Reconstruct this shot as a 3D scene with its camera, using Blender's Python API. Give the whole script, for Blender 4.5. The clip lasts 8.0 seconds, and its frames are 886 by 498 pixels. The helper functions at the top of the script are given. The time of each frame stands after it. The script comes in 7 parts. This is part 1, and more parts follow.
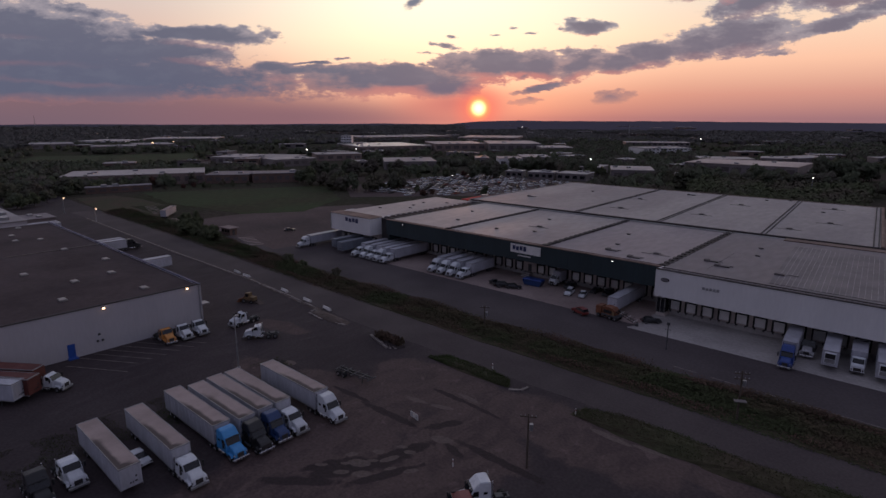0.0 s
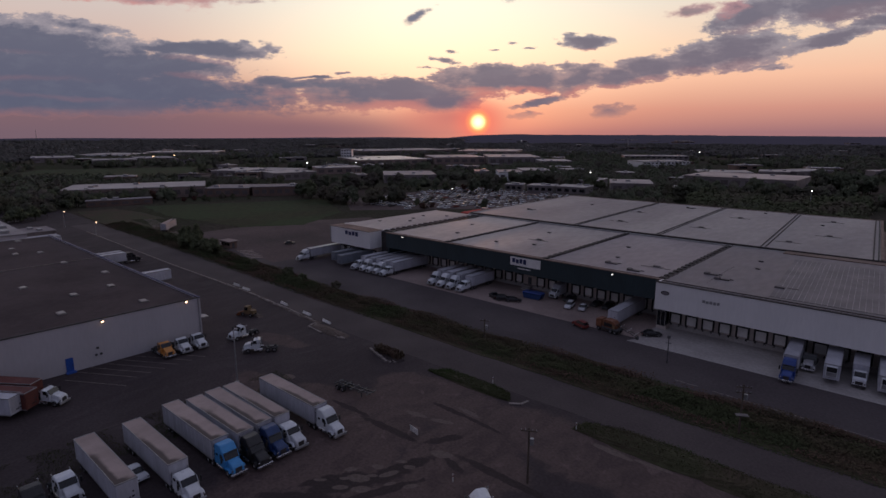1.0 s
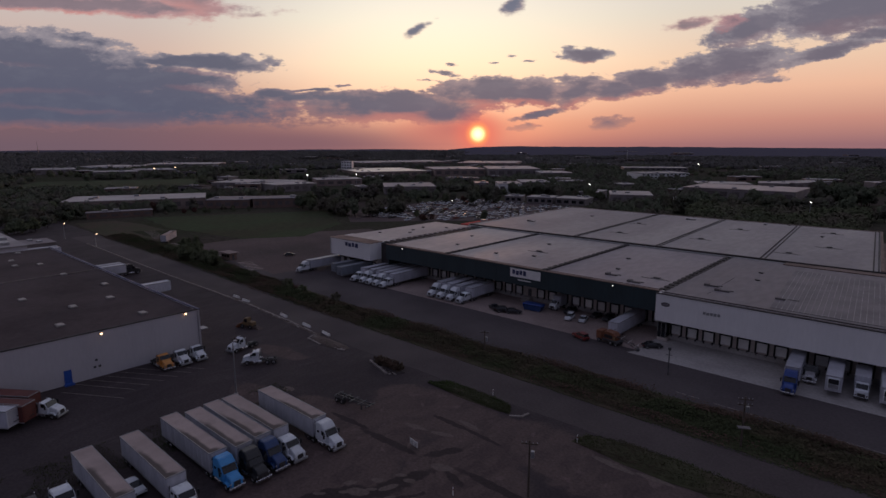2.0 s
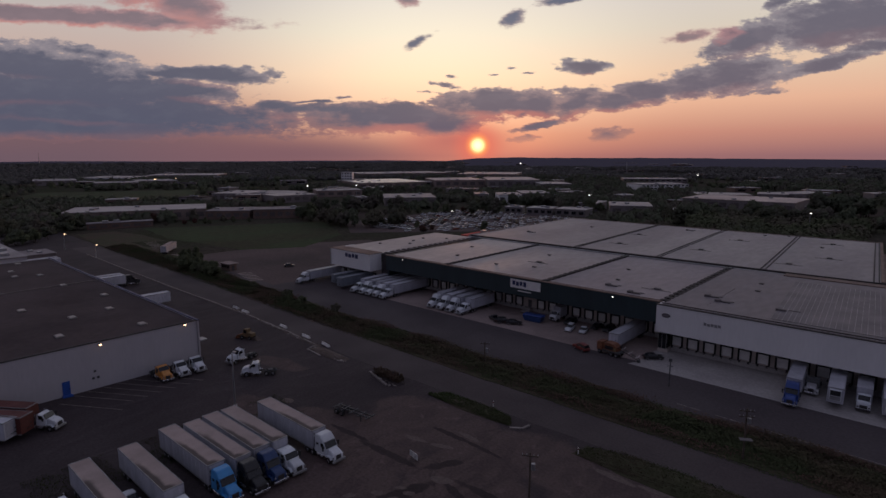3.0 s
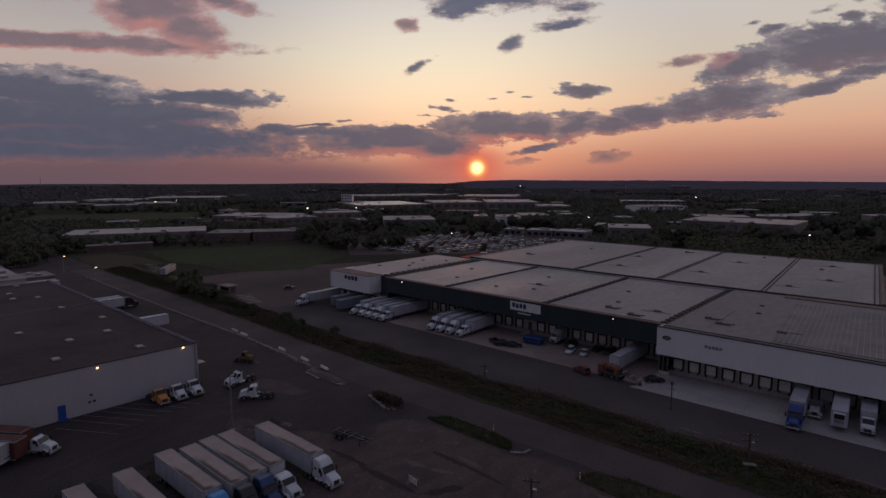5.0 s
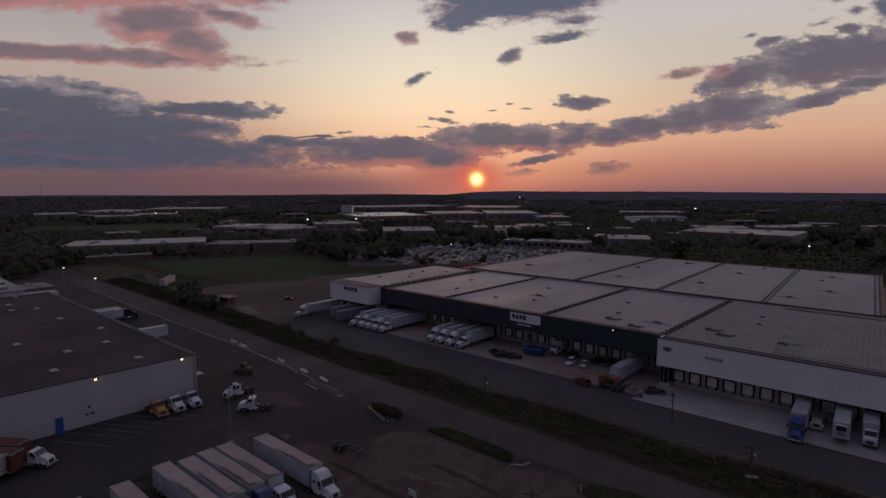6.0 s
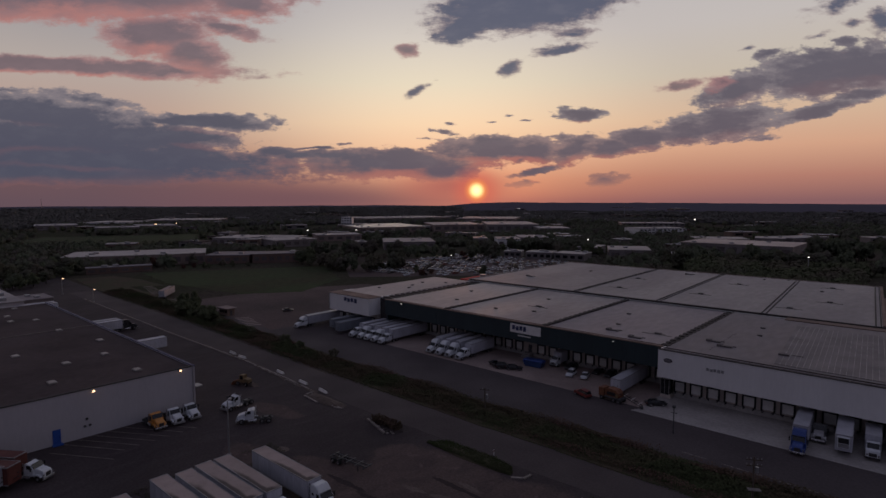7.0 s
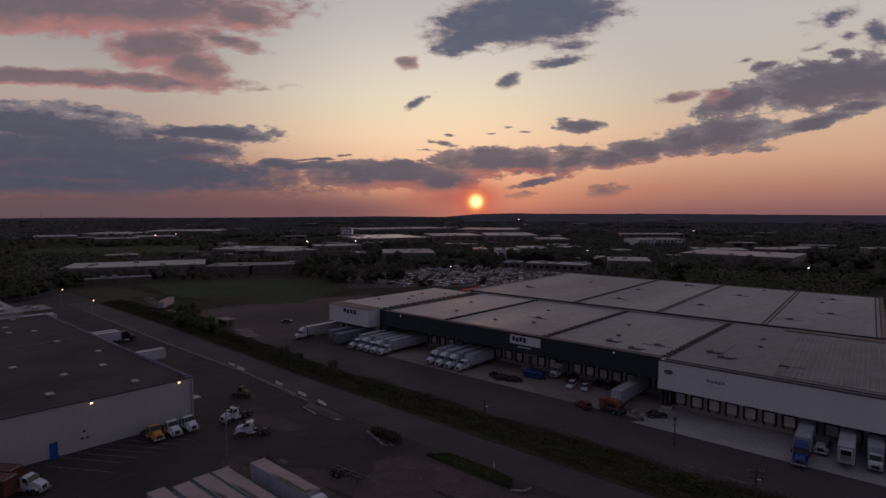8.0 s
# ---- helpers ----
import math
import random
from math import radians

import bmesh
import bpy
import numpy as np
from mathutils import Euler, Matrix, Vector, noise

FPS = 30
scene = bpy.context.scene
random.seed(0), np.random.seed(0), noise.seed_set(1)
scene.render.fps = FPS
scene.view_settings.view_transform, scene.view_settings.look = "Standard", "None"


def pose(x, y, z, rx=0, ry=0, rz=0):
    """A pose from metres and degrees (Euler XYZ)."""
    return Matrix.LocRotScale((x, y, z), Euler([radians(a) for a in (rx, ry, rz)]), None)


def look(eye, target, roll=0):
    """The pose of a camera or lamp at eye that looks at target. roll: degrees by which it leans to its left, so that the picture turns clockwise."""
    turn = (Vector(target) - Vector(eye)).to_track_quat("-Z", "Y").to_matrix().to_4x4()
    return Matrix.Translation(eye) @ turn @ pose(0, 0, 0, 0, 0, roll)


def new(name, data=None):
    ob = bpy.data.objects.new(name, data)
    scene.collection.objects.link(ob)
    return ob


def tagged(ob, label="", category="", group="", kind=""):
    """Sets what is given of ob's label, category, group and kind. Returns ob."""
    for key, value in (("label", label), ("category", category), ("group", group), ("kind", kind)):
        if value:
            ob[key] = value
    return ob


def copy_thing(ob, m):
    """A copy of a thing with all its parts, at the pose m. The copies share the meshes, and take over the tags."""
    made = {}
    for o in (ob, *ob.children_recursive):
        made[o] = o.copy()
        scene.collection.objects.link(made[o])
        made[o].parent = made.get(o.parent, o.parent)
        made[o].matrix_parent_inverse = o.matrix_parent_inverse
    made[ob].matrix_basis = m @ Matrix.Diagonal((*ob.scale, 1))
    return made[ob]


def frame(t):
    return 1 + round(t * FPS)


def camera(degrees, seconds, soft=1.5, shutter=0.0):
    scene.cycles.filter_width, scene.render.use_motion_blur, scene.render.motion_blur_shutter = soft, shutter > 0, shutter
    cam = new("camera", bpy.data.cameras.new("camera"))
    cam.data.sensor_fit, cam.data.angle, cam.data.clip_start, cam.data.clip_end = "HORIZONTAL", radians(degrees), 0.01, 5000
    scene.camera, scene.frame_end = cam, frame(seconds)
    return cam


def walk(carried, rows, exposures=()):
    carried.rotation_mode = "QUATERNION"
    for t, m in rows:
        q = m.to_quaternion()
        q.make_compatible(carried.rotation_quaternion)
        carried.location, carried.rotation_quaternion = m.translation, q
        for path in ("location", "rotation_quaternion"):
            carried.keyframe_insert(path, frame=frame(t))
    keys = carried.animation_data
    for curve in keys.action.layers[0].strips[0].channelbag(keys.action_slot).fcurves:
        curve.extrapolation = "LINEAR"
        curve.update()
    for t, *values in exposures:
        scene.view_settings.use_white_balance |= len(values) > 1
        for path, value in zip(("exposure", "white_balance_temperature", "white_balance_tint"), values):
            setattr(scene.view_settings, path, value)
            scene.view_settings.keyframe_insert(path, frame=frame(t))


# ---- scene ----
# Axes: x runs along the long warehouse fronts, y away from the trailer yard, z up.
cam = camera(76.2, 8.0, soft=1.5)
TILT = [(0.0, 77.0, 0.0, 0.0), (0.5, 77.7, -0.017, 0.0), (1.0, 78.33, -0.025, 0.02), (1.5, 78.93, -0.037, 0.04), (3.0, 80.6, -0.035, 0.042),
        (3.5, 81.16, -0.049, 0.043), (4.0, 81.72, -0.062, 0.05), (4.5, 82.28, -0.068, 0.06), (6.0, 83.96, -0.105, 0.08), (6.5, 84.52, -0.11, 0.08),
        (7.0, 85.08, -0.122, 0.082), (7.5, 85.63, -0.139, 0.09), (8.0, 86.2, -0.16, 0.1)]
EYE = (0.0, 0.0, 46.5)
HEADING = 42.0
walk(cam, [(t, pose(*EYE, rx, ry, HEADING + rz)) for t, rx, rz, ry in TILT],
     exposures=[(0.0, 0.34, 6150, 9.0), (1.5, 0.18, 6150, 9.0), (3.0, 0.01, 6250, 9.5), (4.5, -0.13, 6350, 9.5), (6.0, -0.24, 6400, 10.0), (8.0, -0.32, 6420, 10.0)])


# ---- sky, sun ----
def build_world():
    world = bpy.data.worlds.new("evening_sky")
    scene.world = world
    world.use_nodes = True
    nt = world.node_tree
    nt.nodes.clear()
    N, link = nt.nodes.new, nt.links.new

    def put(socket, v):
        if isinstance(v, bpy.types.NodeSocket):
            link(v, socket)
        else:
            socket.default_value = v

    def m(op, a, b=0.0, c=0.0, clamp=False):
        n = N("ShaderNodeMath")
        n.operation, n.use_clamp = op, clamp
        for s, v in zip(n.inputs, (a, b, c)):
            put(s, v)
        return n.outputs[0]

    def vec(x, y, z=0.0):
        n = N("ShaderNodeCombineXYZ")
        for s, v in zip(n.inputs, (x, y, z)):
            put(s, v)
        return n.outputs[0]

    def step(v, a, b, lo=0.0, hi=1.0, smooth=True):
        n = N("ShaderNodeMapRange")
        n.interpolation_type = "SMOOTHSTEP" if smooth else "LINEAR"
        for k, w in zip(("Value", "From Min", "From Max", "To Min", "To Max"), (v, a, b, lo, hi)):
            put(n.inputs[k], w)
        return n.outputs[0]

    def mix(f, a, b, kind="MIX"):
        n = N("ShaderNodeMix")
        n.data_type, n.blend_type = "RGBA", kind
        put(n.inputs["Factor"], f)
        put(n.inputs["A"], a)
        put(n.inputs["B"], b)
        return n.outputs["Result"]

    def ramp(v, stops):
        n = N("ShaderNodeValToRGB")
        n.color_ramp.interpolation = "LINEAR"
        els = n.color_ramp.elements
        while len(els) < len(stops):
            els.new(0.5)
        for e, (p, c) in zip(els, stops):
            e.position, e.color = p, (*c, 1)
        put(n.inputs[0], v)
        return n.outputs[0]

    def fbm(v, scale, detail=6.0, rough=0.55):
        n = N("ShaderNodeTexNoise")
        n.inputs["Scale"].default_value, n.inputs["Detail"].default_value, n.inputs["Roughness"].default_value = scale, detail, rough
        put(n.inputs["Vector"], v)
        return n.outputs["Fac"], n.outputs["Color"]

    tc = N("ShaderNodeTexCoord")
    turn = N("ShaderNodeVectorRotate")
    turn.rotation_type = "Z_AXIS"
    turn.inputs["Angle"].default_value = radians(-HEADING)
    link(tc.outputs["Generated"], turn.inputs["Vector"])
    xyz = N("ShaderNodeSeparateXYZ")
    link(turn.outputs[0], xyz.inputs[0])
    az = m("MULTIPLY", m("ARCTAN2", xyz.outputs[0], xyz.outputs[1]), 57.2958)
    el = m("MULTIPLY", m("ARCSINE", xyz.outputs[2]), 57.2958)
    # flat coordinates ahead of the road, for the cloud banks (degrees near the middle)
    fwd = m("MAXIMUM", xyz.outputs[1], 0.2)
    fx, fy = m("MULTIPLY", m("DIVIDE", xyz.outputs[0], fwd), 57.2958), m("MULTIPLY", m("DIVIDE", xyz.outputs[2], fwd), 57.2958)
    pos = vec(fx, fy)
    ahead = step(xyz.outputs[1], 0.3, 0.5)

    # clear sky: colours by height, duller to the south-west
    up = m("DIVIDE", el, 60.0, clamp=True)
    sky = mix(step(az, -33.0, -4.0), ramp(up, SKY_DULL), ramp(up, SKY_WARM))
    # the half of the sky turned away from the sun is dim and blue
    away = step(m("ABSOLUTE", m("SUBTRACT", az, 3.5)), 42.0, 120.0)
    sky = mix(away, sky, ramp(up, SKY_BACK))
    nish = N("ShaderNodeTexSky")
    nish.sky_type, nish.sun_disc = "NISHITA", False
    nish.sun_elevation, nish.sun_rotation = radians(SUN_EL), radians(SUN_AZ - HEADING)
    sky = mix(0.015, sky, nish.outputs[0], "ADD")

    # light spreading round and above the low sun
    def near(a, e, sx, sy, r):
        n = N("ShaderNodeMapping")
        n.vector_type = "TEXTURE"
        n.inputs["Location"].default_value = (a, e, 0)
        n.inputs["Scale"].default_value = (sx, sy, 1)
        link(pos, n.inputs["Vector"])
        ln = N("ShaderNodeVectorMath")
        ln.operation = "LENGTH"
        link(n.outputs[0], ln.inputs[0])
        return m("MULTIPLY", step(ln.outputs["Value"], 0.0, r, 1.0, 0.0), ahead)

    r = N("ShaderNodeVectorMath")
    r.operation = "DISTANCE"
    link(pos, r.inputs[0])
    r.inputs[1].default_value = (SUN_AZ, SUN_EL, 0)
    r = r.outputs["Value"]
    sky = mix(near(-1.0, 9.5, 30.0, 12.0, 1.0), sky, GLOW_HIGH, "ADD")
    sky = mix(near(SUN_AZ - 1.0, SUN_EL, 11.0, 4.0, 1.0), sky, GLOW_LOW, "ADD")
    sky = mix(m("MULTIPLY", near(-33.0, 0.8, 30.0, 5.6, 1.0), 0.7), sky, (0.165, 0.100, 0.120, 1))
    sky = mix(m("MULTIPLY", near(-15.0, 0.2, 24.0, 2.7, 1.0), 0.85), sky, (0.205, 0.104, 0.118, 1))
    sky = mix(m("MULTIPLY", near(SUN_AZ - 2.2, 1.6, 8.5, 2.5, 1.0), 0.75), sky, (0.44, 0.118, 0.115, 1))

    # clouds: soft banks, broken up by turbulence
    _, w1 = fbm(vec(m("MULTIPLY", fx, 0.16), m("MULTIPLY", fy, 0.34)), 1.0, 5.0, 0.6)
    warp = N("ShaderNodeVectorMath")
    warp.operation = "MULTIPLY_ADD"
    link(w1, warp.inputs[0])
    warp.inputs[1].default_value = (3.0, 1.7, 0)
    shift = N("ShaderNodeVectorMath")
    shift.operation = "SUBTRACT"
    link(pos, shift.inputs[0])
    shift.inputs[1].default_value = (1.5, 0.85, 0)
    link(shift.outputs[0], warp.inputs[2])
    fine, _ = fbm(vec(m("MULTIPLY", fx, 0.55), m("MULTIPLY", fy, 1.3)), 1.0, 8.0, 0.66)
    soft, _ = fbm(vec(m("MULTIPLY", fx, 0.16), m("MULTIPLY", fy, 0.45), 7.3), 1.0, 5.0, 0.55)

    state = {"pos": warp.outputs[0]}

    def bank(rows, lift=0.0):
        total = None
        here = N("ShaderNodeVectorMath")
        here.operation = "ADD"
        link(state["pos"], here.inputs[0])
        here.inputs[1].default_value = (0, lift, 0)
        for a, e, ra, re, lean, weight in rows:
            n = N("ShaderNodeMapping")
            n.vector_type = "TEXTURE"
            n.inputs["Location"].default_value = (a, e, 0)
            n.inputs["Rotation"].default_value = (0, 0, radians(lean))
            n.inputs["Scale"].default_value = (ra, re, 1)
            link(here.outputs[0], n.inputs["Vector"])
            ln = N("ShaderNodeVectorMath")
            ln.operation = "LENGTH"
            link(n.outputs[0], ln.inputs[0])
            d = step(ln.outputs["Value"], 0.0, 1.7, weight, 0.0, False)
            total = d if total is None else m("SMOOTH_MAX", total, d, 0.1)
        # hand the coordinates on, so that the banks are worked out one after another
        nxt = N("ShaderNodeVectorMath")
        nxt.operation = "ADD"
        link(state["pos"], nxt.inputs[0])
        link(vec(m("MULTIPLY", total, 1e-5), 0.0), nxt.inputs[1])
        state["pos"] = nxt.outputs[0]
        return total

    def density(rows, lo, hi, rough):
        total, above = bank(rows[0]), bank(rows[0], 1.0)
        for more in rows[1:]:
            total = m("SMOOTH_MAX", total, bank(more), 0.1)
            above = m("SMOOTH_MAX", above, bank(more, 1.0), 0.1)
        under = m("SUBTRACT", above, total)
        d = m("ADD", total, m("MULTIPLY", m("SUBTRACT", fine, 0.5), rough))
        return m("MULTIPLY", step(d, lo, hi), ahead), d, m("ADD", under, m("MULTIPLY", m("SUBTRACT", soft, 0.5), 0.35))

    grey, gd, gu = density((BANK_SOUTH, BANK_SUN, BANK_NORTH, BANK_WISPS), 0.31, 0.50, 1.0)
    pink, pd, pu = density((CLOUDS_PINK,), 0.20, 0.58, 0.95)
    wisp, wd, wu = density((CLOUDS_HIGH,), 0.24, 0.60, 1.0)
    # thin edges let the light through, thick middles are slate grey
    core = step(m("ADD", gd, m("MULTIPLY", m("SUBTRACT", soft, 0.5), 0.9)), 0.36, 0.80)
    side = step(fx, -16.0, 4.0)
    low = step(fy, 0.5, 9.0)
    thin = mix(low, mix(side, (0.235, 0.118, 0.125, 1), (0.40, 0.19, 0.155, 1)), (0.27, 0.235, 0.26, 1))
    thick = mix(side, (0.090, 0.097, 0.142, 1), (0.122, 0.110, 0.150, 1))
    puff, _ = fbm(vec(m("MULTIPLY", fx, 0.3), m("MULTIPLY", fy, 0.8), 3.1), 1.0, 6.0, 0.6)
    thick = mix(step(puff, 0.44, 0.68, 0.0, 0.45), thick, mix(side, (0.115, 0.122, 0.165, 1), (0.175, 0.15, 0.185, 1)))
    # undersides catch the red light, most of all near the sun
    sunward = m("ADD", 0.12, m("MULTIPLY", step(r, 4.0, 22.0, 1.0, 0.0), 0.7))
    body = mix(m("MULTIPLY", step(gu, 0.03, 0.45), sunward), mix(core, thin, thick), (0.50, 0.175, 0.15, 1))
    # towards the ground the bank dissolves into the haze
    sky = mix(m("MULTIPLY", grey, step(fy, 0.7, 2.8, 0.10, 0.94)), sky, body)
    pcore = step(m("ADD", pd, m("MULTIPLY", m("SUBTRACT", soft, 0.5), 1.2)), 0.36, 0.85)
    body = mix(pcore, (0.44, 0.235, 0.235, 1), (0.185, 0.130, 0.155, 1))
    lit = m("ADD", pu, m("MULTIPLY", m("SUBTRACT", fine, 0.5), 0.7))
    body = mix(step(lit, -0.15, 0.6, 0.0, 0.95), body, (0.56, 0.225, 0.20, 1))
    body = mix(step(puff, 0.40, 0.66, 0.0, 0.35), body, (0.25, 0.17, 0.195, 1))
    sky = mix(m("MULTIPLY", pink, 0.88), sky, body)
    hcore = step(m("ADD", wd, m("MULTIPLY", m("SUBTRACT", soft, 0.5), 0.5)), 0.34, 0.72)
    sky = mix(m("MULTIPLY", wisp, 0.9), sky, mix(hcore, (0.33, 0.25, 0.26, 1), mix(step(puff, 0.44, 0.70, 0.0, 0.5), (0.078, 0.092, 0.158, 1), (0.13, 0.135, 0.195, 1))))

    # elsewhere, broken cloud
    rest, _ = fbm(tc.outputs["Generated"], 3.0, 6.0, 0.55)
    sky = mix(m("MULTIPLY", m("MULTIPLY", step(rest, 0.5, 0.62), 0.6), m("SUBTRACT", 1.0, ahead)), sky, (0.12, 0.12, 0.17, 1))

    # the disc itself
    sky = mix(m("MULTIPLY", step(r, 0.2, 3.2, 0.72, 0.0), ahead), sky, (0.90, 0.165, 0.10, 1))
    sky = mix(m("MULTIPLY", step(r, 0.1, 1.45, 0.95, 0.0), ahead), sky, (1.4, 0.52, 0.11, 1))
    sky = mix(m("MULTIPLY", step(r, 0.1, 0.95, 1.0, 0.0), ahead), sky, (2.2, 1.75, 0.75, 1))

    # below the horizon: the dark plain
    sky = mix(step(el, -1.2, -0.5), (0.02, 0.018, 0.02, 1), sky)
    bg = N("ShaderNodeBackground")
    link(sky, bg.inputs[0])
    bg.inputs[1].default_value = SKY_STRENGTH
    out = N("ShaderNodeOutputWorld")
    link(bg.outputs[0], out.inputs[0])


SUN_AZ, SUN_EL, SKY_STRENGTH = 3.5, 1.0, 1.0
SKY_WARM = [(0.0, (0.265, 0.132, 0.145)), (0.035, (0.49, 0.220, 0.182)), (0.08, (0.75, 0.41, 0.278)), (0.125, (0.775, 0.52, 0.36)), (0.19, (0.67, 0.575, 0.47)),
            (0.26, (0.645, 0.585, 0.555)), (0.34, (0.60, 0.56, 0.56)), (0.6, (0.27, 0.265, 0.34)), (1.0, (0.177, 0.173, 0.236))]
SKY_DULL = [(0.0, (0.135, 0.092, 0.117)), (0.035, (0.178, 0.100, 0.116)), (0.07, (0.26, 0.145, 0.150)), (0.125, (0.56, 0.38, 0.32)), (0.19, (0.53, 0.45, 0.41)),
            (0.26, (0.40, 0.37, 0.385)), (0.34, (0.35, 0.335, 0.37)), (0.6, (0.23, 0.23, 0.31)), (1.0, (0.177, 0.173, 0.236))]
SKY_BACK = [(0.0, (0.115, 0.105, 0.152)), (0.3, (0.142, 0.135, 0.197)), (1.0, (0.177, 0.173, 0.236))]
GLOW_HIGH, GLOW_LOW = (0.28, 0.26, 0.165, 1), (0.10, 0.01, 0.0, 1)
# place across and up, half width, half height (degrees), lean, weight
BANK_SOUTH = [
    (-40.7, 8.5, 13.0, 2.10, -6, 1.15),
    (-35.6, 10.2, 6.2, 0.75, -8, 0.8),
    (-42.0, 6.0, 17.6, 2.25, 0, 1.5),
    (-35.8, 4.2, 18.9, 1.60, -2, 1.5),
    (-38.8, 2.9, 21.6, 1.20, 0, 1.35),
    (-23.3, 7.9, 6.5, 0.70, -3, 1.15),
    (-24.9, 6.4, 4.4, 0.62, -5, 1.2),
    (-16.5, 7.8, 0.9, 0.50, 10, 0.66),
    (-16.3, 4.7, 2.8, 0.60, 0, 1.05),
    (-20.0, 3.8, 3.4, 0.45, -4, 0.95),
    (-42.9, 11.0, 3.4, 0.45, -6, 0.7),
]
BANK_SUN = [
    (-5.2, 3.7, 9.2, 1.4, 0, 1.2),
    (6.0, 4.9, 6.0, 0.9, 4, 1.1),
    (16.4, 5.2, 3.2, 0.9, 6, 1.05),
    (-14.0, 4.4, 4.0, 0.5, 0, 0.95),
    (-10.9, 4.4, 4.6, 0.55, 0, 0.95),
    (-0.1, 2.9, 4.5, 0.95, 0, 1.02),
    (3.9, 5.4, 4.9, 1.15, 5, 1.05),
    (9.0, 5.1, 3.5, 1.45, 0, 1.05),
    (13.3, 5.1, 2.8, 1.40, 12, 1.03),
    (9.7, 2.9, 2.9, 0.40, 14, 0.9),
    (7.6, 3.9, 1.2, 0.50, 20, 0.78),
    (8.0, 1.6, 1.8, 0.30, 0, 0.84),
    (16.5, 2.1, 2.4, 0.50, 4, 1.0),
    (-10.0, 3.0, 2.0, 0.20, -5, 0.85),
    (13.8, 8.5, 2.4, 0.70, -2, 1.05),
]
BANK_NORTH = [
    (19.8, 5.9, 3.5, 1.10, 5, 1.05),
    (24.4, 7.0, 2.8, 1.40, 10, 1.05),
    (28.6, 7.8, 5.1, 1.60, 4, 1.08),
    (29.9, 11.1, 4.8, 1.50, 14, 1.02),
    (37.8, 12.6, 7.4, 2.35, 6, 1.15),
    (43.1, 13.1, 6.2, 2.35, 4, 1.15),
    (36.8, 8.7, 5.4, 0.65, 13, 1.05),
    (39.9, 15.6, 1.4, 0.50, 0, 0.82),
    (30.9, 6.3, 2.8, 0.25, 8, 0.72),
    (32.1, 14.4, 2.2, 0.50, 16, 0.75),
    (41.8, 10.4, 3.9, 0.65, 10, 0.9),
]
BANK_WISPS = [
    (-12.7, 2.1, 13.1, 0.8, 0, 0.5),
    (-16.8, 8.0, 1.4, 0.7, 0, 0.62),
    (-27.5, 2.8, 9.1, 0.9, 0, 0.6),
    (-12.7, 4.2, 3.4, 0.3, 0, 0.6),
    (7.7, 3.9, 0.9, 0.6, 20, 0.7),
    (-9.8, 5.7, 1.5, 0.2, 0, 0.72),
    (12.2, 6.5, 1.5, 0.5, 0, 0.7),
    (-12.7, 5.2, 3.4, 0.2, 3, 0.72),
    (0.1, 6.7, 1.9, 0.3, -3, 0.68),
    (8.5, 8.2, 0.9, 0.2, 0, 0.62),
    (32.6, 6.3, 2.7, 0.3, 8, 0.66),
    (-2.2, 5.2, 1.1, 0.3, 0, 0.6),
    (0.9, 7.6, 1.1, 0.3, 0, 0.56),
    (4.9, 7.8, 0.8, 0.2, 0, 0.56),
    (6.8, 8.6, 0.9, 0.2, 8, 0.54),
    (-1.4, 6.0, 1.4, 0.2, 0, 0.58),
    (3.2, 6.3, 1.1, 0.3, 0, 0.56),
]
CLOUDS_PINK = [
    (-36.3, 19.9, 18.4, 2.00, 0, 1.3),
    (-19.6, 19.2, 4.2, 1.45, -8, 1.05),
    (-28.3, 16.2, 4.4, 1.85, 0, 1.25),
    (-24.7, 14.4, 3.4, 1.90, -20, 1.15),
    (-37.1, 13.3, 15.7, 0.70, -2, 1.3),
    (-27.0, 12.8, 5.1, 0.65, 0, 1.1),
    (-21.3, 16.9, 4.2, 0.75, -14, 0.9),
    (-14.6, 19.3, 1.8, 0.45, 20, 0.55),
    (-3.4, 14.7, 1.1, 0.70, 0, 0.9),
    (24.0, 11.3, 2.3, 0.50, 14, 0.82),
    (27.4, 11.5, 2.0, 0.80, 10, 0.7),
]
CLOUDS_HIGH = [
    (8.4, 19.1, 8.4, 2.40, 8, 1.35),
    (2.5, 16.9, 3.5, 1.20, 12, 1.15),
    (6.8, 13.1, 1.2, 0.80, 28, 0.98),
    (11.8, 15.0, 3.1, 0.55, 8, 0.9),
    (13.0, 16.5, 2.4, 0.75, 10, 0.75),
    (-2.4, 10.8, 1.6, 0.40, 20, 0.85),
    (38.6, 19.1, 3.4, 1.00, 20, 0.62),
    (43.3, 17.5, 1.6, 1.65, 10, 0.78),
    (40.4, 17.4, 1.6, 0.50, 5, 0.68),
    (-1.0, 16.3, 0.6, 0.50, 0, 0.62),
    (30.1, 14.8, 1.4, 0.30, 8, 0.62),
    (37.1, 16.2, 1.7, 0.35, 10, 0.58),
    (15.6, 18.9, 2.2, 0.65, 10, 0.7),
]
build_world()
sun = new("evening_sun", bpy.data.lights.new("evening_sun", "SUN"))
sun.data.energy, sun.data.angle, sun.data.color = 0.35, radians(2.0), (1.0, 0.42, 0.2)
sun.matrix_world = look((0, 0, 100), (math.sin(radians(HEADING - SUN_AZ)) * 100, -math.cos(radians(HEADING - SUN_AZ)) * 100, 100 - 100 * math.tan(radians(max(SUN_EL, 2.0)))))


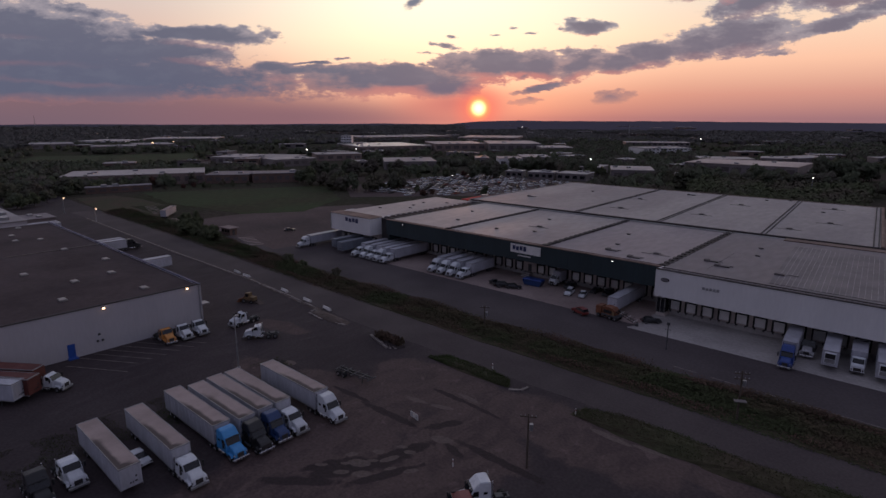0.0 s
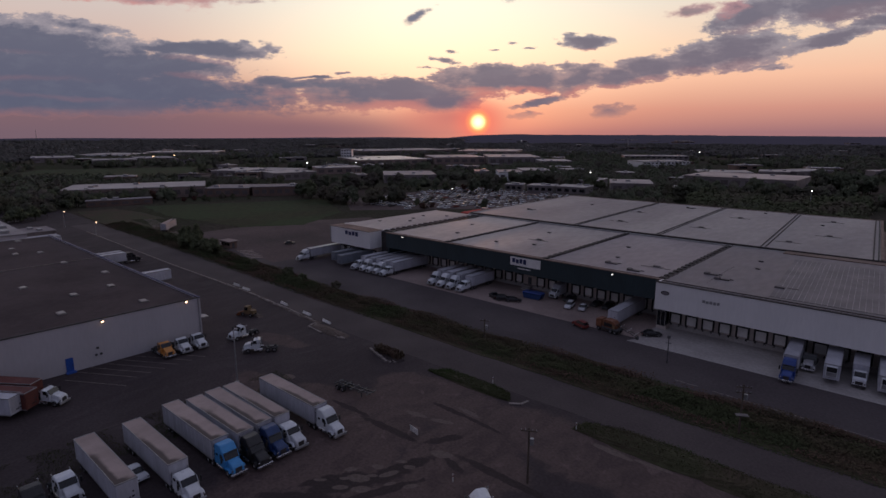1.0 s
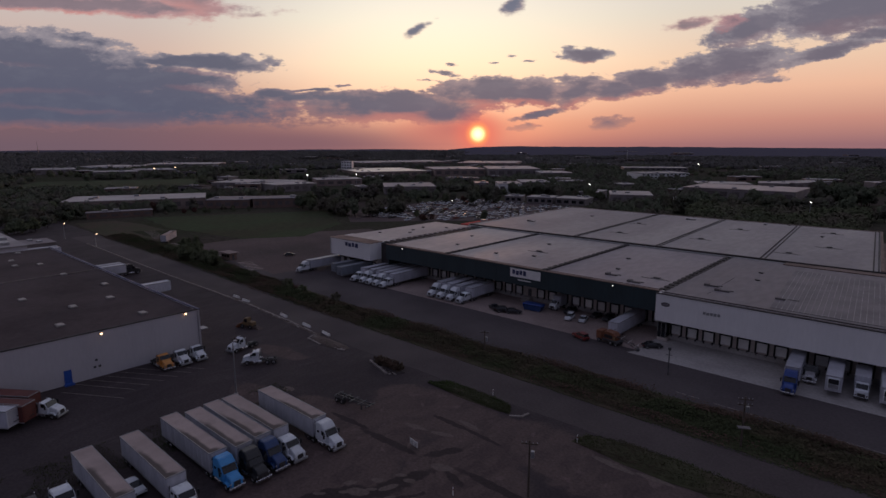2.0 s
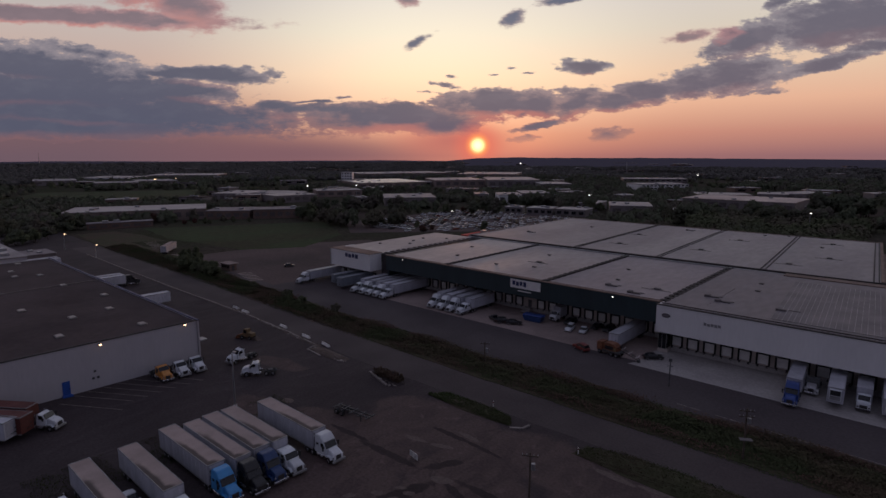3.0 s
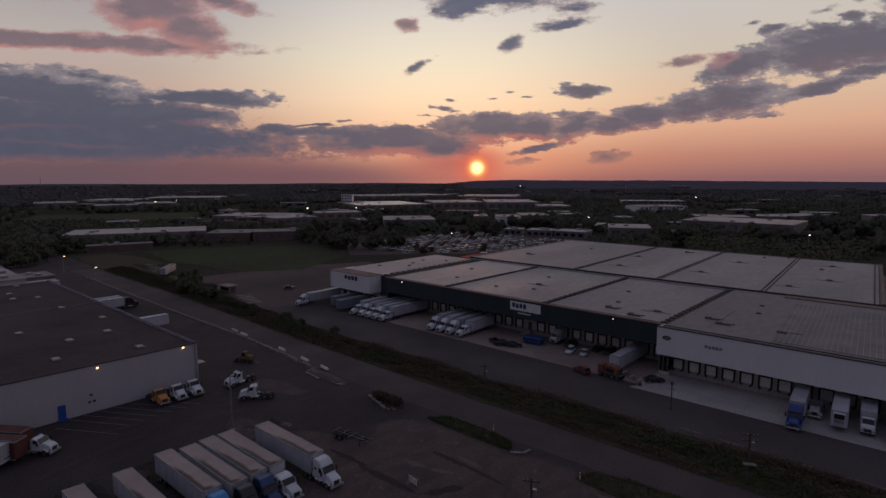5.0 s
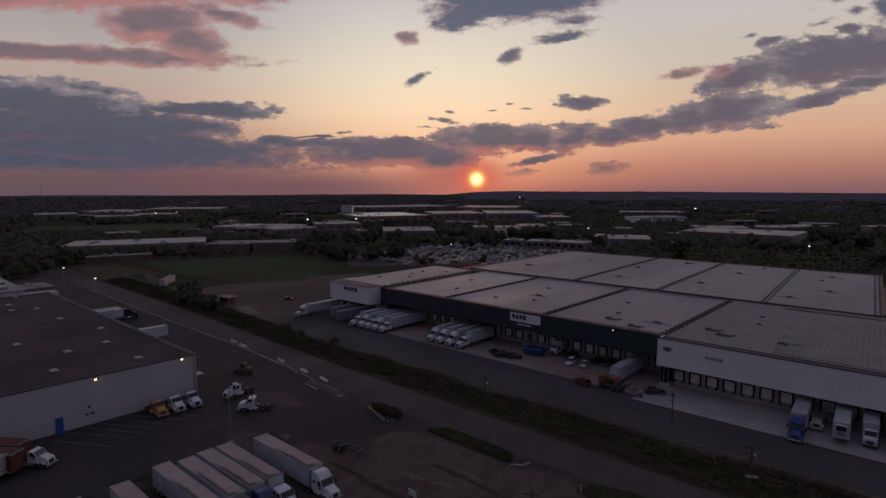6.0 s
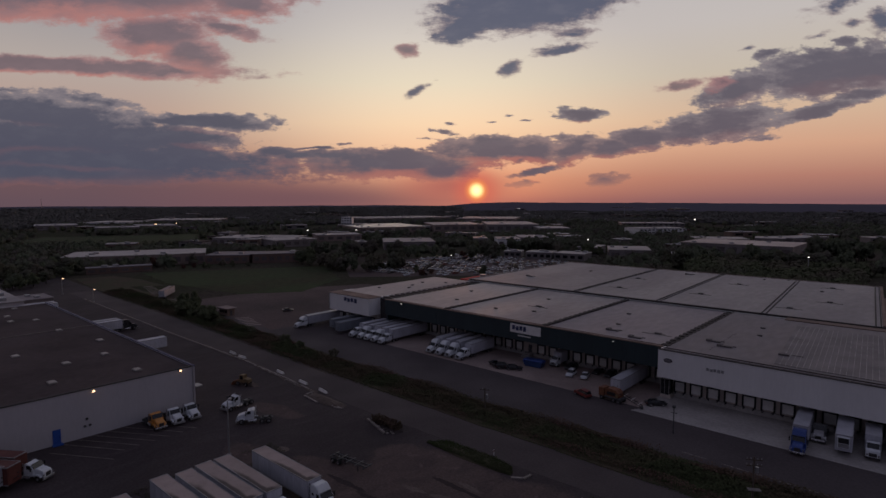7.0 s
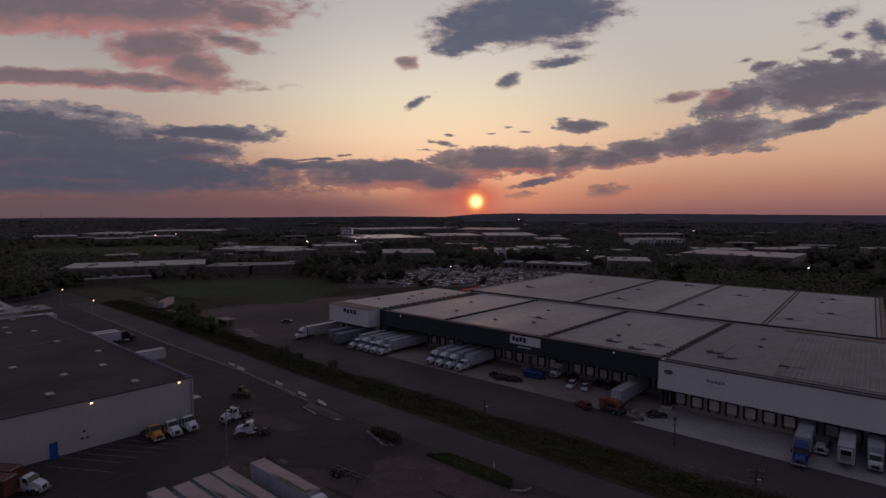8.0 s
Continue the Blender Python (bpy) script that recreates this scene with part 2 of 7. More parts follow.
# ---- materials ----
def material(name, color, rough=0.7, metal=0.0, vary=0.25, scale=0.5, fine=12.0, bump=0.15, tint=None, spread=0.0, spec=0.5, streak=None, distort=0.0, edge=(0.38, 0.66)):
    """A worn surface: broad stains, fine grain, relief. tint: the stains' colour. spread: how much copies differ. streak: noise stretch per axis."""
    mat = bpy.data.materials.new(name)
    mat.use_nodes = True
    nt = mat.node_tree
    bsdf = nt.nodes["Principled BSDF"]
    geo = nt.nodes.new("ShaderNodeNewGeometry")
    src = geo.outputs["Position"]
    if streak:
        mp = nt.nodes.new("ShaderNodeMapping")
        mp.inputs["Scale"].default_value = streak
        nt.links.new(src, mp.inputs["Vector"])
        src = mp.outputs[0]

    def tex(s, detail):
        n = nt.nodes.new("ShaderNodeTexNoise")
        n.inputs["Scale"].default_value, n.inputs["Detail"].default_value, n.inputs["Distortion"].default_value = s, detail, distort
        nt.links.new(src, n.inputs["Vector"])
        return n.outputs["Fac"]

    def rng(v, a, b, lo, hi):
        n = nt.nodes.new("ShaderNodeMapRange")
        for k, w in zip(("From Min", "From Max", "To Min", "To Max"), (a, b, lo, hi)):
            n.inputs[k].default_value = w
        nt.links.new(v, n.inputs["Value"])
        return n.outputs[0]

    def mix(f, a, b, kind):
        n = nt.nodes.new("ShaderNodeMix")
        n.data_type, n.blend_type = "RGBA", kind
        for s, v in (("Factor", f), ("A", a), ("B", b)):
            if isinstance(v, bpy.types.NodeSocket):
                nt.links.new(v, n.inputs[s])
            else:
                n.inputs[s].default_value = v
        return n.outputs["Result"]

    broad, grain = tex(scale, 5.0), tex(fine, 3.0)
    dark = tuple(c * (1 - vary) for c in color) if tint is None else tint
    col = mix(rng(broad, edge[0], edge[1], 0.0, 1.0), (*color, 1), (*dark, 1), "MIX")
    g = nt.nodes.new("ShaderNodeCombineXYZ")
    for k in range(3):
        nt.links.new(rng(grain, 0.3, 0.7, 1 - vary * 0.5, 1 + vary * 0.5), g.inputs[k])
    col = mix(1.0, col, g.outputs[0], "MULTIPLY")
    if spread:
        info = nt.nodes.new("ShaderNodeObjectInfo")
        s = nt.nodes.new("ShaderNodeCombineXYZ")
        for k in range(3):
            nt.links.new(rng(info.outputs["Random"], 0, 1, 1 - spread, 1 + spread * 0.6), s.inputs[k])
        col = mix(1.0, col, s.outputs[0], "MULTIPLY")
    nt.links.new(col, bsdf.inputs["Base Color"])
    nt.links.new(rng(broad, 0.3, 0.7, max(rough - 0.1, 0.03), min(rough + 0.1, 1)), bsdf.inputs["Roughness"])
    bsdf.inputs["Metallic"].default_value = metal
    bsdf.inputs["Specular IOR Level"].default_value = spec
    if bump:
        b = nt.nodes.new("ShaderNodeBump")
        b.inputs["Strength"].default_value, b.inputs["Distance"].default_value = bump, 0.05
        nt.links.new(grain, b.inputs["Height"])
        nt.links.new(b.outputs[0], bsdf.inputs["Normal"])
    return mat


def yard_material(name, asphalt, worn, dirt, rut, mud, pan, blobs, ruts, pans):
    """Old asphalt that gives way to rutted dirt round the given places (x, y, half widths, lean), with soft uneven borders."""
    mat = bpy.data.materials.new(name)
    mat.use_nodes = True
    nt = mat.node_tree
    bsdf = nt.nodes["Principled BSDF"]
    N, link = nt.nodes.new, nt.links.new
    geo = N("ShaderNodeNewGeometry")

    def tex(scale, detail, distort=0.0, stretch=(1, 1, 1), lean=0.0):
        mp = N("ShaderNodeMapping")
        mp.inputs["Scale"].default_value = stretch
        mp.inputs["Rotation"].default_value = (0, 0, radians(lean))
        link(geo.outputs["Position"], mp.inputs["Vector"])
        n = N("ShaderNodeTexNoise")
        n.inputs["Scale"].default_value, n.inputs["Detail"].default_value, n.inputs["Distortion"].default_value = scale, detail, distort
        link(mp.outputs[0], n.inputs["Vector"])
        return n.outputs["Fac"]

    def rng(v, a, b, lo=0.0, hi=1.0):
        n = N("ShaderNodeMapRange")
        n.interpolation_type = "SMOOTHSTEP"
        for k, w in zip(("From Min", "From Max", "To Min", "To Max"), (a, b, lo, hi)):
            n.inputs[k].default_value = w
        link(v, n.inputs["Value"])
        return n.outputs[0]

    def m(op, a, b):
        n = N("ShaderNodeMath")
        n.operation = op
        for s, v in zip(n.inputs, (a, b)):
            if isinstance(v, bpy.types.NodeSocket):
                link(v, s)
            else:
                s.default_value = v
        return n.outputs[0]

    def mix(f, a, b, kind="MIX"):
        n = N("ShaderNodeMix")
        n.data_type, n.blend_type = "RGBA", kind
        for s, v in (("Factor", f), ("A", a), ("B", b)):
            if isinstance(v, bpy.types.NodeSocket):
                link(v, n.inputs[s])
            else:
                n.inputs[s].default_value = v if isinstance(v, float) else (*v, 1)
        return n.outputs["Result"]

    def cover(rows):
        total = None
        for x, y, rx, ry, lean in rows:
            mp = N("ShaderNodeMapping")
            mp.vector_type = "TEXTURE"
            mp.inputs["Location"].default_value = (x, y, 0)
            mp.inputs["Rotation"].default_value = (0, 0, radians(lean))
            mp.inputs["Scale"].default_value = (rx, ry, 1e4)
            link(geo.outputs["Position"], mp.inputs["Vector"])
            ln = N("ShaderNodeVectorMath")
            ln.operation = "LENGTH"
            link(mp.outputs[0], ln.inputs[0])
            d = rng(ln.outputs["Value"], 0.4, 1.5, 1.0, 0.0)
            total = d if total is None else m("MAXIMUM", total, d)
        return total

    total = cover(blobs)
    broad, mid = tex(0.05, 6.0), tex(0.16, 6.0, 0.6)
    bare = rng(m("ADD", total, m("MULTIPLY", m("SUBTRACT", mid, 0.5), 1.3)), 0.38, 0.75)
    col = mix(rng(broad, 0.38, 0.66), asphalt, worn)
    col = mix(m("MULTIPLY", rng(tex(0.35, 5.0, 0.8, (1, 0.35, 1)), 0.55, 0.72), 0.5), col, tuple(c * 1.35 for c in asphalt))
    furrow = tex(0.23, 6.0, 1.4, (1.0, 0.42, 1.0), 58.0)
    soil = mix(rng(furrow, 0.40, 0.66), dirt, rut)
    soil = mix(m("MULTIPLY", rng(tex(0.4, 4.0, 0.5), 0.60, 0.70), 0.7), soil, tuple(c * 1.4 for c in dirt))
    col = mix(bare, col, soil)
    # wet wheel ruts, and dry pale pans between them
    edge = m("MULTIPLY", m("SUBTRACT", tex(0.55, 5.0, 0.4), 0.5), 1.6)
    col = mix(m("MULTIPLY", rng(m("ADD", cover(ruts), edge), 0.35, 0.75), 0.9), col, mud)
    col = mix(m("MULTIPLY", rng(m("ADD", cover(pans), m("MULTIPLY", edge, 0.7)), 0.40, 0.70), 0.85), col, pan)
    grain = tex(2.2, 4.0)
    g = N("ShaderNodeCombineXYZ")
    for k in range(3):
        link(rng(grain, 0.25, 0.75, 0.8, 1.2), g.inputs[k])
    link(mix(1.0, col, g.outputs[0], "MULTIPLY"), bsdf.inputs["Base Color"])
    link(rng(furrow, 0.3, 0.7, 0.95, 0.8), bsdf.inputs["Roughness"])
    bsdf.inputs["Specular IOR Level"].default_value = 0.18
    b = N("ShaderNodeBump")
    b.inputs["Strength"].default_value, b.inputs["Distance"].default_value = 0.35, 0.08
    link(mid, b.inputs["Height"])
    link(b.outputs[0], bsdf.inputs["Normal"])
    return mat


def stained_roof_material(name, color, soot):
    """A dusty sheet roof: broad dust, fine grain, and soot blown along one front edge by the tractor's exhaust."""
    mat = bpy.data.materials.new(name)
    mat.use_nodes = True
    nt = mat.node_tree
    bsdf = nt.nodes["Principled BSDF"]
    N, link = nt.nodes.new, nt.links.new
    tc, info = N("ShaderNodeTexCoord"), N("ShaderNodeObjectInfo")
    at = N("ShaderNodeVectorMath")
    link(tc.outputs["Object"], at.inputs[0])
    lift = N("ShaderNodeCombineXYZ")
    link(info.outputs["Random"], lift.inputs[2])
    far = N("ShaderNodeVectorMath")
    far.operation = "SCALE"
    far.inputs["Scale"].default_value = 40.0
    link(lift.outputs[0], far.inputs[0])
    link(far.outputs[0], at.inputs[1])
    xyz = N("ShaderNodeSeparateXYZ")
    link(tc.outputs["Object"], xyz.inputs[0])

    def tex(scale, detail):
        n = N("ShaderNodeTexNoise")
        n.inputs["Scale"].default_value, n.inputs["Detail"].default_value = scale, detail
        link(at.outputs[0], n.inputs["Vector"])
        return n.outputs["Fac"]

    def rng(v, a, b, lo=0.0, hi=1.0):
        n = N("ShaderNodeMapRange")
        n.interpolation_type = "SMOOTHSTEP"
        for k, w in zip(("From Min", "From Max", "To Min", "To Max"), (a, b, lo, hi)):
            n.inputs[k].default_value = w
        link(v, n.inputs["Value"])
        return n.outputs[0]

    def m(op, a, b):
        n = N("ShaderNodeMath")
        n.operation = op
        for s, v in zip(n.inputs, (a, b)):
            if isinstance(v, bpy.types.NodeSocket):
                link(v, s)
            else:
                s.default_value = v
        return n.outputs[0]

    def mix(f, a, b):
        n = N("ShaderNodeMix")
        n.data_type = "RGBA"
        for s, v in (("Factor", f), ("A", a), ("B", b)):
            if isinstance(v, bpy.types.NodeSocket):
                link(v, n.inputs[s])
            else:
                n.inputs[s].default_value = (*v, 1)
        return n.outputs["Result"]

    broad, grain = tex(0.35, 5.0), tex(3.0, 4.0)
    col = mix(rng(broad, 0.35, 0.7), color, tuple(c * 0.78 for c in color))
    col = mix(m("MULTIPLY", rng(grain, 0.5, 0.75), 0.35), col, tuple(c * 0.6 for c in color))
    col = mix(rng(info.outputs["Random"], 0.0, 1.0, 0.0, 0.3), col, tuple(c * 0.6 for c in color))
    # one long side towards the nose, and the nose itself
    side = m("MULTIPLY", rng(xyz.outputs[0], 2.0, 11.0), rng(xyz.outputs[1], -1.25, 0.0, 1.0, 0.0))
    nose = m("MULTIPLY", rng(xyz.outputs[0], 14.2, 15.7), rng(xyz.outputs[1], -0.9, 0.9, 1.0, 0.3))
    worn = m("ADD", m("MAXIMUM", side, nose), m("MULTIPLY", m("SUBTRACT", broad, 0.5), 0.8))
    col = mix(m("MULTIPLY", rng(worn, 0.1, 0.7), 0.95), col, soot)
    link(col, bsdf.inputs["Base Color"])
    bsdf.inputs["Roughness"].default_value = 0.75
    b = N("ShaderNodeBump")
    b.inputs["Strength"].default_value, b.inputs["Distance"].default_value = 0.05, 0.05
    link(grain, b.inputs["Height"])
    link(b.outputs[0], bsdf.inputs["Normal"])
    return mat


def glowing(name, color, strength):
    mat = bpy.data.materials.new(name)
    mat.use_nodes = True
    b = mat.node_tree.nodes["Principled BSDF"]
    b.inputs["Base Color"].default_value = (0.8, 0.75, 0.6, 1)
    b.inputs["Emission Color"].default_value = (*color, 1)
    b.inputs["Emission Strength"].default_value = strength
    return mat


def leaf_material(name, color, spread=0.45, warm=(0.10, 0.075, 0.03)):
    """Foliage: every clump its own tone, some of it turning."""
    mat = bpy.data.materials.new(name)
    mat.use_nodes = True
    nt = mat.node_tree
    bsdf = nt.nodes["Principled BSDF"]
    geo = nt.nodes.new("ShaderNodeNewGeometry")
    hsv = nt.nodes.new("ShaderNodeHueSaturation")
    mr = nt.nodes.new("ShaderNodeMapRange")
    mr.inputs["To Min"].default_value, mr.inputs["To Max"].default_value = 1 - spread, 1 + spread
    nt.links.new(geo.outputs["Random Per Island"], mr.inputs["Value"])
    nt.links.new(mr.outputs[0], hsv.inputs["Value"])
    n = nt.nodes.new("ShaderNodeTexNoise")
    n.inputs["Scale"].default_value, n.inputs["Detail"].default_value = 0.05, 4.0
    nt.links.new(geo.outputs["Position"], n.inputs["Vector"])
    mr2 = nt.nodes.new("ShaderNodeMapRange")
    mr2.inputs["From Min"].default_value, mr2.inputs["From Max"].default_value = 0.44, 0.64
    nt.links.new(n.outputs["Fac"], mr2.inputs["Value"])
    mx = nt.nodes.new("ShaderNodeMix")
    mx.data_type = "RGBA"
    mx.inputs["A"].default_value, mx.inputs["B"].default_value = (*color, 1), (*warm, 1)
    nt.links.new(mr2.outputs[0], mx.inputs["Factor"])
    nt.links.new(mx.outputs["Result"], hsv.inputs["Color"])
    nt.links.new(hsv.outputs[0], bsdf.inputs["Base Color"])
    bsdf.inputs["Roughness"].default_value = 0.85
    bsdf.inputs["Specular IOR Level"].default_value = 0.0
    # leaves scatter light within a clump: the facets shade softly
    lift = nt.nodes.new("ShaderNodeVectorMath")
    lift.operation = "MULTIPLY_ADD"
    nt.links.new(geo.outputs["Normal"], lift.inputs[0])
    lift.inputs[1].default_value, lift.inputs[2].default_value = (0.45, 0.45, 0.45), (0, 0, 0.6)
    unit = nt.nodes.new("ShaderNodeVectorMath")
    unit.operation = "NORMALIZE"
    nt.links.new(lift.outputs[0], unit.inputs[0])
    nt.links.new(unit.outputs[0], bsdf.inputs["Normal"])
    return mat


M = {
    "earth": material("earth", (0.052, 0.056, 0.036), 0.95, vary=0.5, scale=0.012, fine=0.4, bump=0.0, tint=(0.075, 0.062, 0.054), spec=0.0),
    "asphalt": material("asphalt", (0.066, 0.052, 0.054), 0.85, vary=0.3, scale=0.06, fine=2.5, bump=0.25, tint=(0.054, 0.0425, 0.045), spec=0.25),
    "court": material("court_asphalt", (0.074, 0.062, 0.065), 0.88, vary=0.3, scale=0.05, fine=1.8, bump=0.25, tint=(0.060, 0.050, 0.053), spec=0.2),
    "roof_light": material("light_tan_membrane_roof", (0.47, 0.415, 0.38), 0.75, vary=0.22, scale=0.05, fine=0.6, bump=0.08, tint=(0.40, 0.35, 0.325), streak=(1.0, 0.35, 1.0)),
    "mud": material("mud", (0.042, 0.032, 0.032), 0.8, vary=0.4, scale=0.3, fine=1.5, bump=0.4, spec=0.25),
    "pale_dirt": material("pale_dirt", (0.125, 0.100, 0.088), 0.95, vary=0.4, scale=0.3, fine=1.5, bump=0.4, spec=0.1),
    "yard": yard_material("yard_ground", (0.052, 0.041, 0.044), (0.042, 0.033, 0.036), (0.094, 0.068, 0.064), (0.066, 0.046, 0.046), (0.032, 0.024, 0.025), (0.125, 0.098, 0.088),
                          [(-46, 34, 25, 20, 0), (-30, 20, 20, 30, 0), (-59, 68, 15, 8.5, -18), (-48, 58, 12, 10, -40), (-66, 61, 10, 6, -15), (-24, 72.5, 19, 2.6, 0), (-78, 57, 9, 4, 20), (-93, 51, 7, 4, 0), (-110, 66, 9, 3, 10), (-40, 70, 24, 7, -6), (-68, 55, 12, 9, 10), (-62, 47, 9, 12, 0), (-70, 68, 10, 6, 0)],
                          [(-54.5, 43.5, 8.0, 1.7, 62), (-52.6, 49.5, 6.0, 1.4, 74), (-50.6, 44.2, 6.0, 0.9, 66), (-57.5, 41.6, 5.0, 1.2, 58), (-61.6, 55.7, 7.0, 0.8, 2), (-72.0, 56.0, 5.0, 0.6, 3),
                           (-53.0, 59.4, 3.6, 1.0, 60), (-41.0, 57.2, 8.5, 0.8, 0), (-47.6, 55.0, 3.0, 0.7, -20), (-58.4, 67.0, 5.0, 0.6, 0), (-52.0, 66.8, 4.5, 0.5, -4), (-58.0, 36.0, 6.0, 1.0, 40)],
                          [(-90.8, 56.3, 1.5, 1.0, 0), (-55.2, 43.9, 1.9, 0.9, 30), (-53.1, 42.5, 1.5, 0.8, 40), (-52.8, 47.4, 1.6, 0.6, 66), (-53.6, 50.7, 0.9, 0.5, 40), (-51.8, 50.4, 1.0, 0.5, 30),
                           (-50.6, 55.9, 2.0, 1.0, 20), (-55.4, 41.0, 1.2, 0.5, 45), (-55.2, 47.6, 1.0, 0.6, 30), (-57.6, 44.6, 0.9, 0.5, 50), (-48.6, 47.4, 1.3, 0.5, 60), (-55.6, 68.4, 2.6, 0.6, -4),
                           (-32.2, 73.3, 3.6, 0.7, -3), (-26.0, 73.7, 3.2, 0.5, 4), (-56.6, 42.6, 0.8, 0.4, 30), (-51.0, 46.0, 0.9, 0.35, 60),
                           (-54.2, 45.6, 0.9, 0.4, 40), (-58.8, 40.2, 1.0, 0.4, 40), (-57.0, 63.2, 2.2, 0.6, 20), (-62.0, 62.0, 2.4, 0.6, 10)]),
    "concrete": material("concrete", (0.335, 0.315, 0.305), 0.9, vary=0.25, scale=0.12, fine=1.5, bump=0.2, tint=(0.26, 0.24, 0.235), spec=0.2),
    "pavement": material("pavement", (0.27, 0.215, 0.20), 0.9, vary=0.3, scale=0.1, fine=2.0, bump=0.2, tint=(0.20, 0.158, 0.148), spec=0.2),
    "kerb": material("kerb_stone", (0.23, 0.20, 0.185), 0.9, vary=0.35, scale=0.7, fine=4.0),
    "grass": material("grass_ground", (0.050, 0.052, 0.028), 0.95, vary=0.4, scale=0.07, fine=0.8, bump=0.3, tint=(0.070, 0.052, 0.040), spec=0.1),
    "field": material("field_grass", (0.034, 0.051, 0.020), 0.95, vary=0.4, scale=0.03, fine=0.3, bump=0.2, tint=(0.044, 0.045, 0.025), spec=0.1),
    "lot": material("lot_gravel", (0.108, 0.080, 0.078), 0.95, vary=0.35, scale=0.03, fine=0.8, bump=0.2, tint=(0.072, 0.058, 0.057), spec=0.1),
    "white_wall": material("white_cladding", (0.69, 0.68, 0.68), 0.6, vary=0.06, scale=0.15, fine=2.0, bump=0.05, streak=(1.0, 1.0, 0.2)),
    "grey_wall": material("pale_grey_wall", (0.43, 0.415, 0.445), 0.75, vary=0.06, scale=0.12, fine=2.0, bump=0.05, streak=(1.0, 1.0, 0.25)),
    "teal_wall": material("dark_teal_cladding", (0.017, 0.033, 0.040), 0.55, vary=0.2, scale=0.15, fine=2.0, bump=0.05, streak=(1.0, 1.0, 0.2)),
    "dock_wall": material("dock_wall", (0.45, 0.39, 0.355), 0.85, vary=0.25, scale=0.2, fine=2.0),
    "roof_pale": material("pale_membrane_roof", (0.365, 0.33, 0.318), 0.75, vary=0.22, scale=0.045, fine=0.6, bump=0.08, tint=(0.29, 0.26, 0.255), streak=(1.0, 0.35, 1.0)),
    "roof_rear": material("grey_membrane_roof", (0.285, 0.265, 0.268), 0.7, vary=0.22, scale=0.04, fine=0.6, bump=0.08, tint=(0.235, 0.217, 0.222), streak=(1.0, 0.35, 1.0)),
    "roof_wing": material("dusky_membrane_roof", (0.178, 0.158, 0.172), 0.75, vary=0.22, scale=0.05, fine=0.6, bump=0.08, tint=(0.19, 0.168, 0.172), streak=(1.0, 0.35, 1.0)),
    "roof_mauve": material("mauve_membrane_roof", (0.285, 0.25, 0.258), 0.75, vary=0.22, scale=0.045, fine=0.6, bump=0.08, tint=(0.245, 0.212, 0.222), streak=(1.0, 0.35, 1.0)),
    "roof_patch": material("grey_roof_patch", (0.15, 0.135, 0.135), 0.85, vary=0.3, scale=0.3, fine=2.0),
    "skylight": material("skylight_plastic", (0.24, 0.225, 0.215), 0.4, vary=0.2, scale=0.8, fine=3.0, bump=0.0),
    "far_wall": material("weathered_far_wall", (0.20, 0.175, 0.175), 0.85, vary=0.25, scale=0.06, fine=1.0),
    "roof_gleam": material("gleaming_metal_roof", (0.60, 0.55, 0.50), 0.38, vary=0.15, scale=0.03, fine=0.4, bump=0.0),
    "roof_bright": material("bright_membrane_roof", (0.42, 0.385, 0.37), 0.8, vary=0.2, scale=0.03, fine=0.4, bump=0.0),
    "roof_pink": material("pinkish_membrane_roof", (0.44, 0.36, 0.33), 0.7, vary=0.25, scale=0.03, fine=0.4, bump=0.0),
    "roof_red": material("red_sheet_roof", (0.52, 0.06, 0.05), 0.95, vary=0.25, scale=0.1, fine=1.0),
    "roof_dark": material("dark_built_up_roof", (0.062, 0.046, 0.050), 0.92, vary=0.3, scale=0.05, fine=0.8, bump=0.1, tint=(0.044, 0.034, 0.037), spec=0.2),
    "rail": material("dull_panel_rail", (0.40, 0.37, 0.38), 0.7, vary=0.5, scale=0.25, fine=2.0, bump=0.0),
    "trailer_grey": material("blue_grey_trailer_wall", (0.17, 0.19, 0.225), 0.55, vary=0.15, scale=0.5, fine=3.0, bump=0.03, streak=(1.0, 1.0, 0.3)),
    "seam": material("dark_roof_seam", (0.045, 0.04, 0.042), 0.9, vary=0.3, scale=0.5, fine=4.0),
    "rust_roof": material("brown_roof_band", (0.20, 0.14, 0.115), 0.9, vary=0.3, scale=0.15, fine=2.0),
    "blue_trim": material("blue_metal_trim", (0.022, 0.030, 0.10), 0.5, vary=0.2, scale=0.5, fine=4.0),
    "solar": material("solar_glass", (0.146, 0.130, 0.144), 0.7, vary=0.2, scale=0.2, fine=2.0, bump=0.0),
    "white_paint": material("white_vehicle_paint", (0.61, 0.635, 0.67), 0.35, vary=0.10, scale=0.5, fine=3.0, bump=0.0, spread=0.12),
    "trailer_wall": material("trailer_wall", (0.45, 0.455, 0.51), 0.5, vary=0.18, scale=0.5, fine=3.0, bump=0.03, spread=0.2, streak=(1.0, 1.0, 0.3)),
    "trailer_roof": stained_roof_material("trailer_roof", (0.37, 0.292, 0.275), (0.050, 0.037, 0.035)),
    "blue_paint": material("bright_blue_paint", (0.06, 0.27, 0.58), 0.35, vary=0.12, scale=0.6, fine=3.0, bump=0.0),
    "navy_paint": material("navy_paint", (0.018, 0.045, 0.14), 0.35, vary=0.15, scale=0.6, fine=3.0, bump=0.0),
    "royal_paint": material("royal_blue_paint", (0.018, 0.050, 0.22), 0.35, vary=0.15, scale=0.6, fine=3.0, bump=0.0),
    "black_paint": material("black_paint", (0.018, 0.018, 0.020), 0.35, vary=0.2, scale=0.6, fine=3.0, bump=0.0),
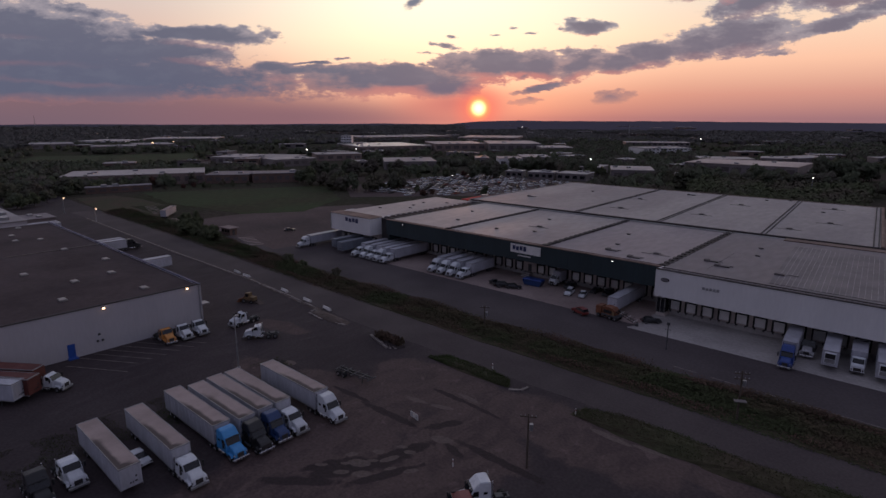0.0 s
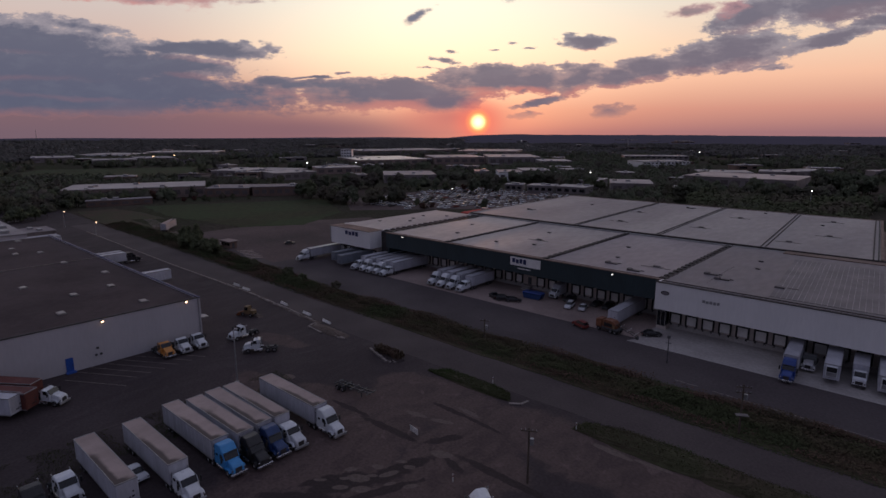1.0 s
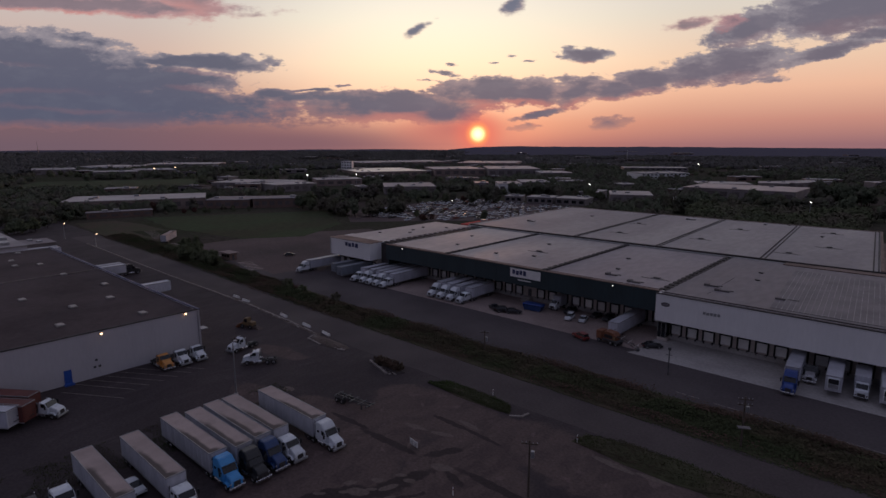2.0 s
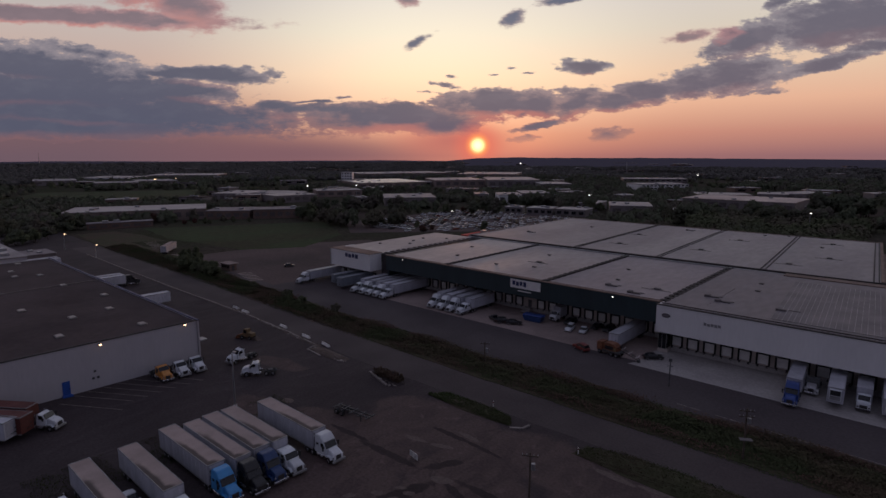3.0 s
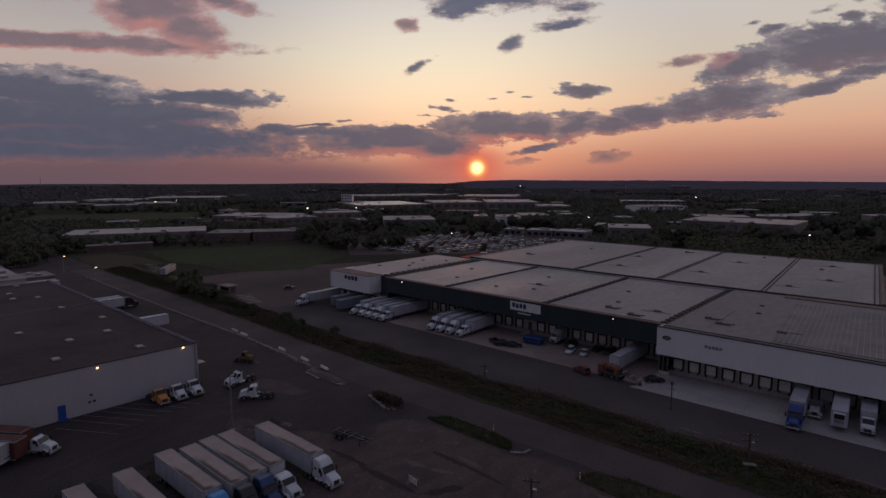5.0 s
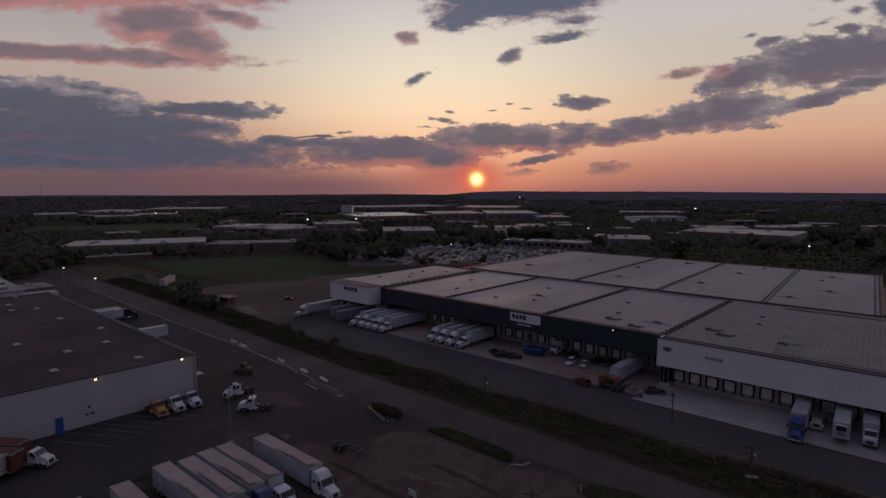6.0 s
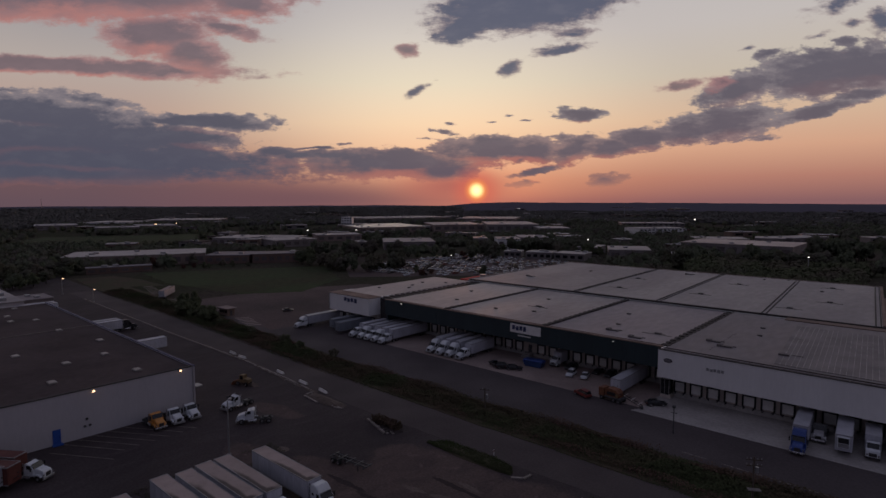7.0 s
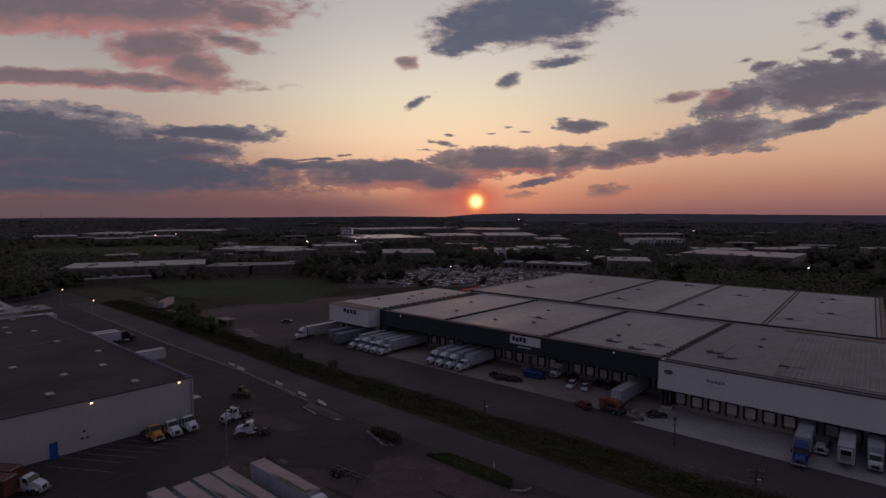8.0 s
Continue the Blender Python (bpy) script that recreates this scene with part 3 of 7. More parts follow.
    "red_paint": material("red_paint", (0.17, 0.030, 0.027), 0.4, vary=0.15, scale=0.6, fine=3.0, bump=0.0),
    "rust_red": material("rust_red_container", (0.115, 0.030, 0.024), 0.65, vary=0.25, scale=0.4, fine=3.0),
    "orange_paint": material("orange_paint", (0.50, 0.22, 0.05), 0.4, vary=0.15, scale=0.6, fine=3.0, bump=0.0),
    "work_orange": material("faded_orange_paint", (0.19, 0.072, 0.034), 0.6, vary=0.35, scale=1.2, fine=5.0),
    "silver_paint": material("silver_paint", (0.40, 0.40, 0.42), 0.3, metal=0.4, vary=0.1, scale=0.6, fine=3.0, bump=0.0),
    "glass": material("dark_glass", (0.012, 0.014, 0.018), 0.08, vary=0.1, scale=1.0, fine=3.0, bump=0.0),
    "rubber": material("tyre_rubber", (0.016, 0.016, 0.016), 0.85, vary=0.2, scale=2.0, fine=8.0),
    "chrome": material("bright_metal", (0.55, 0.55, 0.57), 0.25, metal=0.9, vary=0.1, scale=2.0, fine=8.0, bump=0.0),
    "steel": material("dull_steel", (0.10, 0.10, 0.105), 0.6, metal=0.5, vary=0.25, scale=1.0, fine=8.0),
    "galvanised": material("galvanised_steel", (0.33, 0.33, 0.34), 0.5, metal=0.6, vary=0.2, scale=1.0, fine=8.0),
    "timber": material("weathered_pole_timber", (0.085, 0.065, 0.05), 0.9, vary=0.3, scale=1.0, fine=6.0, streak=(4.0, 4.0, 0.5)),
    "bark": material("bark", (0.06, 0.045, 0.035), 0.95, vary=0.3, scale=1.0, fine=6.0),
    "door_white": material("white_dock_door", (0.68, 0.665, 0.645), 0.6, vary=0.12, scale=0.6, fine=3.0, bump=0.04, spread=0.18),
    "hatch_paint": material("worn_hatch_paint", (0.34, 0.27, 0.25), 0.9, vary=0.4, scale=0.8, fine=5.0),
    "line_paint": material("worn_line_paint", (0.20, 0.178, 0.158), 0.9, vary=0.5, scale=0.8, fine=5.0),
    "yellow_paint": material("yellow_paint", (0.18, 0.12, 0.06), 0.7, vary=0.3, scale=0.8, fine=5.0),
    "blue_door": material("blue_door_paint", (0.02, 0.075, 0.33), 0.5, vary=0.12, scale=0.6, fine=3.0),
    "brick": material("brown_brick", (0.17, 0.115, 0.095), 0.9, vary=0.25, scale=0.1, fine=1.5),
    "far_bay": material("dull_loading_door", (0.12, 0.10, 0.10), 0.85, vary=0.25, scale=0.1, fine=1.0),
    "tan_wall": material("tan_wall", (0.25, 0.19, 0.17), 0.85, vary=0.25, scale=0.06, fine=1.0),
    "leaf": leaf_material("leaves", (0.096, 0.106, 0.062), 0.18, (0.116, 0.100, 0.078)),
    "leaf_dark": leaf_material("dark_leaves", (0.100, 0.112, 0.074), 0.16, (0.120, 0.106, 0.088)),
    "leaf_red": leaf_material("reddish_leaves", (0.080, 0.042, 0.036), 0.3, (0.085, 0.055, 0.04)),
    "brush": leaf_material("brush_leaves", (0.056, 0.064, 0.034), 0.22, (0.094, 0.064, 0.049)),
    "blades": leaf_material("rough_grass_blades", (0.042, 0.056, 0.024), 0.2, (0.062, 0.050, 0.036)),
    # bluish base colour: distance haze painted onto the ridge woods
    "hill": leaf_material("hazed_ridge_woods", (0.112, 0.104, 0.132), 0.08, (0.100, 0.093, 0.120)),
    # leaf colour greyed and paled for the far woods, as painted haze
    "leaf_far": leaf_material("hazed_distant_leaves", (0.112, 0.110, 0.100), 0.14, (0.132, 0.118, 0.114)),
    "dry_stalks": leaf_material("dry_reddish_stalks", (0.108, 0.070, 0.056), 0.25, (0.076, 0.070, 0.044)),
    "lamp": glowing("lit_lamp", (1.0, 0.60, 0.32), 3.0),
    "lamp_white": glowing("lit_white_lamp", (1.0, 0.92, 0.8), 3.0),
}


# ---- mesh helpers ----
def box(bm, x0, x1, y0, y1, z0, z1):
    vs = [bm.verts.new((x, y, z)) for z in (z0, z1) for x, y in ((x0, y0), (x1, y0), (x1, y1), (x0, y1))]
    for f in ((3, 2, 1, 0), (4, 5, 6, 7), (0, 1, 5, 4), (1, 2, 6, 5), (2, 3, 7, 6), (3, 0, 4, 7)):
        bm.faces.new([vs[i] for i in f])
    return bm


def boxed(*boxes, bevel=0.0):
    bm = bmesh.new()
    for b in boxes:
        box(bm, *b)
    if bevel:
        bmesh.ops.bevel(bm, geom=list(bm.edges), offset=bevel, segments=1, affect="EDGES")
    return bm


def prism(profile, y0, y1, bevel=0.0, taper=0.0):
    """A profile in x and z carried from y0 to y1. taper: how far the upper points lean in."""
    bm = bmesh.new()
    top = max(z for _, z in profile)
    low = min(z for _, z in profile)
    mid = (y0 + y1) / 2
    rings = []
    for y in (y0, y1):
        ring = []
        for x, z in profile:
            k = taper * (z - low) / max(top - low, 1e-6)
            ring.append(bm.verts.new((x, y + (mid - y) * k, z)))
        rings.append(ring)
    n = len(profile)
    bm.faces.new(rings[0])
    bm.faces.new(rings[1][::-1])
    for i in range(n):
        bm.faces.new((rings[0][(i + 1) % n], rings[0][i], rings[1][i], rings[1][(i + 1) % n]))
    bmesh.ops.recalc_face_normals(bm, faces=bm.faces)
    if bevel:
        bmesh.ops.bevel(bm, geom=list(bm.edges), offset=bevel, segments=2, affect="EDGES")
    return bm


def tube(bm, r0, r1, a, b, sides=8):
    """A tapered round bar from a to b."""
    a, b = Vector(a), Vector(b)
    turn = (b - a).to_track_quat("Z", "Y").to_matrix().to_4x4()
    bmesh.ops.create_cone(bm, cap_ends=True, segments=sides, radius1=r0, radius2=r1, depth=(b - a).length,
                          matrix=Matrix.Translation((a + b) / 2) @ turn)
    return bm


def slab(outline, z0, z1):
    """A flat sheet with straight sides over an outline of (x, y)."""
    bm = bmesh.new()
    low = [bm.verts.new((x, y, z0)) for x, y in outline]
    top = [bm.verts.new((x, y, z1)) for x, y in outline]
    n = len(outline)
    bm.faces.new(top)
    for i in range(n):
        bm.faces.new((low[i], low[(i + 1) % n], top[(i + 1) % n], top[i]))
    bmesh.ops.recalc_face_normals(bm, faces=bm.faces)
    bmesh.ops.triangulate(bm, faces=[f for f in bm.faces if len(f.verts) > 4])
    return bm


def ragged(outline, step=2.0, rough=0.8, seed=0.0):
    """The same outline with uneven, worn edges."""
    out = []
    n = len(outline)
    for i in range(n):
        a, b = Vector(outline[i]), Vector(outline[(i + 1) % n])
        count = max(int((b - a).length / step), 1)
        side = Vector((a.y - b.y, b.x - a.x)).normalized()
        for k in range(count):
            p = a.lerp(b, k / count)
            w = noise.noise((p.x * 0.21, p.y * 0.21, seed)) + 0.5 * noise.noise((p.x * 0.7, p.y * 0.7, seed))
            out.append(tuple(p + side * w * rough))
    return out


def mesh_of(name, bm, mat):
    me = bpy.data.meshes.new(name)
    bm.normal_update()
    bm.to_mesh(me)
    bm.free()
    me.materials.append(mat)
    return me


def thing(name, label, category, at=(0, 0, 0), turn=0.0, group="", kind=""):
    ob = new(name)
    ob.empty_display_size = 0.5
    ob.matrix_basis = pose(*at, 0, 0, turn)
    return tagged(ob, label, category, group, kind)


def part(name, bm, mat, parent, label=""):
    ob = new(name, mesh_of(name, bm, mat) if isinstance(bm, bmesh.types.BMesh) else bm)
    ob.parent = parent
    return tagged(ob, label)


def piece(name, mesh, parent, m):
    ob = new(name, mesh)
    ob.parent = parent
    ob.matrix_basis = m
    return ob


def setting(name, bm, mat, label, category):
    return tagged(new(name, mesh_of(name, bm, mat)), label, category, kind="structure")


def domes(name, centres, radius, height, mat, seed=1, sides=7, rings=3):
    """Many uneven leafy crowns in one mesh, each a lumpy dome with a skirt to the ground, smoothly shaded."""
    g = np.random.default_rng(seed)
    c = np.asarray(centres, float)
    n = len(c)
    ang = np.arange(sides) * 2 * np.pi / sides
    lev = [(0.78, 0.0), (1.0, 0.38), (0.78, 0.72), (0.38, 0.95)][:rings + 1]
    per = sides * len(lev) + 1
    co = np.zeros((n, per, 3))
    for k, (f, z) in enumerate(lev):
        jit = g.uniform(0.72, 1.25, (n, sides))
        a = ang + g.uniform(0, 6.28, (n, 1))
        co[:, k * sides:(k + 1) * sides, 0] = np.cos(a) * f * jit * radius[:, None]
        co[:, k * sides:(k + 1) * sides, 1] = np.sin(a) * f * jit * radius[:, None]
        co[:, k * sides:(k + 1) * sides, 2] = z * height[:, None] * g.uniform(0.85, 1.12, (n, sides))
    co[:, -1, 2] = height * g.uniform(0.95, 1.15, n)
    co += c[:, None, :]
    tri = []
    for k in range(len(lev) - 1):
        for i in range(sides):
            p, q = k * sides + i, k * sides + (i + 1) % sides
            tri += [(p, q, q + sides), (p, q + sides, p + sides)]
    top = (len(lev) - 1) * sides
    tri += [(top + i, top + (i + 1) % sides, per - 1) for i in range(sides)]
    faces = (np.arange(n)[:, None, None] * per + np.array(tri)).reshape(-1)
    me = bpy.data.meshes.new(name)
    me.vertices.add(n * per)
    me.vertices.foreach_set("co", co.ravel())
    me.loops.add(len(faces))
    me.loops.foreach_set("vertex_index", faces.astype(np.int32))
    me.polygons.add(len(faces) // 3)
    me.polygons.foreach_set("loop_start", np.arange(0, len(faces), 3, dtype=np.int32))
    me.polygons.foreach_set("use_smooth", np.ones(len(faces) // 3, bool))
    me.update(calc_edges=True)
    me.materials.append(mat)
    return me


def cards(name, centres, size, mat, normals=None, seed=1, fold=0.25):
    """Many small leaf clumps in one mesh, each a bent pair of faces; normals: which way each is turned outwards, more or less. size: one number or one for each."""
    rng = np.random.default_rng(seed)
    c = np.asarray(centres, float)
    n = len(c)
    size = np.broadcast_to(np.asarray(size, float), n)[:, None]
    w = rng.normal(size=(n, 3))
    if normals is not None:
        w = w * 0.45 + np.asarray(normals, float)
    w /= np.linalg.norm(w, axis=1, keepdims=True)
    u = np.cross(w, rng.normal(size=(n, 3)))
    u /= np.linalg.norm(u, axis=1, keepdims=True)
    v = np.cross(w, u)
    a, b, h = u * size * rng.uniform(0.6, 1.1, (n, 1)), v * size * rng.uniform(0.5, 1.0, (n, 1)), w * size * fold
    co = np.stack([c - a, c - b - h, c + a, c + b - h], 1).reshape(-1, 3)
    tri = np.array([[0, 1, 2], [0, 2, 3]])
    faces = (np.arange(n)[:, None, None] * 4 + tri).reshape(-1)
    me = bpy.data.meshes.new(name)
    me.vertices.add(len(co))
    me.vertices.foreach_set("co", co.ravel())
    me.loops.add(len(faces))
    me.loops.foreach_set("vertex_index", faces.astype(np.int32))
    me.polygons.add(len(faces) // 3)
    me.polygons.foreach_set("loop_start", np.arange(0, len(faces), 3, dtype=np.int32))
    me.update(calc_edges=True)
    me.materials.append(mat)
    return me


# ---- ground ----
bm = bmesh.new()
bmesh.ops.create_circle(bm, cap_ends=True, segments=96, radius=4700)
ground = setting("ground", bm, M["earth"], "flat wooded plain with dry grass and bare earth", "ground")
setting("yard_asphalt", slab(ragged([(-420, -40), (6, -40), (6, 91), (-330, 97), (-420, 99)], 4, 0.8, 1.0), -0.2, 0.03), M["yard"],
        "worn asphalt and rutted dirt truck yard", "pavement")
setting("road", slab(ragged([(-330, 84), (-205, 82.5), (-150, 82), (-100, 79), (40, 81), (40, 90), (-130, 91), (-220, 95), (-330, 96)], 3, 0.3, 2.0), -0.2, 0.045), M["asphalt"],
        "grey asphalt access road along the hedge", "road")
setting("dock_yard", slab([(-215, 101), (60, 101), (60, 133), (-215, 133)], -0.2, 0.035), M["court"], "dark asphalt truck court before the docks", "pavement")
setting("dock_apron", slab([(-147, 121.5), (-49.2, 121.5), (-49.2, 141.2), (-147, 141.2)], -0.2, 0.05), M["pavement"], "brownish concrete apron before the dark docks", "pavement")
setting("concrete_apron", slab([(-50.5, 118.6), (60, 118.6), (60, 134.2), (-49.2, 134.2), (-49.2, 121.2)], -0.2, 0.06), M["concrete"], "pale concrete apron before the white docks", "pavement")
setting("field", slab(ragged([(-385, 140), (-330, 132), (-262, 140), (-245, 165), (-268, 208), (-330, 240)], 5, 2.0, 4.0), -0.2, 0.05), M["field"], "mown green sports field", "grass")
setting("verge", slab(ragged([(-387, 102), (-385, 122), (-357, 128), (-318, 127), (-330, 112), (-262, 112), (-228, 107), (-262, 104.5), (-292, 100), (-332, 97)], 3, 1.0, 14.0), -0.2, 0.055), M["grass"], "rough green verge between road and lot", "grass")
setting("gravel_lot", slab(ragged([(-262, 112), (-180, 108), (-178, 190), (-240, 205), (-258, 170), (-262, 140)], 5, 1.5, 5.0), -0.2, 0.04), M["lot"], "brown gravel lot beside the field", "ground")


# ---- long warehouse ----
def dock_door(parent, x, y, z0, seal, leaf):
    """A dock: a white sectional door, its dark seal and two bumpers."""
    door = piece("dock_door", leaf, parent, Matrix.Translation((x, y, z0)))
    piece("dock_seal", seal, door, Matrix.Identity(4))
    return door


def dock_meshes(w, h):
    bm = bmesh.new()
    box(bm, -w / 2, w / 2, -0.14, 0.0, 0.0, h)
    n = 5
    for k in range(1, n):
        cut = bmesh.ops.bisect_plane(bm, geom=list(bm.verts) + list(bm.edges) + list(bm.faces), plane_co=(0, 0, h * k / n), plane_no=(0, 0, 1))
        for v in [g for g in cut["geom_cut"] if isinstance(g, bmesh.types.BMVert) and g.co.y < -0.1]:
            v.co.y += 0.05
    leaf = mesh_of("dock_door", bm, M["door_white"])
    t = 0.3
    seal = mesh_of("dock_seal", boxed((-w / 2 - t, -w / 2, -0.45, 0, -0.3, h + t), (w / 2, w / 2 + t, -0.45, 0, -0.3, h + t), (-w / 2, w / 2, -0.45, 0, h, h + t),
                                      (-w / 2 - 0.1, -w / 2 + 0.35, -0.5, 0, -0.75, -0.3), (w / 2 - 0.35, w / 2 + 0.1, -0.5, 0, -0.75, -0.3)), M["rubber"])
    return leaf, seal


def sign_board(parent, x0, x1, z0, z1, y, ground_mat):
    """A plain sign: a board with bars for the mark."""
    if ground_mat is not None:
        part("sign_board", boxed((x0, x1, y - 0.18, y, z0, z1)), ground_mat, parent, "pale sign board")


def bars(parent, x0, x1, z0, z1, y, mat, count=4, name="sign_mark"):
    w = (x1 - x0) / count
    for k in range(count):
        a = x0 + k * w
        part(name, boxed((a, a + w * 0.74, y - 0.08, y, z0 if k % 2 else z0 + (z1 - z0) * 0.12, z1 if k != 1 else z0 + (z1 - z0) * 0.85)), mat, parent, "dark blue block of a sign")


def oval(x, z, rx, rz, y0, y1):
    bm = bmesh.new()
    ring = [(x + rx * math.cos(k * math.pi / 12), z + rz * math.sin(k * math.pi / 12)) for k in range(24)]
    a, b = ([bm.verts.new((u, y, v)) for u, v in ring] for y in (y0, y1))
    bm.faces.new(a)
    bm.faces.new(b[::-1])
    for k in range(24):
        bm.faces.new((a[k - 1], a[k], b[k], b[k - 1]))
    bmesh.ops.recalc_face_normals(bm, faces=bm.faces)
    return bm


def vent(parent, x, y, z, kind=0):
    """A roof vent or skylight on its kerb."""
    if kind == 0:
        part("roof_vent", boxed((x - 0.5, x + 0.5, y - 0.4, y + 0.4, z, z + 0.25), (x - 0.65, x + 0.65, y - 0.5, y + 0.5, z + 0.25, z + 0.36), bevel=0.04), M["roof_patch"], parent)
    elif kind == 1:
        part("roof_unit", boxed((x - 1.7, x - 0.6, y - 0.7, y + 0.7, z, z + 0.6), (x - 0.5, x + 1.6, y - 0.5, y + 0.5, z, z + 0.35), (x + 0.2, x + 2.2, y + 1.0, y + 1.25, z, z + 0.2), bevel=0.05), M["roof_patch"], parent, "dark roof unit with ducts")
    else:
        part("roof_patch", boxed((x - 4.2, x + 3.4, y - 1.0, y - 0.2, z, z + 0.05), (x - 2.0, x + 1.4, y - 0.2, y + 0.8, z, z + 0.04), (x - 1.0, x + 0.6, y - 0.5, y + 0.4, z + 0.05, z + 0.45)), M["roof_patch"], parent, "dark patch and unit on the roof")


def long_warehouse():
    w = thing("warehouse", "long distribution warehouse with dark teal and white fronts and pale roofs", "warehouse")
    front, rear, x0, xm, x1 = 133.2, 190.5, -147.0, -48.9, 60.0
    top, dock, back = 11.6, 6.4, 141.5
    part("wall", boxed((x0, xm, front, front + 0.5, dock, top)), M["teal_wall"], w, "dark teal metal cladding")
    part("soffit", boxed((x0, xm, front + 0.5, back, dock, dock + 0.3)), M["dock_wall"], w)
    bm = bmesh.new()
    for k in range(49):
        box(bm, x0 + 0.6 + k * 2.0, x0 + 0.68 + k * 2.0, front - 0.025, front, dock, top - 0.05)
    tagged(part("cladding_rib", bm, M["teal_wall"], w), kind="stuff")
    part("dock_wall", boxed((x0, xm, back, back + 0.5, 0, dock)), M["dock_wall"], w, "grey-brown dock wall")
    part("dock_ledge", boxed((x0, xm, back - 0.5, back, 0, 1.1)), M["concrete"], w)
    part("wall", boxed((x0, x0 + 0.5, front + 0.8, rear, 0, top)), M["teal_wall"], w)
    # white-fronted wing, a little forward and higher
    wf, wt = 129.6, 11.9
    part("wall", boxed((xm, x1, wf, wf + 0.5, 5.4, wt)), M["white_wall"], w, "white metal cladding")
    part("wall", boxed((xm, xm + 0.5, wf + 0.5, front, 5.4, wt)), M["white_wall"], w)
    part("wall", boxed((xm, xm + 0.4, 134.4, back, 0, 5.4)), M["white_wall"], w)
    # glazed stair lobby under the corner of the wing
    lobby = part("lobby", boxed((xm + 0.1, xm + 2.0, 131.6, 134.4, 0.9, 4.6)), M["glass"], w, "dark glazed stair lobby with white frames")
    for x in (xm + 0.05, xm + 0.95, xm + 1.95):
        part("mullion", boxed((x, x + 0.09, 131.54, 131.6, 0.9, 4.6)), M["skylight"], lobby)
    for z in (0.82, 4.55):
        part("transom", boxed((xm + 0.05, xm + 2.05, 131.5, 131.54, z, z + 0.12)), M["skylight"], lobby)
    part("lobby_base", boxed((xm + 0.05, xm + 2.35, 131.55, 134.4, 0, 0.9)), M["dock_wall"], w)
    part("soffit", boxed((xm + 0.5, x1, wf + 0.5, 134.6, 5.4, 5.7)), M["white_wall"], w)
    bm = bmesh.new()
    for k in range(54):
        box(bm, xm + 0.8 + k * 2.0, xm + 0.87 + k * 2.0, wf - 0.02, wf, 5.5, wt - 0.05)
    tagged(part("cladding_rib", bm, M["white_wall"], w), kind="stuff")
    part("dock_wall", boxed((xm + 0.4, x1, 134.4, 134.9, 0, 5.4)), M["dock_wall"], w)
    part("dock_ledge", boxed((xm + 2.4, x1, 133.9, 134.4, 0, 1.1)), M["concrete"], w)
    part("roof", boxed((x0 + 0.5, -119.5, front + 0.5, rear - 0.4, top - 0.6, top - 0.1)), M["roof_light"], w, "light tan membrane roof")
    part("roof", boxed((-119.5, -82.5, front + 0.5, rear - 0.4, top - 0.6, top - 0.1)), M["roof_pale"], w, "pale membrane roof")
    part("roof", boxed((-82.5, xm, front + 0.5, rear - 0.4, top - 0.6, top - 0.1)), M["roof_mauve"], w, "mauve-grey membrane roof")
    part("roof", boxed((xm + 0.5, x1, wf + 0.5, rear - 0.4, wt - 0.6, wt - 0.12)), M["roof_wing"], w, "dusky membrane roof of the white wing")
    part("roof", slab([(x0 - 8, rear + 0.4), (-11.7, rear + 0.4), (-19.0, 279), (x0 - 8, 279)], 11.6, 12.2), M["roof_rear"], w, "grey membrane roof of the rear bays")
    part("parapet", slab([(-11.7, rear + 0.4), (-10.9, rear + 0.4), (-18.2, 279), (-19.0, 279)], 10.0, 12.5), M["rust_roof"], w, "reddish brown parapet at the end of the rear bays")
    part("roof", slab([(-10.9, rear + 0.4), (55, rear + 0.4), (55, 262), (-16.6, 262)], 9.6, 10.2), M["rust_roof"], w, "lower brown roof beyond the rear bays")
    part("wall", boxed((x0 - 8, 55, rear - 0.4, rear + 0.4, 10.5, 12.3)), M["seam"], w, "dark step between the roofs")
    for b in ((x0 - 8.5, x0 - 8, rear - 0.4, 279.5, 0, 12.4), (x0 - 8, -18.2, 279, 279.6, 0, 12.4), (-16.6, 55, 262, 262.5, 0, 10.4)):
        part("wall", boxed(b), M["tan_wall"], w)
    part("parapet", boxed((x0, xm, front - 0.12, front + 0.6, top, top + 0.22)), M["rust_roof"], w, "brownish roof edge")
    part("parapet", boxed((xm - 0.1, x1, wf - 0.12, wf + 0.6, wt, wt + 0.2)), M["seam"], w)
    part("parapet", boxed((xm - 0.1, x1, wf + 2.4, wf + 2.8, wt - 0.12, wt + 0.05)), M["seam"], w)
    part("parapet", boxed((x0 + 0.5, xm, front + 2.0, front + 2.3, top - 0.1, top + 0.03)), M["rust_roof"], w)
    for x, t in ((-119.5, 0.35), (-82.5, 0.45), (xm - 0.1, 0.7)):
        part("roof_joint", boxed((x - t, x - t + 0.25, front + 0.6, rear - 0.4, top - 0.1, top + 0.3), (x - t + 0.25, x + t - 0.25, front + 0.6, rear - 0.4, top - 0.1, top + 0.02),
                                 (x + t - 0.25, x + t, front + 0.6, rear - 0.4, top - 0.1, top + 0.32)), M["seam"], w, "dark raised roof joint")
        bm = bmesh.new()
        for k in range(19):
            box(bm, x - t - 0.5, x + t + 0.25, front + 1.6 + k * 2.95, front + 2.9 + k * 2.95, top - 0.1, top + 0.28)
        tagged(part("joint_cap", bm, M["seam"], w, "dark caps along the roof joint"), kind="stuff")
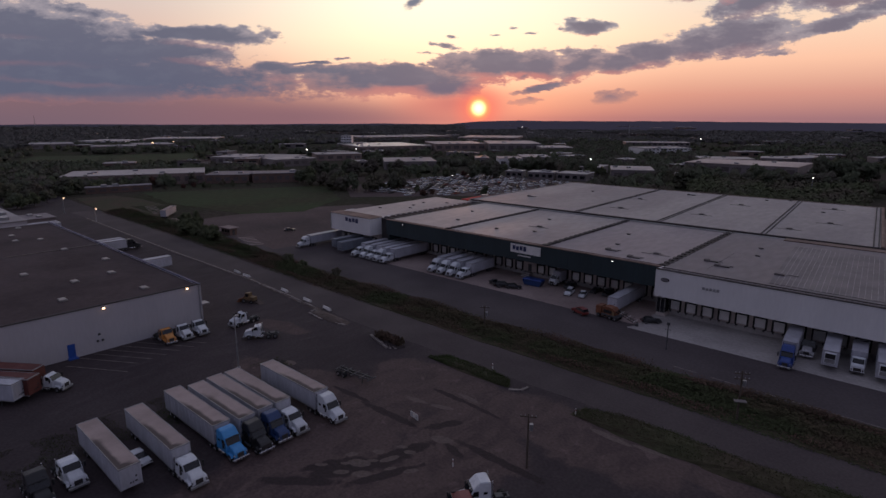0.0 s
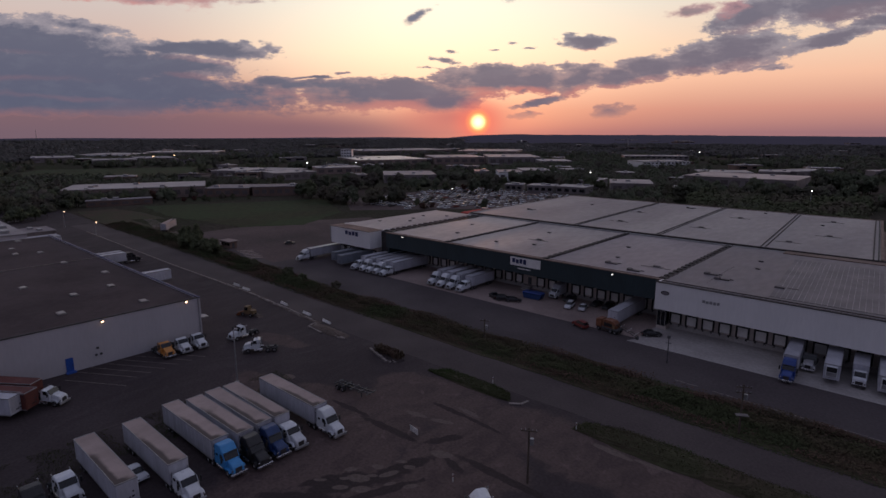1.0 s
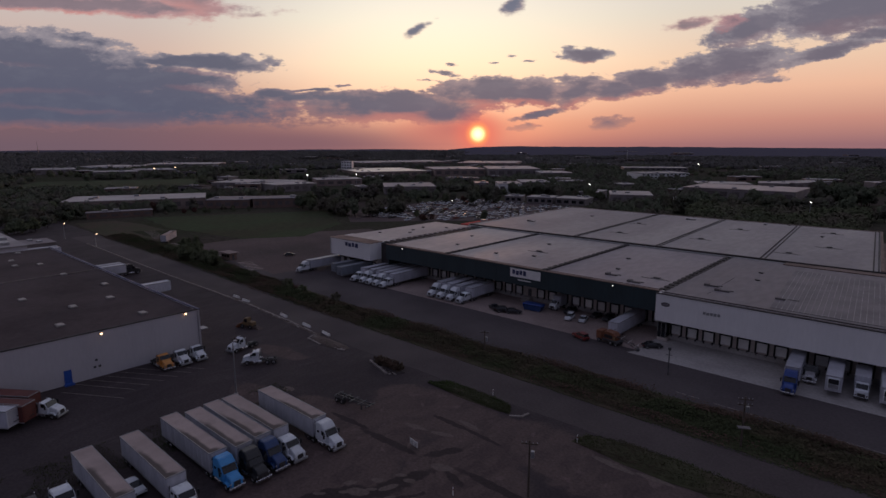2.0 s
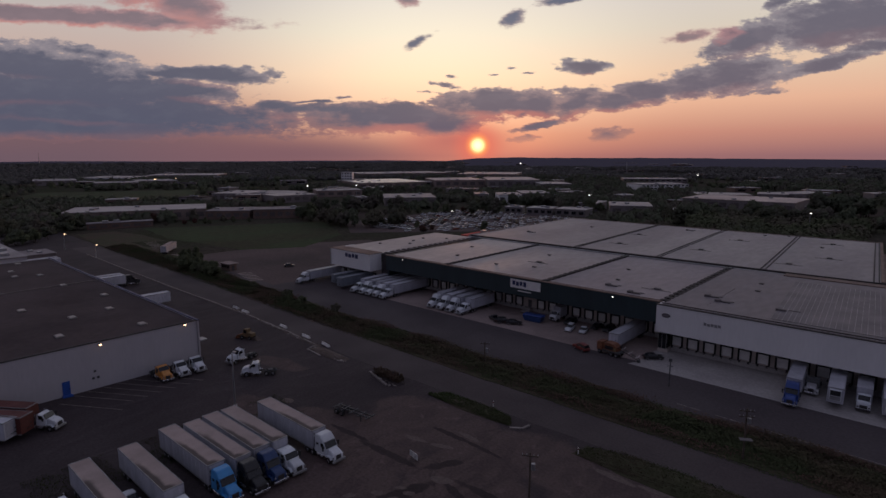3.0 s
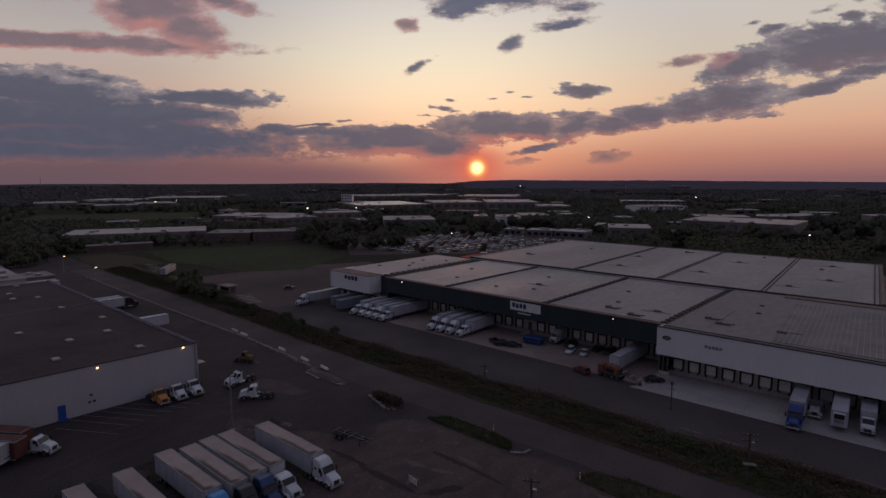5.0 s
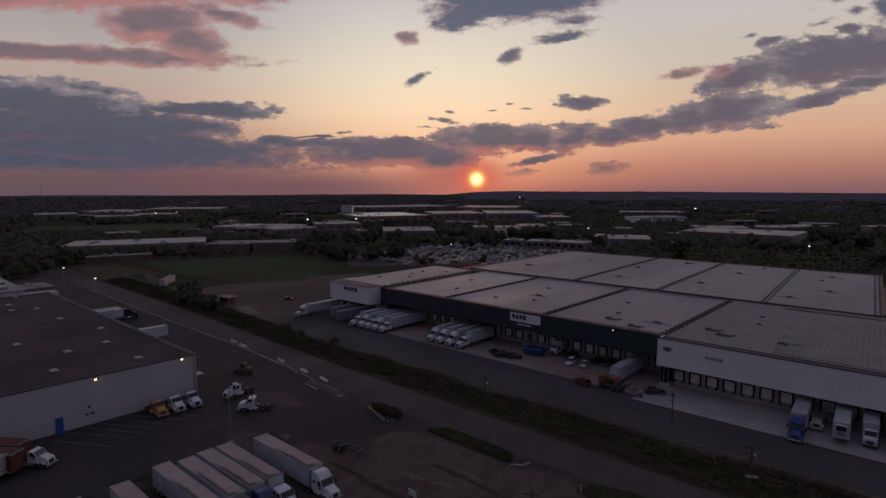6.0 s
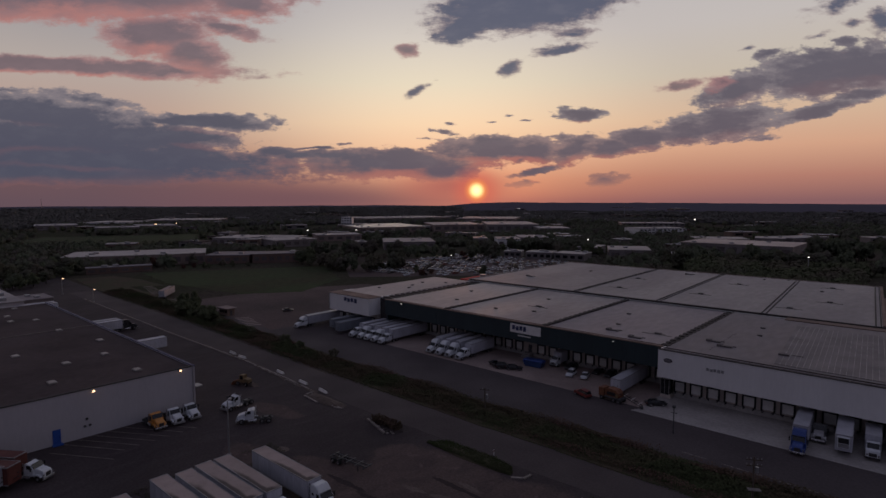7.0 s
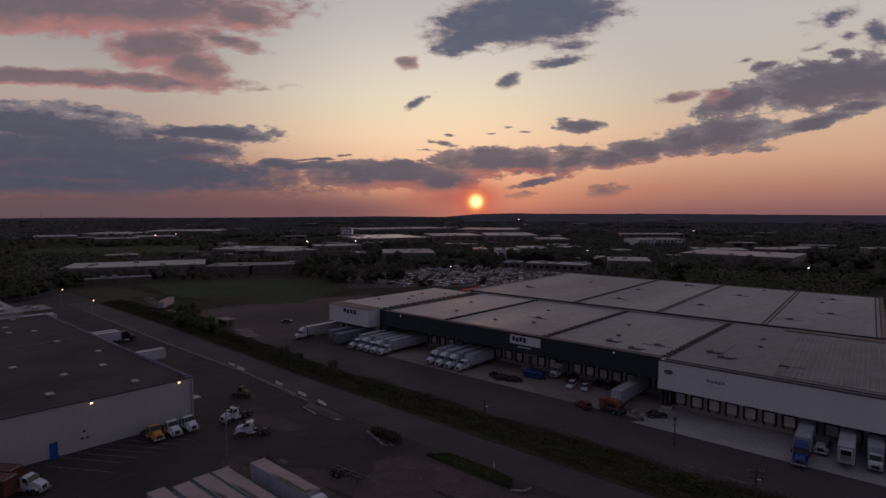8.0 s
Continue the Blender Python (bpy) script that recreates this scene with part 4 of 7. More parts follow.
    for x, lean in ((-104.2, 2.8), (-72.8, 3.8), (-40.7, 6.2), (-13.0, 7.2)):
        a, b = rear + 0.4, 279
        for d, t, h in ((-0.5, 0.35, 12.45), (0.7, 0.3, 12.4)):
            part("roof_joint", slab([(x + d, a), (x + d + t, a), (x + d + t - lean, b), (x + d - lean, b)], 12.2, h), M["seam"], w)
    part("roof_band", boxed((-34, 55, 186.2, 190.0, 11.5, 12.0)), M["rust_roof"], w, "brown roof band")
    part("roof_ridge", boxed((-155, 55, 188.6, 189.2, 11.4, 11.9)), M["galvanised"], w)
    for x, y, k in ((-128, 150, 0), (-136, 168, 0), (-108, 146, 0), (-99, 158, 2), (-96, 150, 0), (-104, 172, 0), (-68, 150, 0), (-58, 138, 1), (-66, 142, 1), (-72, 166, 0), (-55, 146, 2)):
        vent(w, x, y, top - 0.1, k)
    for x, y, k in ((-41.5, 146, 1), (-38, 142.5, 1), (-34.5, 160, 0), (-36, 170, 0)):
        vent(w, x, y, wt - 0.12, k)
    for x, y, k in ((-140, 215, 1), (-128, 250, 0), (-100, 240, 2), (-95, 210, 2), (-88, 268, 1), (-66, 215, 2), (-62, 250, 2), (-58, 272, 0), (-28, 225, 2), (-34, 250, 0), (-36, 205, 2), (-32, 262, 2), (-50, 277, 0)):
        vent(w, x, y, 12.2, k)
    # long rows of panels on the white wing
    pan = mesh_of("solar_panel", boxed((-0.48, 0.48, 0, 45, 0.06, 0.12)), M["solar"])
    rail = mesh_of("panel_rail", boxed((0.485, 0.56, 0, 45, 0.0, 0.14)), M["rail"])
    for k in range(62):
        p = piece("solar_panel", pan, w, pose(-25.6 + k * 1.05, 134.2, wt - 0.12, 0, 0, 4.6))
        piece("panel_rail", rail, p, Matrix.Identity(4))
    bm = bmesh.new()
    for k in range(14):
        box(bm, -40.0, -39.82, 137.6 + k * 1.6, 138.1 + k * 1.6, wt - 0.12, wt - 0.04)
    tagged(part("vent_cap", bm, M["roof_patch"], w, "row of small dark vent caps"), kind="stuff")
    part("roof_patch", boxed((-26.9, -24.9, 142.4, 143.3, wt - 0.12, wt + 0.4), (-24.6, -22.4, 143.8, 144.3, wt - 0.12, wt + 0.12)), M["roof_patch"], w, "dark unit and strip on the panels")
    leaf, seal = dock_meshes(2.15, 2.15)
    for k in range(24):
        if k != 13:
            dock_door(w, -142.3 + k * 3.9, back, 1.5, seal, leaf)
    for k in range(24):
        dock_door(w, -45.3 + k * 3.7, 134.4, 1.5, seal, leaf)
    d = part("door", boxed((-92.3, -91.1, back - 0.1, back, 1.1, 3.3)), M["steel"], w, "grey steel door")
    part("door_handle", boxed((-91.3, -91.2, back - 0.18, back - 0.1, 2.0, 2.2)), M["chrome"], d)
    part("stair", boxed((-93.0, -90.4, back - 1.9, back - 0.5, 0, 1.1), (-93.0, -90.4, back - 2.5, back - 1.9, 0, 0.72), (-93.0, -90.4, back - 3.1, back - 2.5, 0, 0.36)), M["concrete"], w)
    sign_board(w, -93.2, -83.0, 8.6, 11.1, front, M["door_white"])
    bars(w, -92.4, -87.4, 9.3, 10.7, front - 0.2, M["blue_trim"])
    part("sign_mark", boxed((-90.6, -86.2, front - 0.1, front, 7.7, 8.0)), M["door_white"], w, "pale strip under the sign")
    part("sign_mark", oval(-46.6, 9.6, 1.0, 0.5, wf - 0.08, wf), M["seam"], w, "dark oval mark")
    part("sign_mark", oval(-46.6, 9.6, 0.8, 0.34, wf - 0.12, wf - 0.08), M["solar"], w, "grey oval of a sign")
    bars(w, -38.2, -34.4, 8.9, 9.6, wf, M["galvanised"], 5)
    for x in (-138.2, -61.4):
        lp = part("wall_lamp", boxed((x - 0.25, x + 0.25, front - 0.5, front, 10.9, 11.2)), M["steel"], w)
        part("lamp_lens", boxed((x - 0.09, x + 0.09, front - 0.58, front - 0.5, 10.95, 11.1)), M["lamp_white"], lp)
    return w


main = long_warehouse()


def white_block():
    w = thing("office_block", "white boxy warehouse end with a dark sign, over the docks", "building")
    part("wall", boxed((-175.6, -152.6, 130.4, 142, 5.3, 11.5)), M["white_wall"], w)
    part("wall", boxed((-175.0, -153.0, 142, 190, 0, 11.3)), M["white_wall"], w)
    part("dock_wall", boxed((-175.4, -152.8, 134.5, 142, 0, 5.3)), M["dock_wall"], w)
    part("roof", boxed((-174.5, -153.5, 137, 189, 11.3, 11.55)), M["roof_light"], w, "pale membrane roof")
    part("roof_band", boxed((-175.8, -152.4, 130.2, 136.4, 11.5, 11.66)), M["rust_roof"], w, "brown roof band")
    part("connector", boxed((-152.6, -147.0, 136, 190, 0, 11.2)), M["seam"], w, "dark link between the blocks")
    bm = bmesh.new()
    for k in range(18):
        box(bm, -152.4, -147.4, 137.2 + k * 2.95, 138.6 + k * 2.95, 11.2, 11.62)
    tagged(part("joint_cap", bm, M["seam"], w, "dark caps along the link"), kind="stuff")
    bars(w, -166.5, -158.7, 9.1, 10.7, 130.4, M["blue_trim"])
    part("sign_mark", boxed((-175.6, -175.1, 130.3, 130.4, 5.4, 11.4)), M["galvanised"], w)
    leaf, seal = dock_meshes(2.15, 2.15)
    for k in range(6):
        dock_door(w, -173.2 + k * 3.6, 134.5, 1.5, seal, leaf)
    for x, y in ((-169, 150), (-160, 158), (-166, 172), (-158, 178), (-164, 164)):
        vent(w, x, y, 11.55, 0)
    return w


white_block()


def west_warehouse():
    w = thing("warehouse", "pale grey warehouse with a dark roof and blue roof trim", "warehouse")
    x1, y1, top = -124.6, 55.2, 9.5
    part("wall", boxed((x1 - 0.5, x1, -60, y1, 0, top)), M["grey_wall"], w)
    part("wall", boxed((-244, x1 - 0.5, y1 - 0.5, y1, 0, top)), M["grey_wall"], w)
    part("wall", boxed((-244, -243.5, -60, y1 - 0.5, 0, top)), M["grey_wall"], w)
    part("roof", boxed((-243.5, x1 - 0.5, -60, y1 - 0.5, top - 0.7, top - 0.15)), M["roof_dark"], w, "dark maroon built-up roof")
    part("trim", boxed((-244.1, x1 + 0.1, y1 - 0.45, y1 + 0.08, top, top + 0.2)), M["blue_trim"], w, "blue metal roof trim")
    part("trim", boxed((x1 - 0.55, x1 + 0.12, -60, y1 - 0.55, top, top + 0.2)), M["seam"], w)
    part("roof_joint", boxed((-189.3, -189.1, -60, y1 - 0.6, top - 0.15, top + 0.08)), M["kerb"], w)
    for p in ((-164.6, 30.3), (-148.7, 36.7), (-151.0, 45.3), (-131.4, 45.6), (-134.9, 30.6), (-213.5, 38.7), (-210.6, 44.6), (-188.8, 45.3), (-238.7, 44.6), (-223.9, 39.8), (-167.2, 49.2)):
        part("skylight", boxed((p[0] - 1.15, p[0] + 1.15, p[1] - 0.75, p[1] + 0.75, top - 0.15, top + 0.1), (p[0] - 1.0, p[0] + 1.0, p[1] - 0.6, p[1] + 0.6, top + 0.1, top + 0.22), bevel=0.04), M["skylight"], w, "pale domed skylight")
    for y, z in ((34.9, 9.0), (51.9, 9.25)):
        lp = part("wall_lamp", boxed((x1, x1 + 0.45, y - 0.25, y + 0.25, z - 0.1, z + 0.2)), M["steel"], w)
        part("lamp_lens", boxed((x1 + 0.45, x1 + 0.6, y - 0.22, y + 0.22, z - 0.16, z + 0.16)), M["lamp"], lp)
    d = part("door", boxed((x1, x1 + 0.12, 27.8, 29.1, 0.3, 3.0)), M["blue_door"], w, "blue metal door")
    part("door_handle", boxed((x1 + 0.12, x1 + 0.2, 28.85, 28.95, 1.4, 1.6)), M["chrome"], d)
    part("step", boxed((x1, x1 + 0.9, 27.6, 29.3, 0, 0.3)), M["blue_door"], w, "blue painted step")
    for y, z in ((33.6, 3.7), (33.2, 2.3), (34.1, 2.3)):
        part("wall_fixture", boxed((x1, x1 + 0.18, y - 0.22, y + 0.22, z - 0.2, z + 0.2), bevel=0.03), M["steel"], w)
    part("downpipe", tube(bmesh.new(), 0.09, 0.09, (x1 + 0.12, 54.7, 0), (x1 + 0.12, 54.7, top)), M["galvanised"], w)
    part("awning", boxed((x1 - 2.0, x1 + 0.3, y1 + 0.0, y1 + 1.6, 4.6, 4.8)), M["galvanised"], w)
    return w


west_warehouse()


def north_annex():
    w = thing("warehouse", "low white-roofed annex behind the dark-roofed warehouse", "warehouse")
    part("wall", boxed((-330, -265.5, -60, 52.7, 0, 7.6)), M["grey_wall"], w)
    part("roof", boxed((-330.3, -265.2, -60.3, 53.0, 7.6, 8.0)), M["roof_rear"], w, "white membrane roof")
    for x, y in ((-274, 47), (-289, 49)):
        part("roof_unit", boxed((x - 3, x + 3, y - 1.4, y + 1.4, 8.0, 9.1), bevel=0.1), M["galvanised"], w)
    return w


north_annex()


def annex_shed():
    w = thing("shed", "low shed with a flat pale grey roof", "shed", (-312, 58.5, 0.0), 0)
    part("wall", boxed((0, 16, 0, 11, 0, 3.4)), M["far_wall"], w)
    part("roof", boxed((-0.3, 16.3, -0.3, 11.3, 3.4, 3.7)), M["roof_wing"], w)
    for x, y in ((4, 4), (11, 6)):
        part("roof_unit", boxed((x - 1.4, x + 1.4, y - 1.0, y + 1.0, 3.7, 4.4), bevel=0.08), M["galvanised"], w)


annex_shed()


# ---- vehicles ----
def wheel_meshes(r, w):
    bm = bmesh.new()
    bmesh.ops.create_cone(bm, cap_ends=True, segments=14, radius1=r, radius2=r, depth=w, matrix=Matrix.Rotation(radians(90), 4, "X"))
    bmesh.ops.bevel(bm, geom=[e for e in bm.edges if len(e.link_faces) == 2 and any(len(f.verts) > 4 for f in e.link_faces)], offset=r * 0.1, segments=1, affect="EDGES")
    tyre = mesh_of("tyre", bm, M["rubber"])
    bm = bmesh.new()
    bmesh.ops.create_cone(bm, cap_ends=True, segments=12, radius1=r * 0.55, radius2=r * 0.55, depth=w * 1.06, matrix=Matrix.Rotation(radians(90), 4, "X"))
    bmesh.ops.create_cone(bm, cap_ends=True, segments=8, radius1=r * 0.2, radius2=r * 0.2, depth=w * 1.2, matrix=Matrix.Rotation(radians(90), 4, "X"))
    return tyre, mesh_of("rim", bm, M["chrome"])


TRUCK_WHEEL, DUAL_WHEEL, CAR_WHEEL = wheel_meshes(0.52, 0.3), wheel_meshes(0.52, 0.62), wheel_meshes(0.33, 0.22)


def wheels(parent, spots, meshes):
    for x, y, z in spots:
        t = piece("wheel", meshes[0], parent, Matrix.Translation((x, y, z)))
        piece("rim", meshes[1], t, Matrix.Identity(4))


def truck_tractor(label, paint, hood_paint=None, high=True, short=False):
    """A long-nosed road tractor; x forward from the rear of its frame, 7.4 m long."""
    t = thing("truck_tractor", label, "truck", group="road tractors")
    back = 3.7 if short else 2.7
    roof = 3.85 if high else 3.0
    body = paint
    prof = [(back, 0.95), (back, roof - 0.15), (back + 0.35, roof), (4.15, roof - 0.02), (4.75, min(roof - 0.35, 3.25)), (5.0, 2.95), (5.5, 2.1), (5.55, 0.95)]
    cab = part("cab", prism(prof, -1.22, 1.22, 0.1, 0.12), M[body], t)
    part("windshield", prism([(5.0, 2.88), (5.08, 2.9), (5.56, 2.14), (5.48, 2.12)], -1.0, 1.0), M["glass"], cab)
    for s in (-1, 1):
        part("side_window", prism([(4.3, 2.15), (4.3, 2.8), (4.85, 2.8), (5.3, 2.15)], s * 1.16 - 0.03, s * 1.16 + 0.03), M["glass"], cab)
        part("mirror", boxed((5.2, 5.35, s * 1.45 - 0.12, s * 1.45 + 0.12, 1.9, 2.7), (5.25, 5.3, min(s * 1.2, s * 1.45), max(s * 1.2, s * 1.45), 2.55, 2.62), bevel=0.02), M["black_paint"], t)
        part("fuel_tank", tube(bmesh.new(), 0.33, 0.33, (3.2, s * 0.95, 0.72), (4.9, s * 0.95, 0.72), 12), M["chrome"], t)
        part("fender", prism([(5.55, 0.95), (5.7, 1.25), (6.5, 1.25), (6.85, 0.85), (6.7, 0.8), (6.45, 1.1), (5.8, 1.1), (5.65, 0.85)], s * 1.05 - 0.18, s * 1.05 + 0.18), M[hood_paint or body], t)
        part("headlight", boxed((7.02, 7.18, s * 0.85 - 0.16, s * 0.85 + 0.16, 1.0, 1.28), bevel=0.03), M["chrome"], t)
        part("exhaust", tube(bmesh.new(), 0.08, 0.08, (back - 0.15, s * 1.05, 1.0), (back - 0.15, s * 1.05, roof + 0.05)), M["chrome"], t)
        if not short:
            part("sleeper_window", boxed((3.2, 3.7, s * 1.14 - 0.05, s * 1.14 + 0.05, 2.3, 2.6)), M["glass"], cab)
    hood = part("hood", prism([(5.5, 0.85), (5.5, 2.14), (6.3, 1.98), (6.95, 1.72), (7.18, 1.4), (7.2, 0.75)], -0.92, 0.92, 0.08, 0.14), M[hood_paint or body], t)
    part("grille", boxed((7.17, 7.24, -0.48, 0.48, 0.85, 1.5), bevel=0.02), M["seam"], hood)
    part("bumper", boxed((7.1, 7.42, -1.2, 1.2, 0.42, 0.8), bevel=0.06), M["chrome"] if paint != "white_paint" else M["galvanised"], t)
    part("frame_rail", boxed((0, 6.9, -0.48, -0.36, 0.72, 0.98), (0, 6.9, 0.36, 0.48, 0.72, 0.98), (0.1, 0.3, -0.36, 0.36, 0.72, 0.98), (2.3, 2.5, -0.36, 0.36, 0.72, 0.98)), M["steel"], t)
    part("fifth_wheel", boxed((0.9, 1.9, -0.45, 0.45, 0.98, 1.12), bevel=0.05), M["steel"], t)
    if high:
        part("visor", boxed((4.95, 5.2, -1.0, 1.0, 2.92, 3.0)), M["black_paint"], cab)
    wheels(t, [(6.15, s * 1.02, 0.52) for s in (-1, 1)], TRUCK_WHEEL)
    wheels(t, [(x, s * 0.92, 0.52) for x in (0.75, 2.05) for s in (-1, 1)], DUAL_WHEEL)
    return t


def semi_trailer(label, wall="trailer_wall", roof="trailer_roof", length=16.15, cooler=False):
    """A box van trailer; x forward from its rear doors."""
    t = thing("semi_trailer", label, "trailer", group="box trailers")
    L = length
    part("body", boxed((0, L, -1.3, 1.3, 1.15, 4.02), bevel=0.05), M[wall], t)
    part("roof", boxed((0.12, L - 0.12, -1.24, 1.24, 4.02, 4.08)), M[roof], t, "dusty tan roof sheet")
    part("top_rail", boxed((0, L, -1.32, -1.24, 3.95, 4.12), (0, L, 1.24, 1.32, 3.95, 4.12), (0, 0.12, -1.24, 1.24, 3.95, 4.12), (L - 0.12, L, -1.24, 1.24, 3.95, 4.12)), M["galvanised"], t)
    for s in (-1, 1):
        part("bottom_rail", boxed((0, L, s * 1.285 - 0.045, s * 1.285 + 0.045, 1.05, 1.25)), M["galvanised"], t)
    bm = bmesh.new()
    for k in range(1, 13):
        for s in (-1, 1):
            box(bm, L * k / 13 - 0.03, L * k / 13 + 0.03, s * 1.31 - 0.015, s * 1.31 + 0.015, 1.26, 3.94)
    tagged(part("side_rib", bm, M[wall], t), kind="stuff")
    for s in (-1, 1):
        d = part("rear_door", boxed((-0.06, 0, min(0.02 * s, 1.22 * s), max(0.02 * s, 1.22 * s), 1.25, 3.9)), M[wall], t)
        part("lock_bar", boxed((-0.12, -0.06, s * 0.4 - 0.03, s * 0.4 + 0.03, 1.25, 3.9)), M["chrome"], d)
        part("landing_leg", boxed((L - 3.0, L - 2.85, s * 0.75 - 0.08, s * 0.75 + 0.08, 0.05, 1.15), (L - 3.1, L - 2.75, s * 0.75 - 0.15, s * 0.75 + 0.15, 0.0, 0.06)), M["steel"], t)
    part("underframe", boxed((0.3, 4.6, -0.55, 0.55, 0.7, 1.1), (0.0, 0.12, -1.1, 1.1, 0.45, 0.6), (0.0, 0.12, -0.8, -0.7, 0.6, 1.1), (0.0, 0.12, 0.7, 0.8, 0.6, 1.1)), M["steel"], t)
    if cooler:
        u = part("cooling_unit", boxed((L + 0.04, L + 0.5, -0.95, 0.95, 1.75, 3.85), bevel=0.08), M["white_paint"], t)
        part("grille", boxed((L + 0.5, L + 0.54, -0.8, 0.8, 2.75, 3.7)), M["black_paint"], u)
        part("hatch", boxed((L + 0.5, L + 0.53, -0.8, 0.8, 1.9, 2.65)), M["galvanised"], u)
    part("nose_panel", boxed((L, L + 0.04, -1.1, 1.1, 1.5, 3.9)), M[wall], t)
    part("connector", boxed((L + 0.04, L + 0.1, -0.2, -0.05, 1.7, 1.9), (L + 0.04, L + 0.1, 0.1, 0.25, 1.7, 1.9), (L + 0.04, L + 0.1, 0.4, 0.7, 1.75, 1.95), (L + 0.04, L + 0.1, 0.5, 0.7, 2.4, 2.6)), M["black_paint"], t)
    wheels(t, [(x, s * 0.95, 0.52) for x in (1.6, 2.95) for s in (-1, 1)], DUAL_WHEEL)
    return t


TRACTOR = {
    "white": truck_tractor("white sleeper tractor with a high roof fairing", "white_paint"),
    "low": truck_tractor("white flat-roofed sleeper tractor with dark windows", "white_paint", high=False),
    "day": truck_tractor("short white day-cab tractor with bare frame", "white_paint", high=False, short=True),
    "blue": truck_tractor("bright blue sleeper tractor with dark windows", "blue_paint"),
    "navy": truck_tractor("navy blue sleeper tractor with dark windows", "navy_paint"),
    "royal": truck_tractor("royal blue sleeper tractor at a dock", "royal_paint"),
    "silver": truck_tractor("dull silver day-cab tractor backed into a dock bay", "steel", "silver_paint", high=False, short=True),
    "black": truck_tractor("black sleeper tractor on the dark yard", "black_paint"),
    "orange": truck_tractor("orange day-cab tractor beside the grey wall", "orange_paint", high=False, short=True),
    "red": truck_tractor("red flat-roofed sleeper tractor in the dirt yard", "red_paint", high=False),
}
TRAILER = {
    "white": semi_trailer("white box trailer with a dusty tan roof"),
    "clean": semi_trailer("plain white box trailer with a pale roof", roof="trailer_wall"),
    "pup": semi_trailer("short plain white box trailer", roof="trailer_wall", length=11.2),
    "reefer": semi_trailer("short white chilled trailer with a dark cooling unit", roof="trailer_wall", length=11.2, cooler=True),
    "grey": semi_trailer("blue-grey box trailer backed under the white block", "trailer_grey", "trailer_grey"),
    "red": semi_trailer("rust-red container trailer with a faded roof", "rust_red", "rust_red", 13.7),
}
USED = set()


def place(kind, key, x, y, turn=0.0, z=0.05):
    """Sets a vehicle down: the first one itself, then copies of it."""
    ob = kind[key]
    m = pose(x, y, z, 0, 0, turn)
    if ob.name in USED:
        return copy_thing(ob, m)
    USED.add(ob.name)
    ob.matrix_basis = m
    return ob


def rig(trailer, tractor, x, y, turn=0.0, length=16.15):
    """A trailer with its rear at (x, y) and a tractor under its nose."""
    a = radians(turn)
    if trailer:
        place(TRAILER, trailer, x, y, turn)
    if tractor:
        d = length - 2.3
        place(TRACTOR, tractor, x + d * math.cos(a), y + d * math.sin(a), turn)


# the row in the yard
rig("white", None, -87.3, 20.4)
rig("white", "low", -87.0, 26.6)
rig("white", "blue", -88.6, 33.0, 0.5)
rig("white", "black", -87.6, 36.4, 0.5)
rig("white", "navy", -88.0, 39.7, 0.3)
rig("white", "low", -87.9, 42.8)
rig("white", "white", -86.3, 48.7)
place(TRACTOR, "low", -84.4, 15.9, 2)
place(TRACTOR, "black", -83.0, 12.2, 0)
# by the grey warehouse
place(TRACTOR, "orange", -124.0, 44.6, 0)
place(TRACTOR, "day", -123.8, 48.1, 0)
place(TRACTOR, "day", -123.9, 51.6, 0)
rig("red", "day", -125.0, 12.8, 35.5, 13.7)
place(TRAILER, "red", -121.4, 11.2, 35.5)
place(TRAILER, "clean", -123.2, 7.9, 34)
place(TRACTOR, "day", -117.9, 65.0, -82)
place(TRACTOR, "day", -104.4, 62.4, -128)
# at the long docks: noses towards the yard
rig("clean", "white", -175.6, 136.0, -89)
rig("grey", None, -162.9, 138.2, -91)
rig("grey", None, -157.0, 136.0, -90)
rig("pup", "low", -149.4, 135.6, -90, 11.2)
for x, cab in ((-145.4, "white"), (-142.0, "low"), (-138.6, "white"), (-135.2, "low")):
    rig("clean", cab, x, 141.0, -90)
for x, cab in ((-116.0, "white"), (-112.2, "white"), (-108.4, "white"), (-104.4, "low")):
    rig("pup", cab, x, 138.7, -90, 11.2)
place(TRAILER, "clean", -57.0, 141.0, -90)
rig("pup", "royal", -19.6, 132.9, -85.6, 11.2)
place(TRACTOR, "silver", -16.9, 132.8, -86)
for x in (-12.9, -4.6, 3.5):
    place(TRAILER, "reefer", x, 132.9, -85.6)
# more yard vehicles
place(TRAILER, "white", -275.3, 107.8, 141)
for x in (-181.4, -219.2, -222.8):
    place(TRAILER, "clean", x, 55.4, 90)
for x in (-276.5, -280.6):
    place(TRAILER, "pup", x, 55.0, 90)
place(TRACTOR, "black", -219.2, 69.3, 90)
place(TRACTOR, "white", -35.1, 51.3, 235)
place(TRACTOR, "red", -35.3, 48.2, 235)


